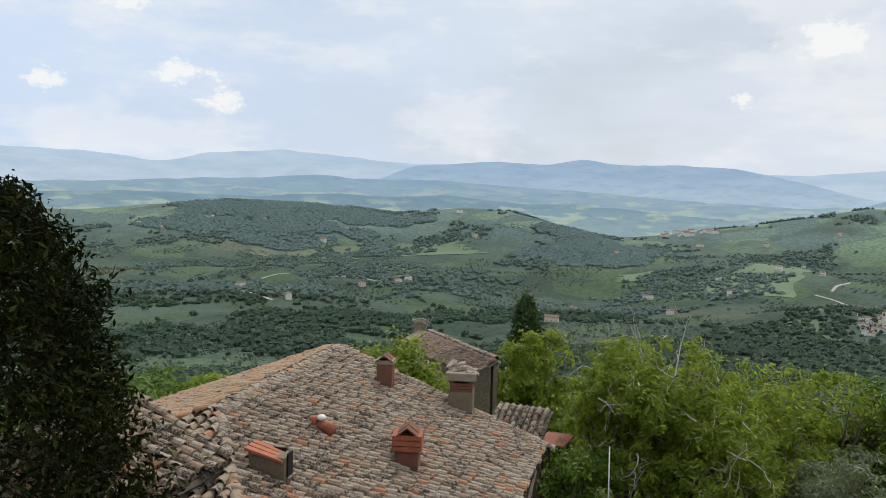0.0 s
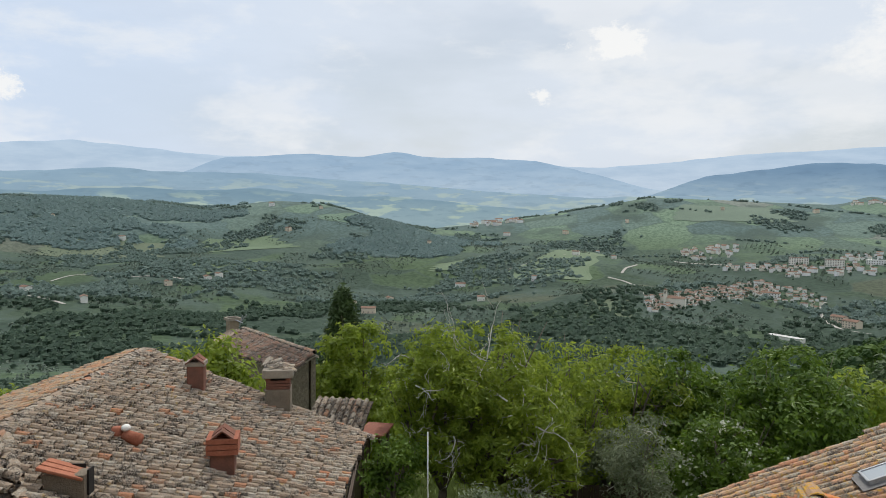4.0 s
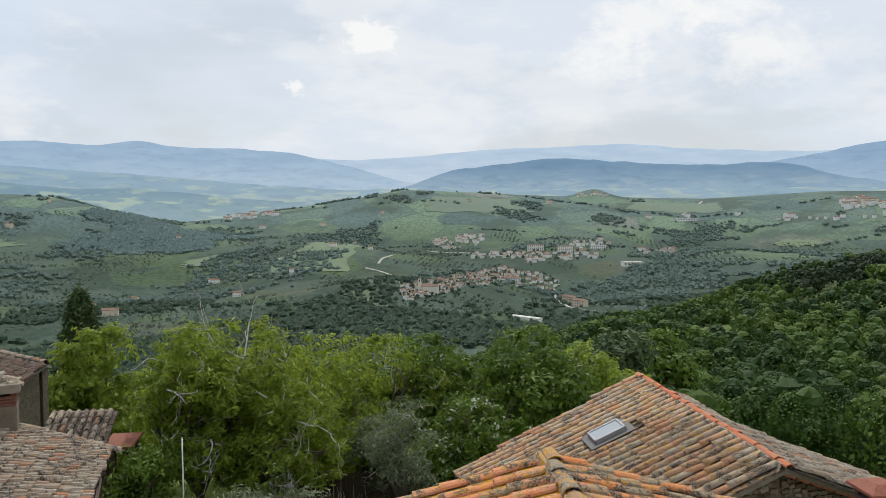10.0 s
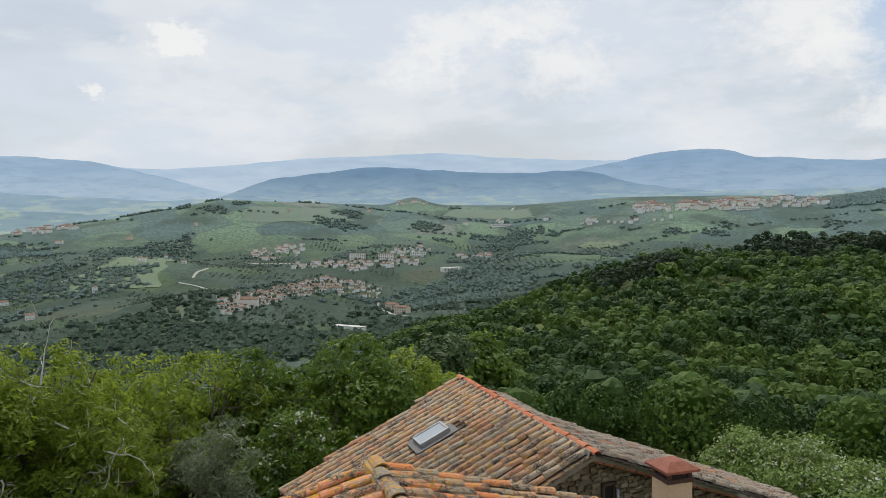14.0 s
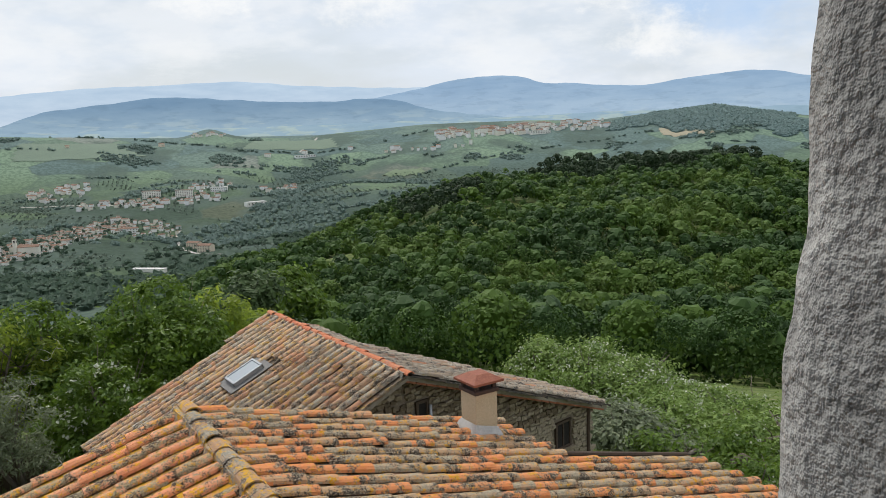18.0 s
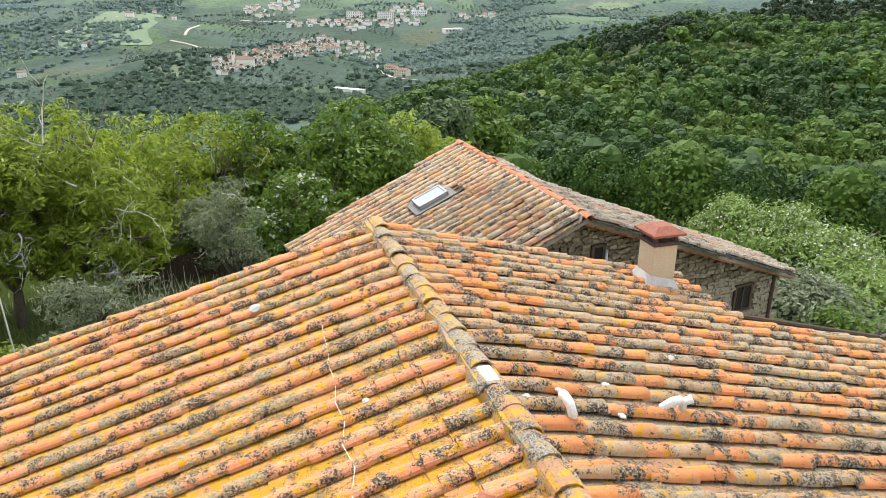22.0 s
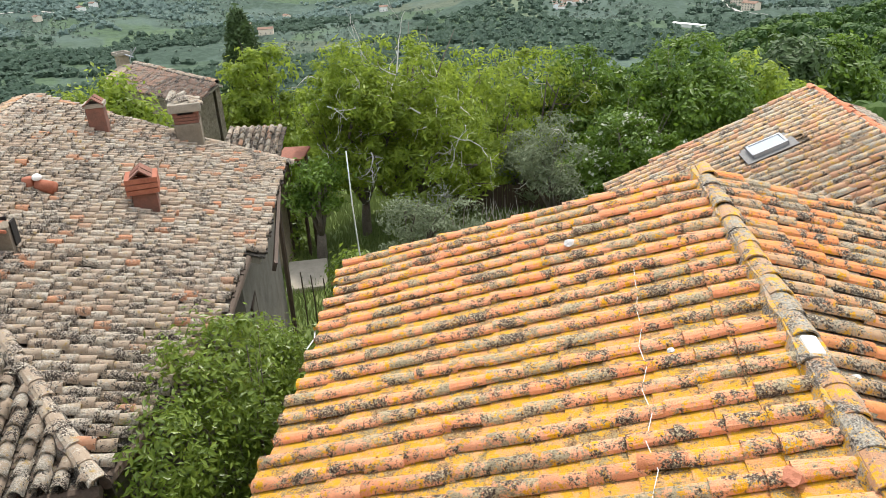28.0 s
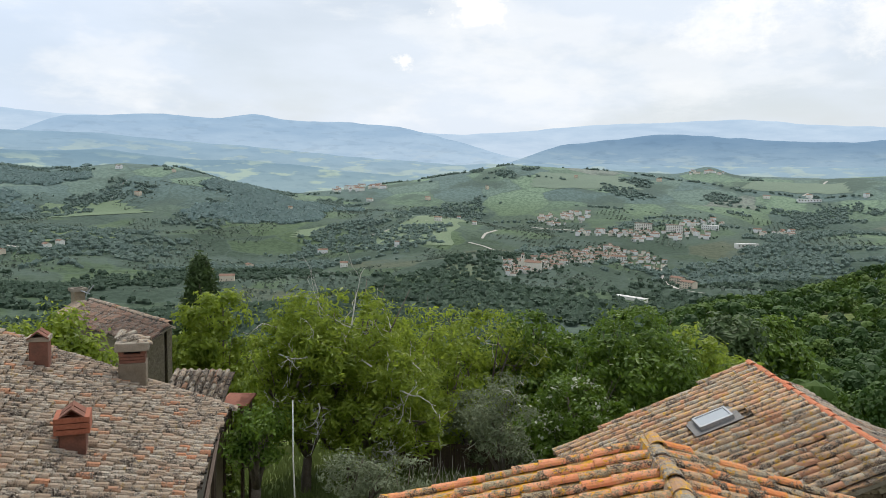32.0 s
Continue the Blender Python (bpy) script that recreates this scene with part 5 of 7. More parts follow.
def conifer(name, base, height, radius, mat, seed, label, n=900, size=0.16, per=10):
    rng = np.random.default_rng(seed)
    t = tagged(empty(name, base), label, "tree")
    part("trunk", tube(bmesh.new(), [(0, 0, -1), (0, 0, height * 0.5), (0, 0, height * 0.96)], [radius * 0.12, radius * 0.08, 0.02], 7), M_BARK, t, "", True)
    h = rng.random(n) ** 0.8
    r = radius * (1 - h) ** 0.75 * rng.uniform(0.55, 1.05, n) * np.clip(h * 8, 0.3, 1)
    a = rng.uniform(0, 6.283, n)
    c = np.stack([r * np.cos(a), r * np.sin(a), h * height], 1)
    pts = (c[:, None] + rng.normal(size=(n, per, 3)) * size * 0.9).reshape(-1, 3)
    v, q = leaves(pts, size, rng, 0.3, 0.3)
    cr = new("crown", big_mesh("crown", v, q, mat, False))
    cr.parent = t
    return t


conifer("spruce_tree", ground_at(-36.9, 42, 0), 5.1 - ground_at(-36.9, 42)[2], 2.2, M_PINE, 5, "dark pointed spruce behind the round tree", 620, 0.2, 18)
grove("holm_oak", 2.6, 60, 0.2, 3.2, M_PINE, 96, "tall dark evergreen on the slope", n=10, clusters=420, size=0.3, spread=0.5, low=0.15)
grove("holm_oak", 5.2, 72, -1.6, 3.4, M_OAK, 97, "tall dark evergreen on the slope", n=10, clusters=420, size=0.3, spread=0.5, low=0.15)


# the tall dark cypress beside the tower
def cypress(base, height):
    rng = np.random.default_rng(3)
    t = tagged(empty("cypress_tree", base), "tall dense dark green cypress", "tree")
    part("trunk", tube(bmesh.new(), [(0, 0, -0.5), (0, 0, 4), (0, 0, height * 0.9)], [0.28, 0.2, 0.03], 9), M_BARK, t, "", True)
    n = 9500
    h = rng.random(n)
    a = rng.uniform(0, 6.283, n)
    lump = 1 + 0.10 * np.sin(3 * a + 9 * h) + 0.11 * np.sin(7 * a - 14 * h + 1) * np.sin(23 * h + 2 * a) + 0.10 * np.sin(13 * a + 31 * h) * np.sin(17 * h - 5 * a)
    prof = np.interp(h, [0, 0.2, 0.5, 0.75, 0.88, 0.96, 1.0], [1.5, 1.85, 1.8, 1.55, 1.25, 0.9, 0.45])
    r = prof * lump * (0.45 + 0.55 * rng.random(n) ** 0.3)
    c = np.stack([r * np.cos(a), r * np.sin(a), 0.3 + h * (height - 0.3)], 1)
    out = np.stack([np.cos(a), np.sin(a), np.full(n, 1.1)], 1)
    s = rng.random((n, 12, 1))
    pts = (c[:, None] + out[:, None] * s * 0.18 + rng.normal(size=(n, 12, 3)) * 0.05).reshape(-1, 3)
    v, q = leaves(pts, 0.044, rng, 0.2, 0.36)
    cr = new("crown", big_mesh("crown", v, q, M_CYPRESS, False))
    cr.parent = t


cypress((-7.55, 1.6, 1.5), 8.5)


# ================= villages, roads and fields across the valley =================
def on_land(heading, dip):
    """Where a line of sight of that heading and dip (degrees) comes down on the land."""
    r = np.arange(420, 3200, 3.0)
    x, y = r * math.sin(radians(heading)), r * math.cos(radians(heading))
    el = np.degrees(np.arctan2(land(x, y) - 10, r))
    k = np.nonzero(el >= dip)[0]
    k = k[0] if len(k) else len(r) - 1
    return float(x[k]), float(y[k]), float(land(x[k], y[k]))


HOUSES = []          # plan of all that is built in the valley, which the woods keep clear of
M_HOUSE = []
for k, (c0, c1) in enumerate((((0.74, 0.69, 0.58), (0.82, 0.77, 0.66)), ((0.80, 0.77, 0.68), (0.86, 0.83, 0.75)), ((0.70, 0.59, 0.45), (0.77, 0.66, 0.52)), ((0.82, 0.80, 0.76), (0.86, 0.85, 0.82)))):
    M_HOUSE.append(plain("village_plaster", c0, c1, 0.3, 0.9, 0.1, fine=3))
M_SHUTTER = plain("village_window", (0.12, 0.11, 0.10), (0.22, 0.20, 0.17), 0.5, 0.6, 0.1)
M_VROOF = plain("village_roof", (0.165, 0.100, 0.070), (0.265, 0.165, 0.118), 0.25, 0.9, 0.2, fine=2)
M_SHEDROOF = plain("pale_shed_roof", (0.50, 0.49, 0.46), (0.62, 0.61, 0.58), 0.3, 0.8, 0.1, fine=2)


def house_meshes(w, d, h, flat=False):
    bm = bmesh.new()
    prism(bm, [(-w / 2, -d / 2), (w / 2, -d / 2), (w / 2, d / 2), (-w / 2, d / 2)], -6, h)
    if not flat:
        a = [bm.verts.new((x, y, z)) for x, y, z in ((-w / 2, -d / 2, h), (-w / 2, d / 2, h), (-w / 2, 0, h + d * 0.18))]
        b = [bm.verts.new((-v.co.x, v.co.y, v.co.z)) for v in a]
        bm.faces.new(a)
        bm.faces.new(b[::-1])
    wall = bpy.data.meshes.new("wall")
    bm.to_mesh(wall)
    bm.free()
    bm = bmesh.new()
    e = 0.5
    if flat:
        box(bm, pose(0, 0, h + 0.3), w + 0.6, d + 0.6, 0.6)
    else:
        for sg in (-1, 1):
            p = [(-w / 2 - e, sg * (d / 2 + e), h - e * 0.36), (w / 2 + e, sg * (d / 2 + e), h - e * 0.36), (w / 2 + e, 0, h + d * 0.18), (-w / 2 - e, 0, h + d * 0.18)]
            lo = [bm.verts.new(q) for q in p]
            hi = [bm.verts.new((q[0], q[1], q[2] + 0.35)) for q in p]
            bm.faces.new(lo)
            bm.faces.new(hi)
            for i in range(4):
                bm.faces.new((lo[i], lo[(i + 1) % 4], hi[(i + 1) % 4], hi[i]))
        bmesh.ops.recalc_face_normals(bm, faces=bm.faces[:])
    roof = bpy.data.meshes.new("roof")
    bm.to_mesh(roof)
    bm.free()
    bm = bmesh.new()
    box(bm, pose(0, 0, 0), 1.1, 0.3, 1.5)
    win = bpy.data.meshes.new("window")
    bm.to_mesh(win)
    bm.free()
    win.materials.append(M_SHUTTER)
    return wall, roof, win


STOCK = []
for w, d, h in ((9, 8, 6), (12, 9, 7), (15, 9, 8), (8, 7, 9), (18, 10, 7)):
    for mt in M_HOUSE:
        wall, roof, win = house_meshes(w, d, h)
        wall.materials.append(mt)
        roof.materials.append(M_VROOF)
        STOCK.append((wall, roof, win, w, d, h))


def village_house(x, y, z, turn, kind, label, name="village_house", group="houses of the village", windows=0, scale=1.0):
    HOUSES.append((x, y))
    wall, roof, win, w, d, h = STOCK[kind]
    t = tagged(empty(name, (x, y, z)), label, "house", group)
    t.rotation_euler.z = radians(turn)
    t.scale = (scale, scale, scale)
    a = new("wall", wall)
    a.parent = t
    new("roof", roof).parent = t
    for k in range(windows):
        o = new("window", win)
        o.parent = a
        o.location = (-w / 2 + w * (k % 3 + 0.5) / 3, -d / 2, h * (0.3 if k < 3 else 0.7))
    return t


vr = np.random.default_rng(5)
far_houses = []
# bands of houses: heading, dip at both ends, width of the band in degrees of dip, how many
for h0, e0, h1, e1, wide, count, tone, grp in ((-14.0, -7.1, -10.4, -6.5, 0.55, 190, "old", "houses of the lower village"), (-10.4, -6.4, -5.6, -5.55, 0.5, 200, "old", "houses of the lower village"),
                                               (-5.4, -5.9, -2.2, -6.3, 0.6, 60, "new", "houses of the lower village"), (-11.8, -3.5, -8.0, -3.0, 0.42, 51, "new", "houses of the upper village"),
                                               (-27.2, -1.5, -23.4, -1.1, 0.15, 50, "new", "houses of the far town"), (-8.8, -4.25, -4.4, -4.2, 0.18, 33, "new", "houses of the upper village"), (-4.6, -4.3, 0.6, -3.9, 0.42, 51, "new", "houses of the upper village"),
                                               (-1.2, -3.35, 1.6, -3.0, 0.2, 18, "new", "houses of the upper village"), (3.6, -3.75, 6.2, -3.6, 0.15, 15, "new", "houses of the upper village"),
                                               (17.0, -0.1, 29.5, 0.35, 0.30, 150, "new", "houses of the hilltop village"), (13.0, -1.2, 19.5, -0.9, 0.18, 18, "new", "houses of the hilltop village"),
                                               (-0.9, 0.45, 1.4, 0.5, 0.12, 18, "new", "houses of the hilltop village")):
    for k in range(count):
        t = vr.random()
        hd = h0 + (h1 - h0) * t + vr.normal() * 0.12
        dp = e0 + (e1 - e0) * t + vr.uniform(-wide, wide)
        x, y, z = on_land(hd, dp)
        if any((x - u) ** 2 + (y - w) ** 2 < (36 if tone == "old" else 90) for u, w in HOUSES):
            continue
        old = tone == "old"
        kind = int(vr.integers(0, 5)) * 4 + int(vr.choice([0, 1, 3, 1] if old else [1, 3, 3, 0]))
        if len(HOUSES) >= 285:
            far_houses.append((x, y, z, float(vr.choice([10, 100, -20, 70]) + vr.normal() * 9) - hd, kind, float(min(1.45, max(0.85, math.hypot(x, y) / 1500)) * vr.uniform(0.5, 0.95) * (1.3 if h0 == 17.0 else 0.7 if h0 == -0.9 else 1.0))))
            HOUSES.append((x, y))
            continue
        village_house(x, y, z, float(vr.choice([10, 100, -20, 70]) + vr.normal() * 9) - hd, kind,
                      "old ochre village house with a tiled roof" if old else "pale plastered village house with a tiled roof", group=grp, scale=float(min(1.45, max(0.85, math.hypot(x, y) / 1500)) * vr.uniform(0.42, 0.8)), windows=0)
fv, ff, fm = [], [], []
far_mats = M_HOUSE + [M_VROOF]
for x, y, z, turn, kind, scale in far_houses:
    m = pose(x, y, z, 0, 0, turn) @ Matrix.Diagonal((scale, scale, scale, 1))
    for me, slot in ((STOCK[kind][0], kind % 4), (STOCK[kind][1], 4)):
        b0 = len(fv)
        fv += [m @ v.co for v in me.vertices]
        ff += [tuple(b0 + i for i in f.vertices) for f in me.polygons]
        fm += [slot] * len(me.polygons)
far_me = mesh_of("distant_houses", fv, ff, far_mats[0])
for mt in far_mats[1:]:
    far_me.materials.append(mt)
far_me.polygons.foreach_set("material_index", np.array(fm, np.int32))
tagged(new("distant_houses", far_me), "pale houses of the far villages, tiled roofs", "houses", kind="stuff")
# farmhouses among the fields
for hd, dp in ((-65.5, -1.5), (-64, -1.7), (-52.5, -2.6), (-49.5, -5.9), (-58.5, -6.0), (-46.8, -5.6), (-46.0, -5.4), (-55, -6.9), (-42.2, -0.15), (-41, -2.0), (-38.6, -0.3), (-36.2, -7.6), (-33.4, -7.3), (-35.0, -8.2), (-28, -6.2), (-22.4, -5.6),
               (-24.5, -2.2), (-20.1, -2.0), (-19.3, -3.6), (-17.7, -3.4), (-16.5, -3.8), (-15.6, -1.1), (-9, -0.1), (-3.0, -0.2), (4.3, -1.2), (7.0, -1.1), (10.4, -0.9), (-60.5, -0.9), (-56.8, -1.0), (-30.4, -3.0), (-26.4, -7.2)):
    x, y, z = on_land(hd, dp)
    village_house(x, y, z, float(vr.uniform(-40, 40)), int(vr.integers(0, 5)) * 4 + int(vr.choice([1, 3, 2])), "lone pale farmhouse among the fields", "farmhouse", "farmhouses in the valley", 3)

# church with its bell tower
cx, cy, cz = on_land(-12.75, -7.05)
church = tagged(empty("church", (cx, cy, cz)), "small stone church with a square bell tower", "church")
bm = bmesh.new()
prism(bm, [(-2, -2), (2, -2), (2, 2), (-2, 2)], -4, 19)
tower = part("bell_tower", bm, M_HOUSE[0], church)
bm = bmesh.new()
v = [bm.verts.new((x, y, 19)) for x, y in ((-2.3, -2.3), (2.3, -2.3), (2.3, 2.3), (-2.3, 2.3))]
apex = bm.verts.new((0, 0, 22))
bm.faces.new(v[::-1])
for i in range(4):
    bm.faces.new((v[i], v[(i + 1) % 4], apex))
part("spire", bm, M_VROOF, tower)
for dx, dy in ((0, -2.05), (2.05, 0), (-2.05, 0)):
    bm = bmesh.new()
    box(bm, pose(dx, dy, 16), 1.4 if dx == 0 else 0.2, 0.2 if dx == 0 else 1.4, 3)
    part("bell_opening", bm, M_DARK, tower)
nave_w, nave_r, _ = house_meshes(22, 11, 9)
nave_w.materials.append(M_HOUSE[0])
nave_r.materials.append(M_VROOF)
for nm, me in (("nave", nave_w), ("roof", nave_r)):
    o = new(nm, me)
    o.parent, o.location = church, (14, 3, 0)


def block(hd, dp, w, d, h, turn, mat, label, storeys=3, bays=6, name="apartment_building", flat=True, roofmat=None):
    x, y, z = on_land(hd, dp)
    for k in range(-2, 3):
        HOUSES.append((x + k * w / 4 * math.cos(radians(turn)), y + k * w / 4 * math.sin(radians(turn))))
    t = tagged(empty(name, (x, y, z)), label, "building")
    t.rotation_euler.z = radians(turn)
    wm, rm, _ = house_meshes(w, d, h, flat)
    wm.materials.append(mat)
    rm.materials.append(roofmat or M_VROOF)
    a = new("wall", wm)
    a.parent = t
    new("roof", rm).parent = t
    win = bpy.data.meshes.new("window")
    bm = bmesh.new()
    box(bm, pose(0, 0, 0), w / bays * 0.42, 0.3, h / max(storeys, 1) * 0.5)
    bm.to_mesh(win)
    bm.free()
    win.materials.append(M_SHUTTER)
    for s in range(storeys):
        for b in range(bays):
            o = new("window", win)
            o.parent = a
            o.location = (-w / 2 + w * (b + 0.5) / bays, -d / 2, h * (s + 0.5) / storeys)
    return t


block(-3.95, -3.75, 36, 12, 13, 3, M_HOUSE[1], "long pale apartment block with rows of windows", 4, 8)
block(-1.75, -3.8, 34, 12, 13, 1, M_HOUSE[1], "long pale apartment block with rows of windows", 4, 8)
block(0.7, -3.55, 34, 16, 8, -6, M_HOUSE[3], "long white building with a flat roof", 2, 8, roofmat=M_SHEDROOF)
block(-1.35, -7.6, 20, 11, 9, -32, M_HOUSE[2], "ochre apartment house beside the road", 3, 5, flat=False)
block(-0.55, -7.9, 20, 11, 9, -36, M_HOUSE[2], "ochre apartment house beside the road", 3, 5, flat=False)
block(-5.6, -6.15, 26, 10, 7, 0, M_HOUSE[3], "white house with green shutters", 2, 6, flat=False)
block(-4.6, -9.0, 38, 9, 3, -28, M_HOUSE[1], "long white roofed glasshouse shed", 0, 1, "long_shed", True, M_SHEDROOF)
block(24.6, -0.15, 70, 20, 9, 4, M_HOUSE[1], "long pale building on the hilltop", 2, 12, roofmat=M_SHEDROOF)
block(7.0, -1.35, 60, 14, 6, 10, M_HOUSE[3], "long white farm shed", 1, 8, "long_shed", True, M_SHEDROOF)
block(3.2, -4.7, 40, 16, 6, 22, M_HOUSE[1], "pale factory shed with a flat roof", 1, 6, "long_shed", True, M_SHEDROOF)


def draped(name, line, width, mat, label, lift=0.7, step=14.0):
    """A strip laid on the land along headings and dips."""
    pts = [Vector(on_land(h, d)) for h, d in line]
    path = []
    for p0, p1 in zip(pts, pts[1:]):
        n = max(2, int((p1 - p0).length / step))
        path += [p0.lerp(p1, k / n) for k in range(n)]
    path.append(pts[-1])
    for _ in range(3):
        path = [path[0]] + [(a + 2 * b + c) / 4 for a, b, c in zip(path, path[1:], path[2:])] + [path[-1]]
    v = []
    for i, p in enumerate(path):
        d = path[min(i + 1, len(path) - 1)] - path[max(i - 1, 0)]
        s = Vector((-d.y, d.x, 0)).normalized() * width / 2
        for q in (p - s, p + s):
            v.append((q.x, q.y, float(land(q.x, q.y)) + lift))
    f = [(2 * i, 2 * i + 1, 2 * i + 3, 2 * i + 2) for i in range(len(path) - 1)]
    return tagged(new(name, mesh_of(name, v, f, mat)), label, "road", kind="structure")


M_ROAD = plain("pale_road", (0.36, 0.35, 0.31), (0.45, 0.43, 0.38), 0.2, 0.95, 0.1, fine=2)
draped("road", [(-14.2, -6.4), (-14.3, -5.9), (-15.7, -5.4), (-16.9, -5.2)], 5, M_ROAD, "pale country road winding between fields")
draped("road", [(-16.6, -3.2), (-19.4, -3.5), (-21.9, -4.0), (-24.4, -4.8)], 6, M_ROAD, "pale country road winding between fields")
draped("road", [(-15.9, -4.9), (-15.5, -4.4), (-14.8, -4.2)], 5, M_ROAD, "pale country road winding between fields")
draped("road", [(0.6, -8.2), (-1.0, -8.1), (-2.3, -7.4), (-2.6, -6.8), (-2.2, -6.3)], 5, M_ROAD, "pale road past the ochre houses")
draped("road", [(-42.8, -2.4), (-42.3, -1.7), (-41.8, -1.0)], 5, M_ROAD, "pale track up the hill")
draped("road", [(-60.3, -6.1), (-57.5, -6.5), (-56.2, -7.0)], 6, M_ROAD, "pale track in the valley")
draped("road", [(-57.0, -5.4), (-55.5, -5.0), (-50.0, -5.2), (-48.0, -5.6)], 5, M_ROAD, "pale track in the valley")
draped("road", [(6.6, -1.0), (7.6, -0.4), (8.0, 0.05)], 6, M_ROAD, "pale track over the vineyard hill")
draped("road", [(-12.2, -3.9), (-8.8, -4.0), (-6.0, -4.35)], 7, M_ROAD, "road below the upper village")


def field(corners, c0, c1, label, lift=0.5):
    """A meadow laid on the land between four headings and dips."""
    P = [Vector(on_land(*c)) for c in corners]
    n = 16
    v, f = [], []
    for i in range(n + 1):
        for j in range(n + 1):
            q = P[0].lerp(P[1], i / n).lerp(P[3].lerp(P[2], i / n), j / n)
            w = 6 * math.sin(i * 1.3) * (j in (0, n)) + 6 * math.sin(j * 1.7) * (i in (0, n))
            v.append((q.x + w, q.y + w, float(land(q.x + w, q.y + w)) + lift))
    for i in range(n):
        for j in range(n):
            a = i * (n + 1) + j
            f.append((a, a + 1, a + n + 2, a + n + 1))
    m = plain("meadow", c0, c1, 0.03, 0.95, 0.1, fine=0.4)
    return tagged(new("meadow", mesh_of("meadow", v, f, m, True)), label, "field", kind="structure")


GR0, GR1 = (0.140, 0.190, 0.112), (0.168, 0.220, 0.132)
field([(-26.2, -5.9), (-18.5, -5.5), (-16.6, -3.3), (-21.9, -3.8)], GR0, GR1, "bright green meadow on a gentle slope", 1.0)
field([(-30.3, -5.1), (-27.0, -4.5), (-27.6, -4.1), (-29.9, -4.5)], GR0, GR1, "bright green meadow in the valley", 1.0)
field([(12.6, -3.0), (16.0, -2.9), (15.6, -2.5), (13.6, -2.55)], GR0, GR1, "bright green meadow above the wood", 1.0)
field([(-17.9, -7.7), (-14.7, -8.4), (-15.9, -7.0), (-18.5, -6.9)], (0.10, 0.132, 0.078), (0.118, 0.15, 0.088), "green meadow on a knoll", 1.2)
field([(-46.8, -3.6), (-40.2, -3.2), (-42.4, -2.4), (-47.0, -2.6)], (0.125, 0.178, 0.105), (0.150, 0.205, 0.122), "green meadow on the hill flank", 1.0)
field([(-47.2, -5.2), (-42.0, -5.0), (-42.6, -4.3), (-48.0, -4.4)], (0.12, 0.17, 0.08), (0.15, 0.20, 0.09), "green vineyard in the valley", 1.0)
field([(-35.5, -0.9), (-31.0, -1.5), (-26.0, -1.3), (-30.2, -0.8)], (0.17, 0.23, 0.13), (0.21, 0.27, 0.16), "pale green field in the side valley", 1.0)
# vineyard tones carry the same painted haze as the upper land
field([(-12.4, -0.9), (-4.2, -0.9), (-6.0, 0.1), (-11.8, 0.25)], (0.150, 0.200, 0.150), (0.172, 0.226, 0.166), "green vineyard slopes below the ridge", 1.0)
field([(2.5, -0.6), (9.5, -0.7), (9.0, -0.05), (3.4, -0.05)], (0.152, 0.204, 0.150), (0.176, 0.230, 0.166), "green vineyard slopes below the ridge", 1.0)
field([(33.6, -0.6), (37.2, -0.6), (36.6, -0.15), (33.2, -0.1)], (0.30, 0.27, 0.19), (0.36, 0.32, 0.23), "brown ploughed field on the hilltop", 1.0)
field([(-58, -3.6), (-50, -3.9), (-49.6, -3.0), (-57, -2.5)], (0.12, 0.155, 0.10), (0.15, 0.18, 0.115), "terraced olive slope below the wooded hill", 1.0)

# ================= woods and groves of the valley (past counting) =================
def crowns(base, height, radius, rng, quads, size, turn=0.62):
    """Many far crowns: each a tuft of leafy facets round its own centre."""
    n = len(base)
    d = rng.normal(size=(n, quads, 3))
    d /= np.linalg.norm(d, axis=2)[:, :, None]
    d[:, :, 2] = np.abs(d[:, :, 2]) * 1.15 - 0.28
    # each crown bulges in a few lumps of its own
    lump = rng.normal(size=(n, 7, 3))
    lump /= np.linalg.norm(lump, axis=2)[:, :, None]
    near = np.max(np.einsum("nqk,nlk->nql", d, lump), axis=2)[:, :, None]
    rad = radius[:, None, None] * (0.62 + 0.42 * np.clip((near - 0.45) / 0.55, 0, 1) + 0.14 * rng.random((n, quads, 1)))
    c = base[:, None] + np.stack([np.zeros(n), np.zeros(n), height - radius * 0.9], 1)[:, None]
    pts = (c + d * rad * np.array([1, 1, 0.95])).reshape(-1, 3)
    nrm = (d + np.array([0, 0, 0.25]) + rng.normal(size=d.shape) * turn).reshape(-1, 3)
    nrm /= np.linalg.norm(nrm, axis=1)[:, None]
    a = np.cross(nrm, rng.normal(size=nrm.shape))
    a /= np.linalg.norm(a, axis=1)[:, None] + 1e-9
    b = np.cross(nrm, a)
    s = np.repeat(radius * size, quads)[:, None] * rng.uniform(0.6, 1.3, (n * quads, 1))
    v = np.stack([pts - a * s, pts - b * s * 0.7, pts + a * s, pts + b * s * 0.7], 1).reshape(-1, 3)
    return v, np.arange(4 * n * quads).reshape(-1, 4)


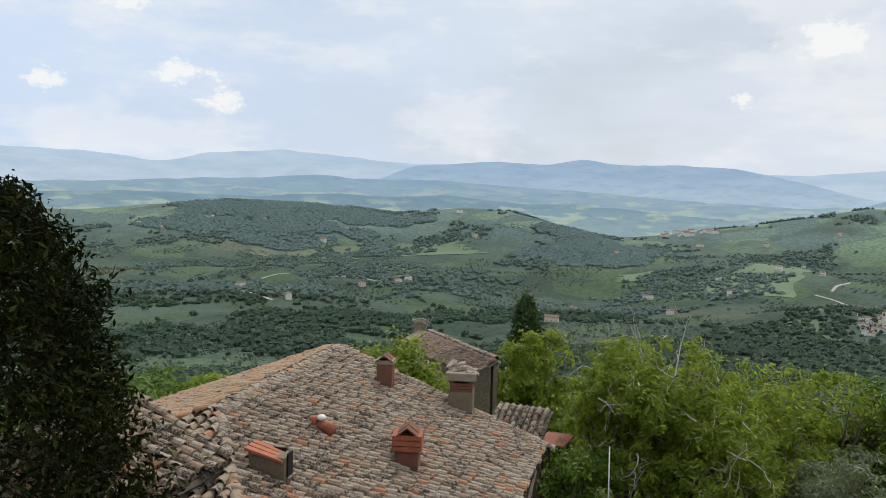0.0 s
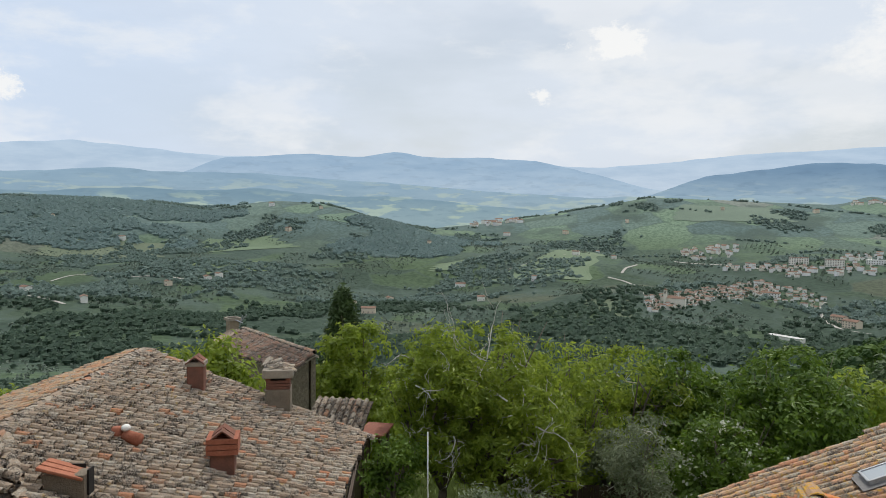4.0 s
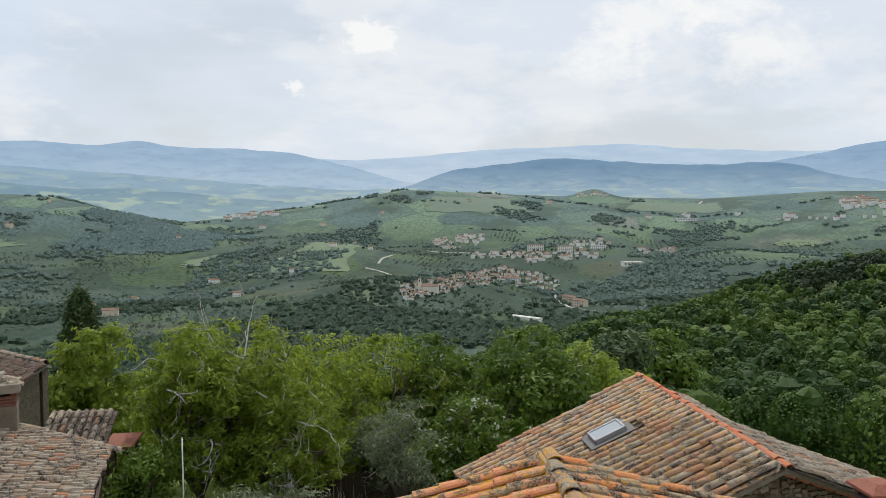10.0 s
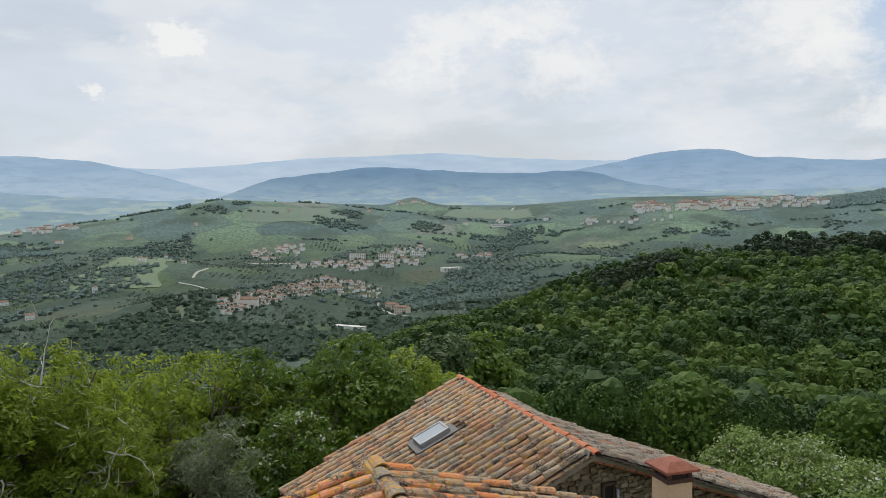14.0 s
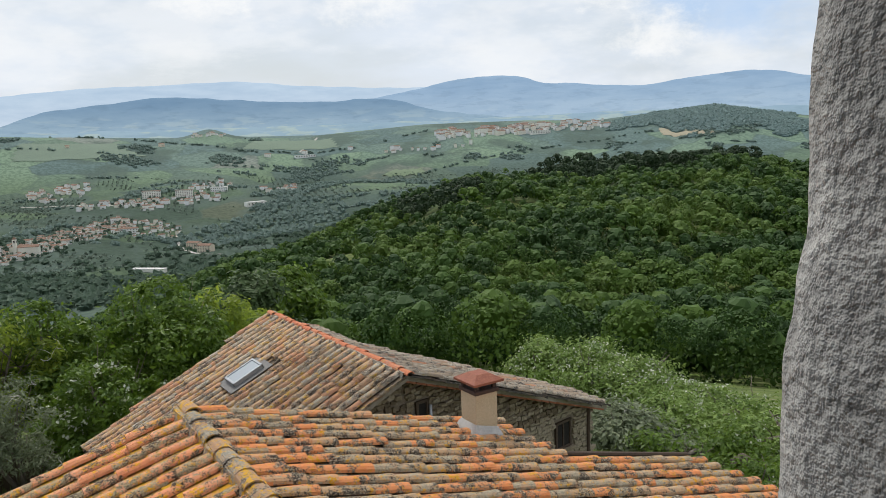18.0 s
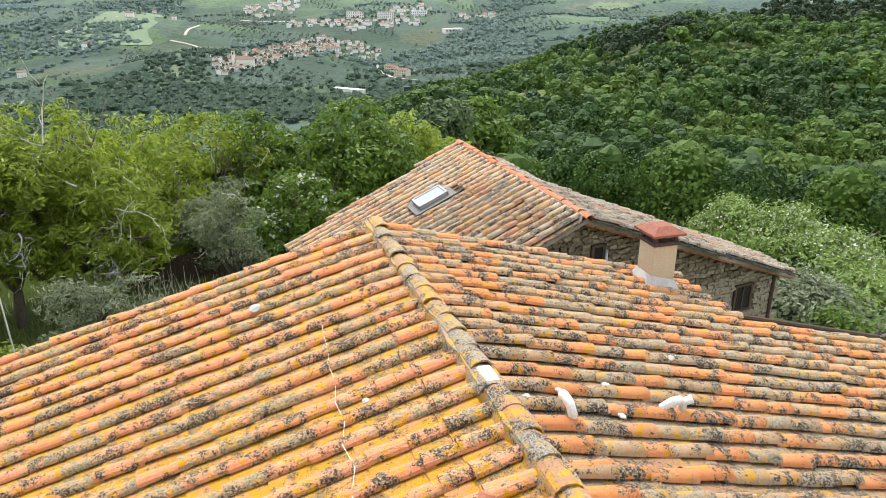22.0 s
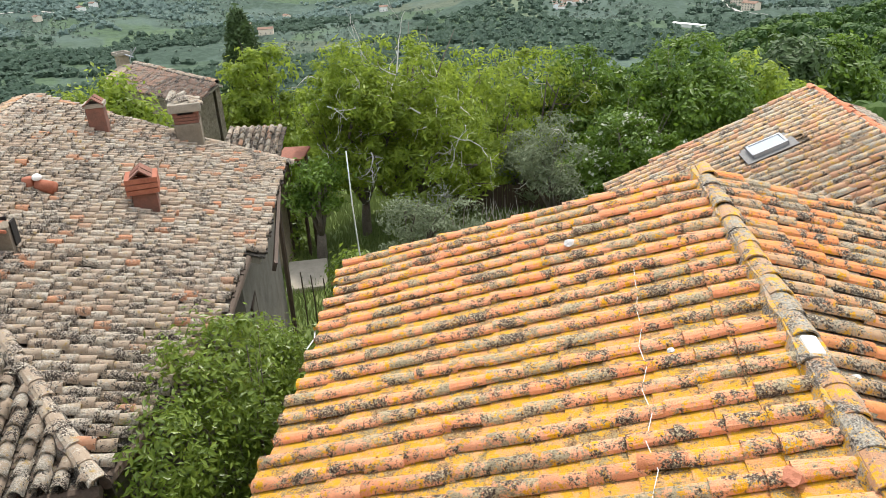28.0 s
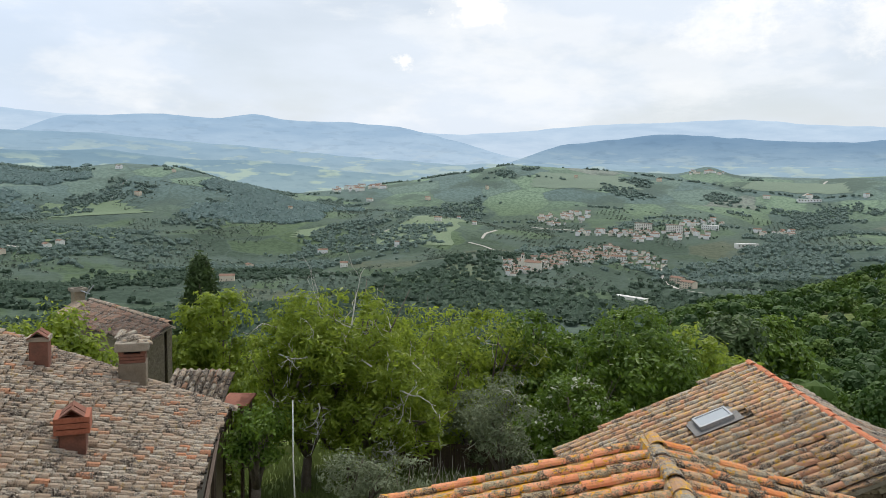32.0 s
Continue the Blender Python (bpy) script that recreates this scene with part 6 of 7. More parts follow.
def domes(base, height, radius, rng, rings=4, sides=8):
    """The closed inner mass of many crowns, uneven, under their leaves."""
    n = len(base)
    tv, tq = [], []
    for i in range(rings):
        e = math.pi * (-0.28 + 0.78 * (i + 0.0) / rings)
        for j in range(sides):
            a = 2 * math.pi * (j + 0.5 * (i % 2)) / sides
            tv.append((math.cos(e) * math.cos(a), math.cos(e) * math.sin(a), math.sin(e)))
    tv.append((0, 0, 1.0))
    for i in range(rings - 1):
        for j in range(sides):
            tq.append((i * sides + j, i * sides + (j + 1) % sides, (i + 1) * sides + (j + 1) % sides, (i + 1) * sides + j))
    for j in range(0, sides, 2):
        tq.append(((rings - 1) * sides + j, (rings - 1) * sides + (j + 1) % sides, (rings - 1) * sides + (j + 2) % sides, rings * sides))
    tv, tq = np.array(tv), np.array(tq)
    k = len(tv)
    wob = rng.uniform(0.72, 1.0, (n, k, 1))
    c = base + np.stack([np.zeros(n), np.zeros(n), height - radius * 0.9], 1)
    v = c[:, None] + tv[None] * wob * radius[:, None, None] * np.array([1, 1, 0.95])
    q = tq[None] + (np.arange(n) * k)[:, None, None]
    return v.reshape(-1, 3), q.reshape(-1, 4)


def open_ground(pts, gap=8.0):
    """Points that keep clear of the houses."""
    cells = {(int(x // gap), int(y // gap)) for x, y in HOUSES}
    cells = {(i + a, j + b) for i, j in cells for a in (-1, 0, 1) for b in (-1, 0, 1)}
    keep = np.array([(int(x // gap), int(y // gap)) not in cells for x, y in pts], bool)
    return pts[keep] if len(pts) else pts


def wood(name, pts, height, radius, mat, quads, size, label, seed=1, dome=(4, 8), core=0.9, even=False, clear=True):
    rng = np.random.default_rng(seed)
    if clear:
        pts = open_ground(pts)
    n = len(pts)
    hs = height * (rng.uniform(0.72, 1.25, n) if not even else rng.uniform(0.9, 1.1, n))
    rs = radius * rng.uniform(0.6, 1.4, n)
    base = np.stack([pts[:, 0], pts[:, 1], land(pts[:, 0], pts[:, 1])], 1)
    v, q = crowns(base, hs, rs, rng, quads, size)
    if dome:
        dv, dq = domes(base, hs, rs * core, rng, *dome)
        q = np.concatenate([q, dq + len(v)])
        v = np.concatenate([v, dv])
    return tagged(new(name, big_mesh(name, v, q, mat, False)), label, "wood", kind="stuff")


def scatter(n, a0, a1, r0, r1, rng):
    """Points spread evenly over a sector of the land."""
    r = np.sqrt(rng.uniform(r0 * r0, r1 * r1, n))
    a = np.radians(rng.uniform(a0, a1, n))
    return np.stack([r * np.sin(a), r * np.cos(a)], 1)


def polar_of(p):
    return np.degrees(np.arctan2(p[:, 0], p[:, 1])), np.hypot(p[:, 0], p[:, 1])


g = np.random.default_rng(31)
M_W1 = foliage("wood_oak", (0.026, 0.060, 0.008), (0.070, 0.132, 0.018), 0.1, 0.7, 0.15)
M_W2 = foliage("wood_chestnut", (0.044, 0.086, 0.010), (0.096, 0.164, 0.022), 0.06, 0.7, 0.2)
M_W3 = foliage("wood_dark", (0.013, 0.030, 0.010), (0.028, 0.054, 0.016), 0.06, 0.7, 0.1)
M_W4 = foliage("wood_holm", (0.017, 0.045, 0.009), (0.046, 0.094, 0.016), 0.1, 0.7, 0.15)
M_W5 = foliage("wood_young", (0.060, 0.104, 0.016), (0.118, 0.182, 0.032), 0.1, 0.7, 0.2)
M_V1 = foliage("valley_wood", (0.066, 0.104, 0.074), (0.108, 0.160, 0.106), 0.01, 0.8, 0.32)
M_V2 = foliage("valley_olives", (0.108, 0.140, 0.108), (0.140, 0.178, 0.132), 0.01, 0.8, 0.1)
# far leaves paled to blue-green: distance haze is in the colour
M_V3 = foliage("hill_wood_hazed", (0.187, 0.263, 0.251), (0.217, 0.296, 0.273), 0.01, 0.8, 0.32)
M_V4 = foliage("far_copse_hazed", (0.150, 0.208, 0.186), (0.196, 0.262, 0.218), 0.01, 0.8, 0.32)


def planted(a0, a1, r0, r1, gap, rng):
    """Trees about evenly apart over a sector of the land."""
    k = int(r1 / gap) + 1
    i, j = np.meshgrid(np.arange(-k, k + 1), np.arange(-k, k + 1))
    q = np.stack([i.ravel() + 0.5 * (j.ravel() % 2), j.ravel() * 0.87], 1) * gap
    q = q + rng.uniform(-0.36, 0.36, q.shape) * gap
    az, rr = polar_of(q)
    return q[(az > a0) & (az < a1) & (rr > r0) & (rr < r1)]


LEAVES = ((M_W1, "dense green oak wood on the spur"), (M_W2, "lighter chestnut wood on the spur"), (M_W4, "deep green holm oaks in the wood"), (M_W5, "yellow-green young trees in the wood"))


def mixed_wood(name, pts, height, radius, quads, size, seed, core=0.56):
    """A wood of several kinds of tree, growing in loose stands."""
    rng = np.random.default_rng(seed)
    stand = fractal(pts[:, 0], pts[:, 1], 80, 61, 3) + rng.normal(size=len(pts)) * 0.55
    for k, ((mat, label), lo, hi) in enumerate(zip(LEAVES, (-0.25, 0.35, -9, 1.0), (0.35, 1.0, -0.25, 9))):
        sel = pts[(stand >= lo) & (stand < hi)]
        if len(sel):
            wood(name, sel, height, radius, mat, quads, size, label, seed + k, (5, 10), core if quads < 200 else 0.5)


for r0, r1, gap, rad, quads, size in ((95, 190, 4.8, 3.2, 300, 0.105), (190, 300, 5.2, 3.4, 110, 0.16), (300, 455, 5.6, 3.5, 52, 0.21)):
    p = planted(-12, 52, r0, r1, gap, g)
    az, rr = polar_of(p)
    clear = ((az - 8.6) / 2.4) ** 2 + ((rr - 262) / 60) ** 2 < 1          # a meadow left open on the spur
    dark = ((az - 32) / 8) ** 2 + ((rr - 420) / 55) ** 2 < 1
    dark |= ((az - 17) / 3.5) ** 2 + ((rr - 330) / 30) ** 2 < 1
    ok = ~clear & ~((az < -3) & (rr < 110))
    mixed_wood("spur_wood", p[ok & ~dark], 8.5, rad, quads, size, int(r0))
    if (ok & dark).any():
        wood("spur_pines", p[ok & dark], 11, 3.2, M_W3, 90, 0.16, "dark pine wood on the ridge", 5, (5, 8), 0.56)
# the slope right below the houses
p = planted(-82, 50, 36, 110, 4.6, g)
az, rr = polar_of(p)
keep = ~((np.abs(az + 36.5) < 3) & (rr < 50))
top_limit = 10 - rr * np.tan(np.radians(11.5))
low = land(p[:, 0], p[:, 1]) + 6.5 < top_limit
mixed_wood("slope_wood", p[keep & low & (rr < 62)], 5.4, 2.6, 1100, 0.056, 41)
mixed_wood("slope_wood", p[keep & low & (rr >= 62)], 5.8, 2.8, 650, 0.075, 51)
p = scatter(2600, -82, -3, 110, 420, g)
az, rr = polar_of(p)
keep = fractal(p[:, 0], p[:, 1], 170, 72, 3) > -0.15
wood("lower_wood", p[keep], 7.5, 3.4, M_V1, 40, 0.24, "dark woods on the lower slope", 7)
# hedges, copses and olive groves over the valley floor
p = scatter(88000, -82, 48, 420, 2560, g)
az, rr = polar_of(p)
f1 = fractal(p[:, 0], p[:, 1], 330, 73, 5)
f2 = fractal(p[:, 0], p[:, 1], 1100, 75, 2)
ragged = 0.8 * fractal(p[:, 0], p[:, 1], 260, 77, 4)
copse = (f1 + 0.5 * f2 > np.where(rr < 1000, np.where((rr < 780) & (az > -22), -0.8, -0.1), np.where(rr < 1400, 0.15, 0.45))) & ~((rr > 1700) & (az > -16))
hedge = (np.abs(np.sin(p[:, 0] / 55 + 0.8 * np.sin(p[:, 1] / 120))) < 0.07) | (np.abs(np.sin(p[:, 1] / 70 + 0.9 * np.sin(p[:, 0] / 150))) < 0.05)
copse |= hedge & (rr < 1400) & (f2 > -0.9)
# tree lines along the tracks and vineyards of the upper slopes, and a few small woods
lines = (np.abs(np.sin(p[:, 1] / 62 + 1.3 * np.sin(p[:, 0] / 210))) < 0.075) & (fractal(p[:, 0], p[:, 1], 300, 83, 3) > 0.05)
copse |= (rr > 1500) & (rr < 2450) & (az > -16) & (lines | (f1 + 0.5 * f2 > 0.95))
hill = (((az + 55) / 9.5) ** 2 + ((rr - 2230) / 300) ** 2 + ragged < 1) | (((az + 32.0) / 5.5) ** 2 + ((rr - 1840) / 190) ** 2 + ragged < 0.9) | (((az - 37) / 6) ** 2 + ((rr - 2480) / 190) ** 2 + ragged < 1)
wood("valley_copses", p[copse & ~hill & (rr < 1150)], 6.5, 5.2, M_V1, 8, 0.36, "copses and hedges over the valley floor", 8, dome=(2, 6))
wood("far_copses", p[copse & ~hill & (rr >= 1150)], 6.5, 6.0, M_V4, 4, 0.45, "copses and hedges far across the valley, paled by painted haze", 18, dome=(2, 6))
ol = ~copse & ~hill & (fractal(p[:, 0], p[:, 1], 240, 79, 2) > 0.1)
# olives stand in rows
p[ol] = np.round(p[ol] / 11.0) * 11.0 + g.uniform(-1.2, 1.2, (int(ol.sum()), 2))
wood("olive_groves", p[ol & (rr < 2000)], 3.4, 2.6, M_V2, 4, 0.6, "grey olive groves in the valley", 11, dome=False)
e = np.concatenate([scatter(10500, -66, -44, 1850, 2560, g), scatter(6500, -38, -25, 1650, 2200, g), scatter(6000, 29, 45, 2250, 2600, g)])
az, rr = polar_of(e)
ragged = 0.8 * fractal(e[:, 0], e[:, 1], 260, 77, 4)
hill = (((az + 55) / 9.5) ** 2 + ((rr - 2230) / 300) ** 2 + ragged < 1) | (((az + 32.0) / 5.5) ** 2 + ((rr - 1840) / 190) ** 2 + ragged < 0.9) | (((az - 37) / 6) ** 2 + ((rr - 2480) / 190) ** 2 + ragged < 1)
wood("hill_wood", e[hill], 8, 11.0, M_V3, 5, 0.36, "wooded hills across the valley, haze painted into their green", 9, dome=(2, 6), even=True)
# garden trees and cypresses between the village houses
vp2 = np.array([(x, y) for x, y in HOUSES if math.hypot(x, y) < 1900])
vp2 = np.concatenate([vp2 + g.normal(size=vp2.shape) * 11, vp2[::2] + g.normal(size=vp2[::2].shape) * 16])
wood("village_trees", vp2, 5.5, 2.9, M_V1, 8, 0.4, "dark garden trees between the village houses", 19, dome=(2, 6), clear=False)
# ---- the garden below the walnut ----
M_GRASS = foliage("grass_blades", (0.07, 0.11, 0.025), (0.19, 0.23, 0.075), 0.5, 0.7, 0.2)
gp = scatter(26000, -40, -5, 12.5, 27, np.random.default_rng(91))
gz = land(gp[:, 0], gp[:, 1])
gr = np.random.default_rng(92)
bl = np.stack([gp[:, 0], gp[:, 1], gz + 0.05], 1)
dx = gr.normal(size=(len(bl), 3)) * np.array([0.03, 0.03, 0])
v = np.stack([bl - np.array([0.02, 0, 0.06]), bl + np.array([0.02, 0, -0.06]), bl + dx + np.array([0, 0, 1]) * gr.uniform(0.05, 0.22, (len(bl), 1))], 1).reshape(-1, 3)
tagged(new("grass", big_mesh("grass", v, None, M_GRASS, False, np.arange(3 * len(bl)).reshape(-1, 3))), "uneven grass of the garden", "grass", kind="stuff")
px, py = polar(-30.25, 13.0)
bm = tube(bmesh.new(), [(px + 0.09, py, 1.0), (px + 0.05, py, 3.5), (px - 0.02, py, 5.0), (px - 0.03, py, 6.02)], [0.02, 0.016, 0.013, 0.011], 8)
tagged(part("pole", bm, M_WHITE, None, "", True), "slim white pole standing in the garden", "pole")
for k, hd in enumerate((-36.2, -35.2, -34.4, -33.4, -32.4)):
    x, y = polar(hd, 14.6 - 0.25 * k)
    z = float(land(x, y))
    bm = bmesh.new()
    tube(bm, [(x, y, z - 0.2), (x + 0.02, y, z + 0.7), (x, y, z + 1.35)], [0.016, 0.014, 0.012], 6)
    tagged(part("fence_post", bm, M_WOOD), "thin dark fence post at the path", "post", "fence posts")
bm = bmesh.new()
x, y = polar(-34.6, 17.2)
box(bm, pose(x, y, float(land(x, y)) + 0.06, 0, 0, 30), 1.0, 1.6, 0.3, 0.05)
tagged(part("stone_slab", bm, M_MORTAR), "pale stone slab beside the path", "slab")
x, y = polar(-22.7, 22.5)
z = float(land(x, y))
bm = bmesh.new()
prism(bm, [(-0.5, -0.3), (0.5, -0.3), (0.5, 0.3), (-0.5, 0.3)], 0, 0.6)
box(bm, pose(0, 0, 0.68), 0.7, 0.5, 0.16, 0.05)
tub = part("garden_cover", bm, M_WHITE)
tub.location = (x, y, z)
tagged(tub, "white plastic cover under the walnut tree", "cover")
fence = tagged(empty("garden_fence", (0, 0, 0)), "dark board fence behind the olives", "fence")
for k in range(22):
    x, y = polar(-22.0 + 0.42 * k, 22.0)
    z = float(land(x, y))
    bm = bmesh.new()
    box(bm, pose(x, y, z + 0.35, 0, 0, 20), 0.155, 0.03, 0.95 + 0.04 * (k % 3), 0.004)
    part("board", bm, M_WOOD, fence)
# dry stems and bare saplings
rngd = np.random.default_rng(17)
for hd, ds, n, hgt in ((-17.5, 20.5, 40, 0.9), (-12.5, 19.5, 30, 0.8), (-54.5, 26, 26, 3.4), (-57, 30, 20, 3.2)):
    x, y = polar(hd, ds)
    z = float(land(x, y))
    bm = bmesh.new()
    for k in range(n):
        p0 = Vector((x + rngd.normal() * 0.7, y + rngd.normal() * 0.5, z - 0.1))
        p1 = p0 + Vector((rngd.normal() * 0.2, rngd.normal() * 0.2, hgt * rngd.uniform(0.5, 1.1)))
        tube(bm, [p0, p0.lerp(p1, 0.5) + Vector((rngd.normal() * 0.08, 0, 0)), p1], [0.012 if hgt < 2 else 0.03, 0.009, 0.004], 4)
    tagged(part("dry_stems", bm, M_TWIG), "tangle of dry bare stems", "stems", kind="stuff")


# ================= small pieces last: stones and roof tiles =================
def inside(poly, x, y):
    c = False
    for (x0, y0), (x1, y1) in zip(poly, poly[1:] + poly[:1]):
        if (y0 > y) != (y1 > y) and x < (x1 - x0) * (y - y0) / (y1 - y0) + x0:
            c = not c
    return c


def tile_rows(roof, s, poly, pitch, step, mats, width, height, seed, house_parts, lift=0.035, pan=True, far=False, keep=None, jitter=1.0, tilt=1.7):
    """Rows of cover tiles over flat pans. mats: cover material, pan material. The first house_parts tiles nearest to the opening are single pieces."""
    rng = np.random.default_rng(seed)
    amax, amin = max(p[0] for p in poly), min(p[0] for p in poly)
    omax = max(p[1] for p in poly)
    T = s.turn()
    k = math.sqrt(1 + s.fall ** 2)                       # plan to slope
    run = step / k
    length = step * 1.24
    flip = -1 if T.col[0].to_3d().dot(s.u) < 0 else 1
    shapes = []
    for q in range(4):
        v, f = cover_verts(width * (0.84 + 0.02 * q), width * (1.0 + 0.015 * q), length, height * (0.94 + 0.04 * q))
        shapes.append(mesh_of("tile", v, f, mats[0]))
        shapes[-1].polygons.foreach_set("use_smooth", np.array([i < 6 for i in range(len(f))]))
    cells = []
    rows = int((amax - amin) / pitch) + 1
    cols = int(omax / run) + 2
    for i in range(rows):
        a = amin + pitch * (i + 0.5)
        sway = 0.02 * math.sin(i * 1.7)
        off = rng.uniform(-0.22, 0.22)
        edge = max([o for o in np.arange(0.05, omax + 0.02, 0.02) if inside(poly, a, o)], default=0)
        for j in range(cols):
            o = max(edge - (j + off) * run - run * 0.4, run * 0.5 + 0.05)
            if not inside(poly, a, o):
                continue
            cells.append((i, j, a + sway * jitter * 0.4 + rng.normal() * 0.006 * jitter, o))
    cells.sort(key=lambda c: s.at(c[2], c[3]).length)
    joined_v, joined_f = [], []
    pv, pf = [], []
    for n, (i, j, a, o) in enumerate(cells):
        p = s.at(a, o - run * 0.5, lift + 0.012 + rng.normal() * 0.004 * jitter)
        m = Matrix.Translation(p) @ T @ Matrix.Rotation(radians(rng.normal() * 1.6 * jitter), 4, "Z") @ Matrix.Rotation(radians(tilt + rng.normal() * 0.7 * jitter), 4, "X")
        sh = shapes[int(rng.integers(0, 4))]
        if keep and not keep(a, o):
            pass
        elif n < house_parts:
            ob = new("tile", sh)
            ob.parent = roof
            ob.matrix_parent_inverse = roof.matrix_world.inverted()
            ob.matrix_basis = m
        else:
            b = len(joined_v)
            joined_v += [m @ v.co for v in sh.vertices]
            joined_f += [tuple(b + q for q in poly_.vertices) for poly_ in sh.polygons]
        if pan:
            # flat pan to the side of the cover, with its own stepped lower edge
            c = s.at(a + pitch / 2, o - run * 0.5, 0.006)
            m2 = Matrix.Translation(c) @ T @ Matrix.Rotation(radians(rng.normal() * 0.8), 4, "Z") @ Matrix.Rotation(radians(1.9), 4, "X")
            w = pitch * 0.52
            b = len(pv)
            pv += [m2 @ Vector(q) for q in ((-w, 0, 0), (w, 0, 0), (w, length, 0.006), (-w, length, 0.006), (-w, length, -0.016), (w, length, -0.016), (-w * 0.93, 0, 0.03), (-w * 0.93, length, 0.04), (w * 0.93, 0, 0.03), (w * 0.93, length, 0.04))]
            pf += [(b, b + 1, b + 2, b + 3), (b + 3, b + 2, b + 5, b + 4), (b, b + 6, b + 7, b + 3), (b + 1, b + 2, b + 9, b + 8)]
    if joined_v:
        ob = new("tiles", mesh_of("tiles", joined_v, joined_f, mats[0]))
        ob.parent = roof
        ob.matrix_parent_inverse = roof.matrix_world.inverted()
        tagged(ob, kind="stuff")
    if pv:
        ob = new("pan_tiles", mesh_of("pan_tiles", pv, pf, mats[1]))
        ob.parent = roof
        ob.matrix_parent_inverse = roof.matrix_world.inverted()
        tagged(ob, kind="stuff")


def ridge_tiles(roof, points, mats, width, height, step, seed, lift=0.05, single=True, bed=True):
    """Cover tiles end to end along a ridge or hip, bedded in mortar."""
    rng = np.random.default_rng(seed)
    v, f = cover_verts(width * 0.9, width, step * 1.2, height)
    sh = mesh_of("ridge_tile", v, f, mats[0])
    for p0, p1 in zip(points, points[1:]):
        d = (p1 - p0).normalized()
        x = d.cross(Vector((0, 0, 1))).normalized()
        T = Matrix((x, d, x.cross(d))).transposed().to_4x4()
        n = int((p1 - p0).length / step)
        for k in range(n + 1):
            p = p0 + d * (k * step) + Vector((0, 0, lift + rng.normal() * 0.006)) + x * rng.normal() * 0.01
            ob = new("ridge_tile", sh)
            ob.parent = roof
            ob.matrix_parent_inverse = roof.matrix_world.inverted()
            ob.matrix_basis = Matrix.Translation(p) @ T @ Matrix.Rotation(radians(rng.normal() * 2.5), 4, "Z") @ Matrix.Rotation(radians(1.5), 4, "X")
        if bed:
            bm = bmesh.new()
            L = (p1 - p0).length
            seg = 40
            prev = None
            for k in range(seg + 1):
                c = p0 + d * (L * k / seg)
                w = width * 0.62 + 0.02 * math.sin(k * 2.1) + rng.normal() * 0.012
                ring = [bm.verts.new(c + x * sx * w + Vector((0, 0, sz))) for sx, sz in ((-1, -0.06), (-0.75, lift + 0.03), (0.75, lift + 0.03), (1, -0.06))]
                if prev:
                    for q in range(3):
                        bm.faces.new((prev[q], prev[q + 1], ring[q + 1], ring[q]))
                prev = ring
            ob = part("ridge_mortar", bm, mats[1], roof)
            ob.matrix_parent_inverse = roof.matrix_world.inverted()


bpy.context.view_layer.update()
M_TILE_C2 = tile_material("tile_orange_grey", ((0.78, 0.25, 0.08), (0.76, 0.29, 0.11), (0.50, 0.34, 0.20), (0.43, 0.30, 0.19)), (0.48, 0.41, 0.29), (0.64, 0.32, 0.02), (0.036, 0.028, 0.022), 0.58, 0.52, 0.55, (0.0, 0.42, 0.52, 1.0))
M_PAN_C = tile_material("pan_orange", ((0.60, 0.27, 0.11), (0.62, 0.30, 0.12), (0.64, 0.33, 0.14), (0.56, 0.29, 0.13)), (0.36, 0.27, 0.14), (0.58, 0.305, 0.022), (0.10, 0.06, 0.03), 0.43, 0.545, 0.58)
M_PAN_C2 = tile_material("pan_brown", ((0.40, 0.20, 0.11), (0.40, 0.24, 0.14), (0.36, 0.24, 0.15), (0.44, 0.22, 0.12)), (0.34, 0.29, 0.21), (0.54, 0.30, 0.04), (0.05, 0.04, 0.03), 0.54, 0.50, 0.50)
# umber pans toned down, with shade between the cover rows in their colour
M_PAN_D = tile_material("pan_umber_shaded", ((0.26, 0.14, 0.08), (0.28, 0.18, 0.11), (0.30, 0.20, 0.13), (0.26, 0.17, 0.11)), (0.32, 0.27, 0.20), (0.42, 0.26, 0.05), (0.03, 0.023, 0.018), 0.58, 0.47, 0.60)
M_TILE_AL = tile_material("tile_tan", ((0.56, 0.26, 0.13), (0.52, 0.32, 0.19), (0.48, 0.35, 0.23), (0.46, 0.37, 0.26)), (0.54, 0.46, 0.35), (0.48, 0.31, 0.10), (0.05, 0.038, 0.03), 0.60, 0.56, 0.54)
# dark pans: the shadow gaps between covers are put into the clay tone
M_PAN_A = tile_material("pan_grey_shaded", ((0.12, 0.08, 0.06), (0.13, 0.10, 0.08), (0.15, 0.12, 0.09), (0.16, 0.10, 0.075)), (0.20, 0.18, 0.15), (0.20, 0.17, 0.10), (0.022, 0.019, 0.016), 0.66, 0.45, 0.62)
M_TILE_E = tile_material("tile_old_brown", ((0.30, 0.17, 0.12), (0.33, 0.21, 0.15), (0.36, 0.25, 0.19), (0.28, 0.2, 0.15)), (0.40, 0.34, 0.28), (0.3, 0.22, 0.12), (0.035, 0.03, 0.026), 0.66, 0.54, 0.56)
M_RIDGE_C = tile_material("ridge_grey", ((0.48, 0.24, 0.13), (0.46, 0.28, 0.17), (0.42, 0.29, 0.19), (0.38, 0.27, 0.19)), (0.42, 0.38, 0.31), (0.64, 0.35, 0.025), (0.05, 0.042, 0.035), 0.48, 0.56, 0.54)

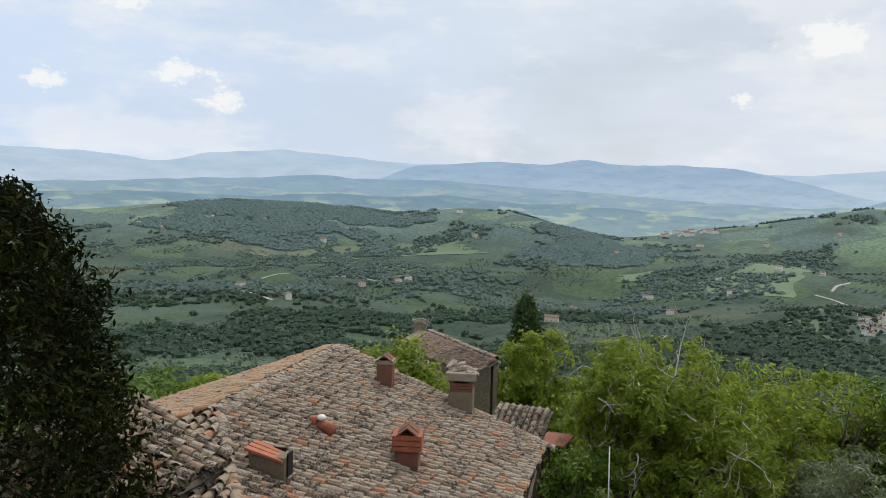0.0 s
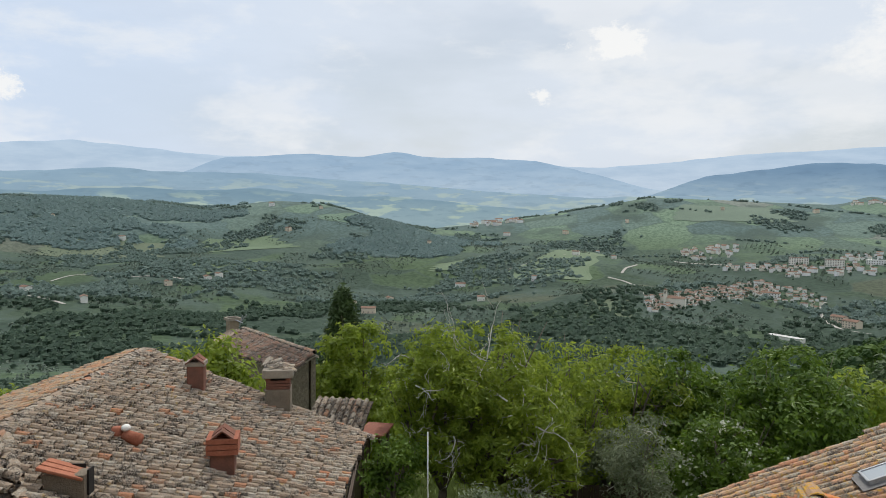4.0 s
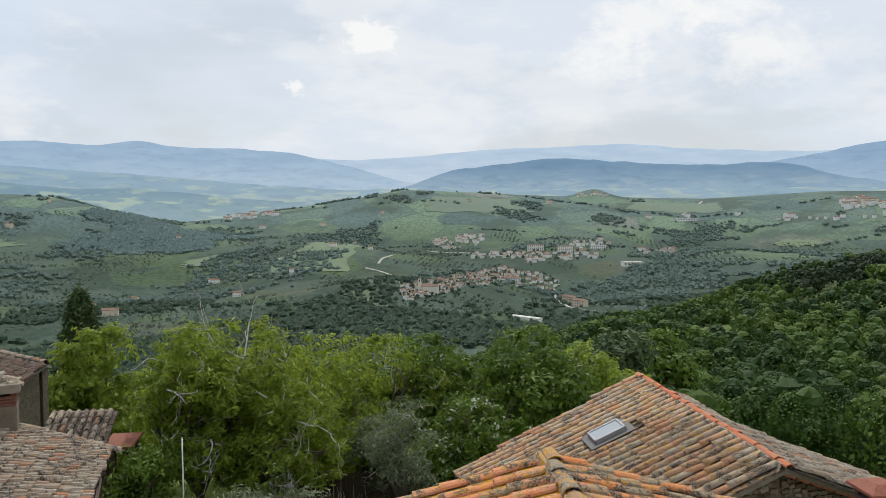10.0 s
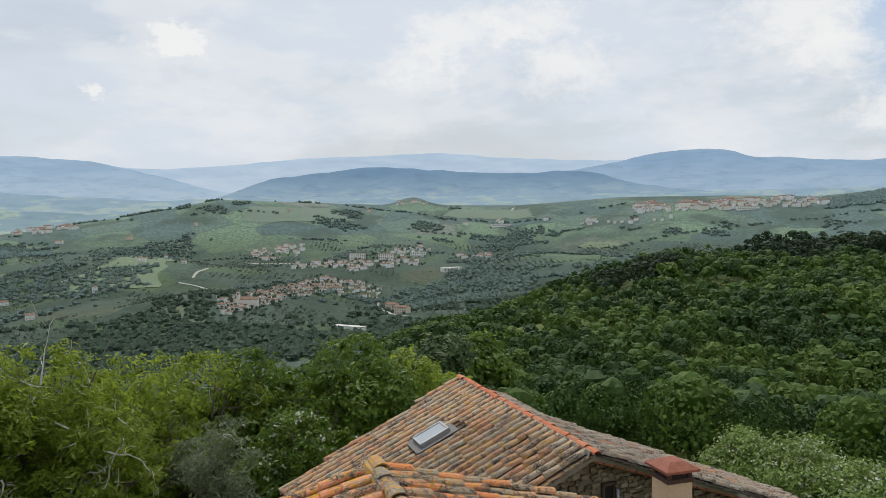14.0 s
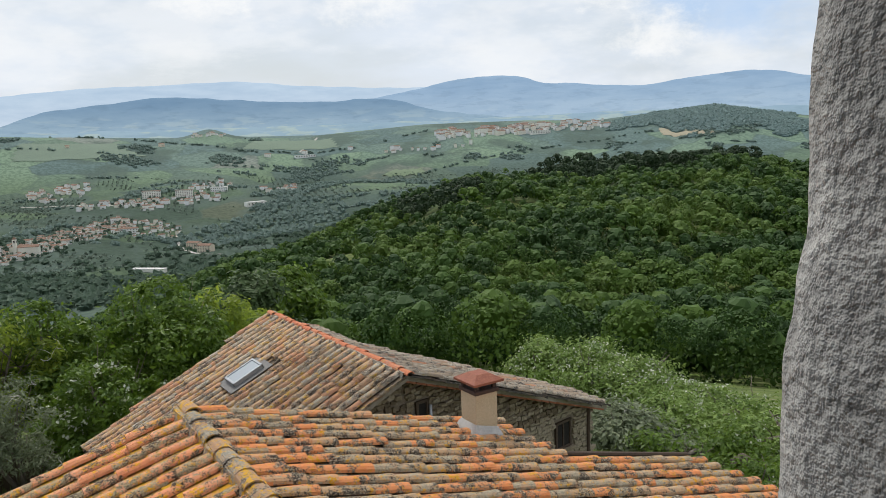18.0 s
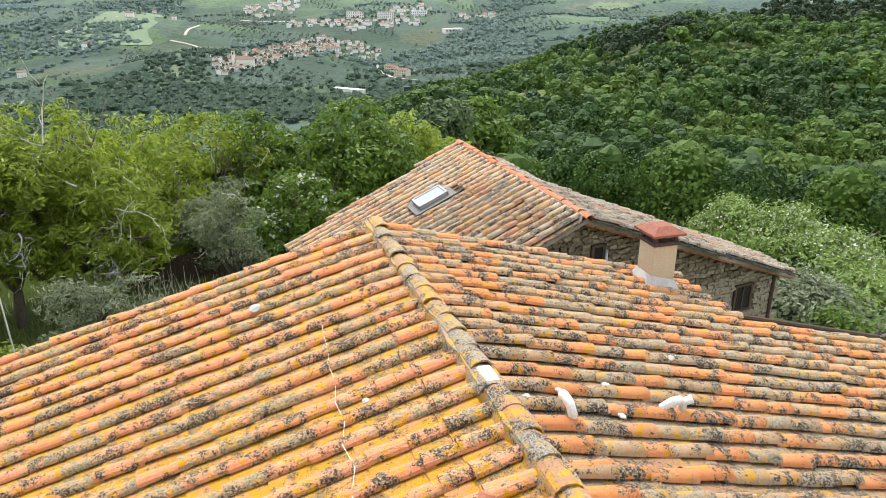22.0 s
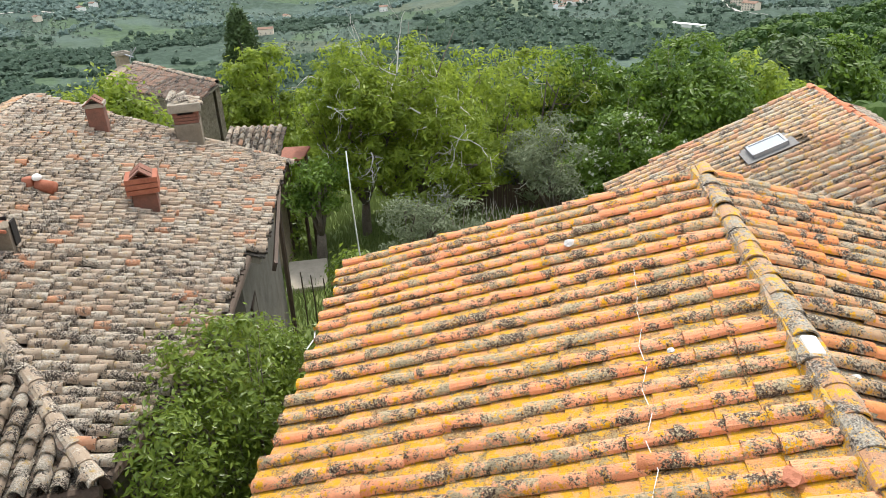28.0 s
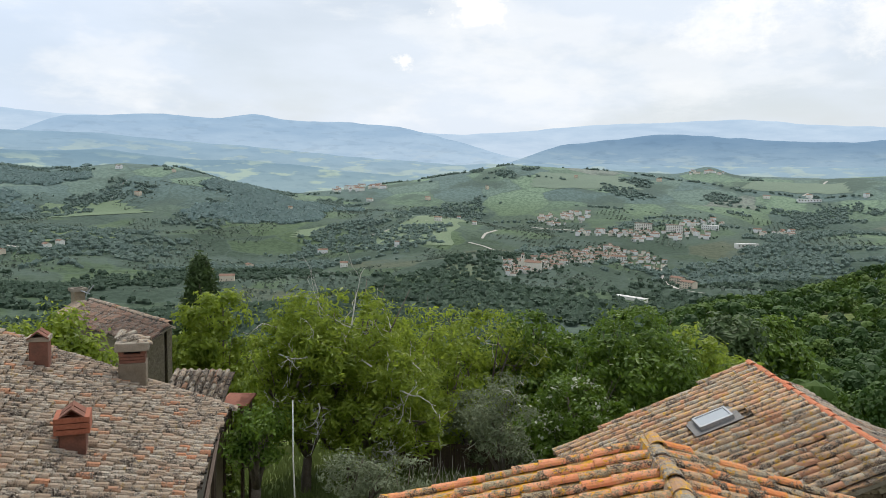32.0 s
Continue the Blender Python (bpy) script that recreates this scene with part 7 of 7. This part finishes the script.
tile_rows(roof_cl, C_LEFT, C_L_POLY, 0.265, 0.31, (M_TILE_C, M_PAN_C), 0.140, 0.055, 1, 200, lift=0.008, tilt=2.6)
tile_rows(roof_cr, C_RIGHT, C_R_POLY, 0.265, 0.31, (M_TILE_C2, M_PAN_C2), 0.148, 0.058, 2, 280, lift=0.016, tilt=2.6)
ridge_tiles(roof_cl, [C_LEFT.at(0, 0), C_LEFT.at(8, 0)], (M_RIDGE_C, M_RIDGE_C), 0.20, 0.075, 0.30, 3, 0.04)
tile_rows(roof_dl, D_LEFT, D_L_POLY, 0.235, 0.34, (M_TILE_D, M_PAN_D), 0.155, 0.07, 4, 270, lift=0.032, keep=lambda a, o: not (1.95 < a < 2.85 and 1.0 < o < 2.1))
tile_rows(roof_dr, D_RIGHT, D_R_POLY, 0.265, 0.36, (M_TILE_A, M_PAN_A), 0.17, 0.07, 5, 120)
ridge_tiles(roof_dl, [D_LEFT.at(0, 0), D_LEFT.at(6.42, 0)], (M_RIDGE_D, M_MORTAR), 0.165, 0.065, 0.34, 6, 0.045)
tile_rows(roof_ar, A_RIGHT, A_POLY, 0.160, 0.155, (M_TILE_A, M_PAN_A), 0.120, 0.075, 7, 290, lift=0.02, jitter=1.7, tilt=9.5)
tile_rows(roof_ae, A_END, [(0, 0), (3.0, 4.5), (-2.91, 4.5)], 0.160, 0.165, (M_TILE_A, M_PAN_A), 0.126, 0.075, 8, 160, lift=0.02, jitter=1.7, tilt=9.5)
tile_rows(roof_al, A_LEFT, [(0, 0), (4.9, 0), (8.6, 4.2), (0, 4.2)], 0.180, 0.20, (M_TILE_AL, M_PAN_D), 0.135, 0.07, 9, 0, jitter=1.6, tilt=6.0)
ridge_tiles(roof_ar, [A_RIGHT.at(0, 0), A_RIGHT.at(4.9, 0)], (M_TILE_A, M_PAN_A), 0.165, 0.06, 0.24, 10, 0.03)
ridge_tiles(roof_ae, [A_RIGHT.at(4.9, 0), A_RIGHT.at(9.4, 2.91)], (M_TILE_A, M_PAN_A), 0.16, 0.06, 0.22, 11, 0.03)
ridge_tiles(roof_ar, [A_RIGHT.at(0.05, 0.1), A_RIGHT.at(0.42, 4.1)], (M_TILE_A, M_PAN_A), 0.17, 0.07, 0.30, 12, 0.04)
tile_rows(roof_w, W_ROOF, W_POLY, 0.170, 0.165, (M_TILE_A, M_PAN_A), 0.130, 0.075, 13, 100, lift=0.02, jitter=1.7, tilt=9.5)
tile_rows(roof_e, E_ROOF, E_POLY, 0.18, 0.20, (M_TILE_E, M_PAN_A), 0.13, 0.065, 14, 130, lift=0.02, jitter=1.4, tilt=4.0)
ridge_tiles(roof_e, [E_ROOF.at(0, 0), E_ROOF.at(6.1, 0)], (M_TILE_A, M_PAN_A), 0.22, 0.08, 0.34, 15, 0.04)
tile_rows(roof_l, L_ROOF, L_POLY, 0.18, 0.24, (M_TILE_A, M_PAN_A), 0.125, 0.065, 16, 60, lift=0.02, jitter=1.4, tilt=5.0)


def stone_wall(wall, origin, along, out, s0, s1, z0, top, mats, seed, holes=()):
    """Courses of uneven stones set proud of the mortar."""
    rng = np.random.default_rng(seed)
    along, out = Vector(along), Vector(out)
    R = Matrix((along, out, Vector((0, 0, 1)))).transposed().to_4x4()
    kinds = []
    for q in range(6):
        bm = bmesh.new()
        bmesh.ops.create_cube(bm, size=1.0)
        for v in bm.verts:
            v.co += Vector(rng.uniform(-0.16, 0.16, 3))
            if v.co.y > 0:
                v.co.x *= 0.86
                v.co.z *= 0.82
        me = bpy.data.meshes.new("stone")
        bm.to_mesh(me)
        bm.free()
        me.materials.append(mats)
        kinds.append(me)
    z = z0
    laid = []
    while z < 8:
        h = rng.uniform(0.055, 0.115)
        s = s0 + rng.uniform(-0.1, 0.1)
        while s < s1:
            w = rng.uniform(0.07, 0.23)
            m = s + w / 2
            if z + h < top(m) and not any(a < m < b and c < z + h / 2 < d for a, b, c, d in holes):
                p = Vector((origin.x, origin.y, z + h / 2 + rng.normal() * 0.014)) + along * m + out * 0.02
                laid.append((z, kinds[int(rng.integers(0, 6))], Matrix.Translation(p) @ R @ Matrix.Rotation(radians(rng.normal() * 8), 4, "Y") @ Matrix.Diagonal((w - 0.006, rng.uniform(0.05, 0.09), h * rng.uniform(0.8, 1.15), 1))))
            s += w
        z += h
    laid.sort(key=lambda q: -q[0])
    rest_v, rest_f = [], []
    for k, (_, me, m) in enumerate(laid):
        if k < 300:
            ob = new("stone", me)
            ob.parent = wall
            ob.matrix_parent_inverse = wall.matrix_world.inverted()
            ob.matrix_basis = m
        else:
            b0 = len(rest_v)
            rest_v += [m @ v.co for v in me.vertices]
            rest_f += [tuple(b0 + i for i in f.vertices) for f in me.polygons]
    if rest_v:
        ob = new("stones", mesh_of("stones", rest_v, rest_f, mats))
        ob.parent = wall
        ob.matrix_parent_inverse = wall.matrix_world.inverted()
        tagged(ob, kind="stuff")


def stone_material():
    m, n, l, b = material("wall_stones", 0.95, 0.15)
    rnd = n.new("ShaderNodeObjectInfo").outputs["Random"]
    c = ramp(n, l, rnd, [(0, (0.14, 0.11, 0.075)), (0.4, (0.22, 0.175, 0.12)), (0.75, (0.29, 0.235, 0.16)), (1, (0.36, 0.31, 0.23))])
    v = coords(n, "Position")
    g2 = noise_node(n, l, v, 22, 5)
    c = mixed(n, l, 0.6, c, mixed(n, l, 1.0, c, ramp(n, l, g2, [(0.3, (0.4, 0.38, 0.36)), (0.7, (1.3, 1.3, 1.3))]), "MULTIPLY"))
    l.new(c, b.inputs["Base Color"])
    bump(n, l, b, g2, 0.7, 0.02)
    return m


stone_wall(wall_d, g0, GD, GN, 0.05, 5.75, 2.3, lambda s: 5.7 - 0.37 * s - 0.16, stone_material(), 3, ((0.3, 0.75, 4.1, 5.1), (4.42, 5.1, 2.65, 3.45)))
e0 = D_LEFT.at(6.1, 0)
stone_wall(wall_d2, e0, Vector((-0.953, -0.3015, 0)), Vector((0.3015, -0.953, 0)), 0.02, 1.9, 3.9, lambda s: 5.7 - 0.46 * s - 0.16, stone_material(), 4)
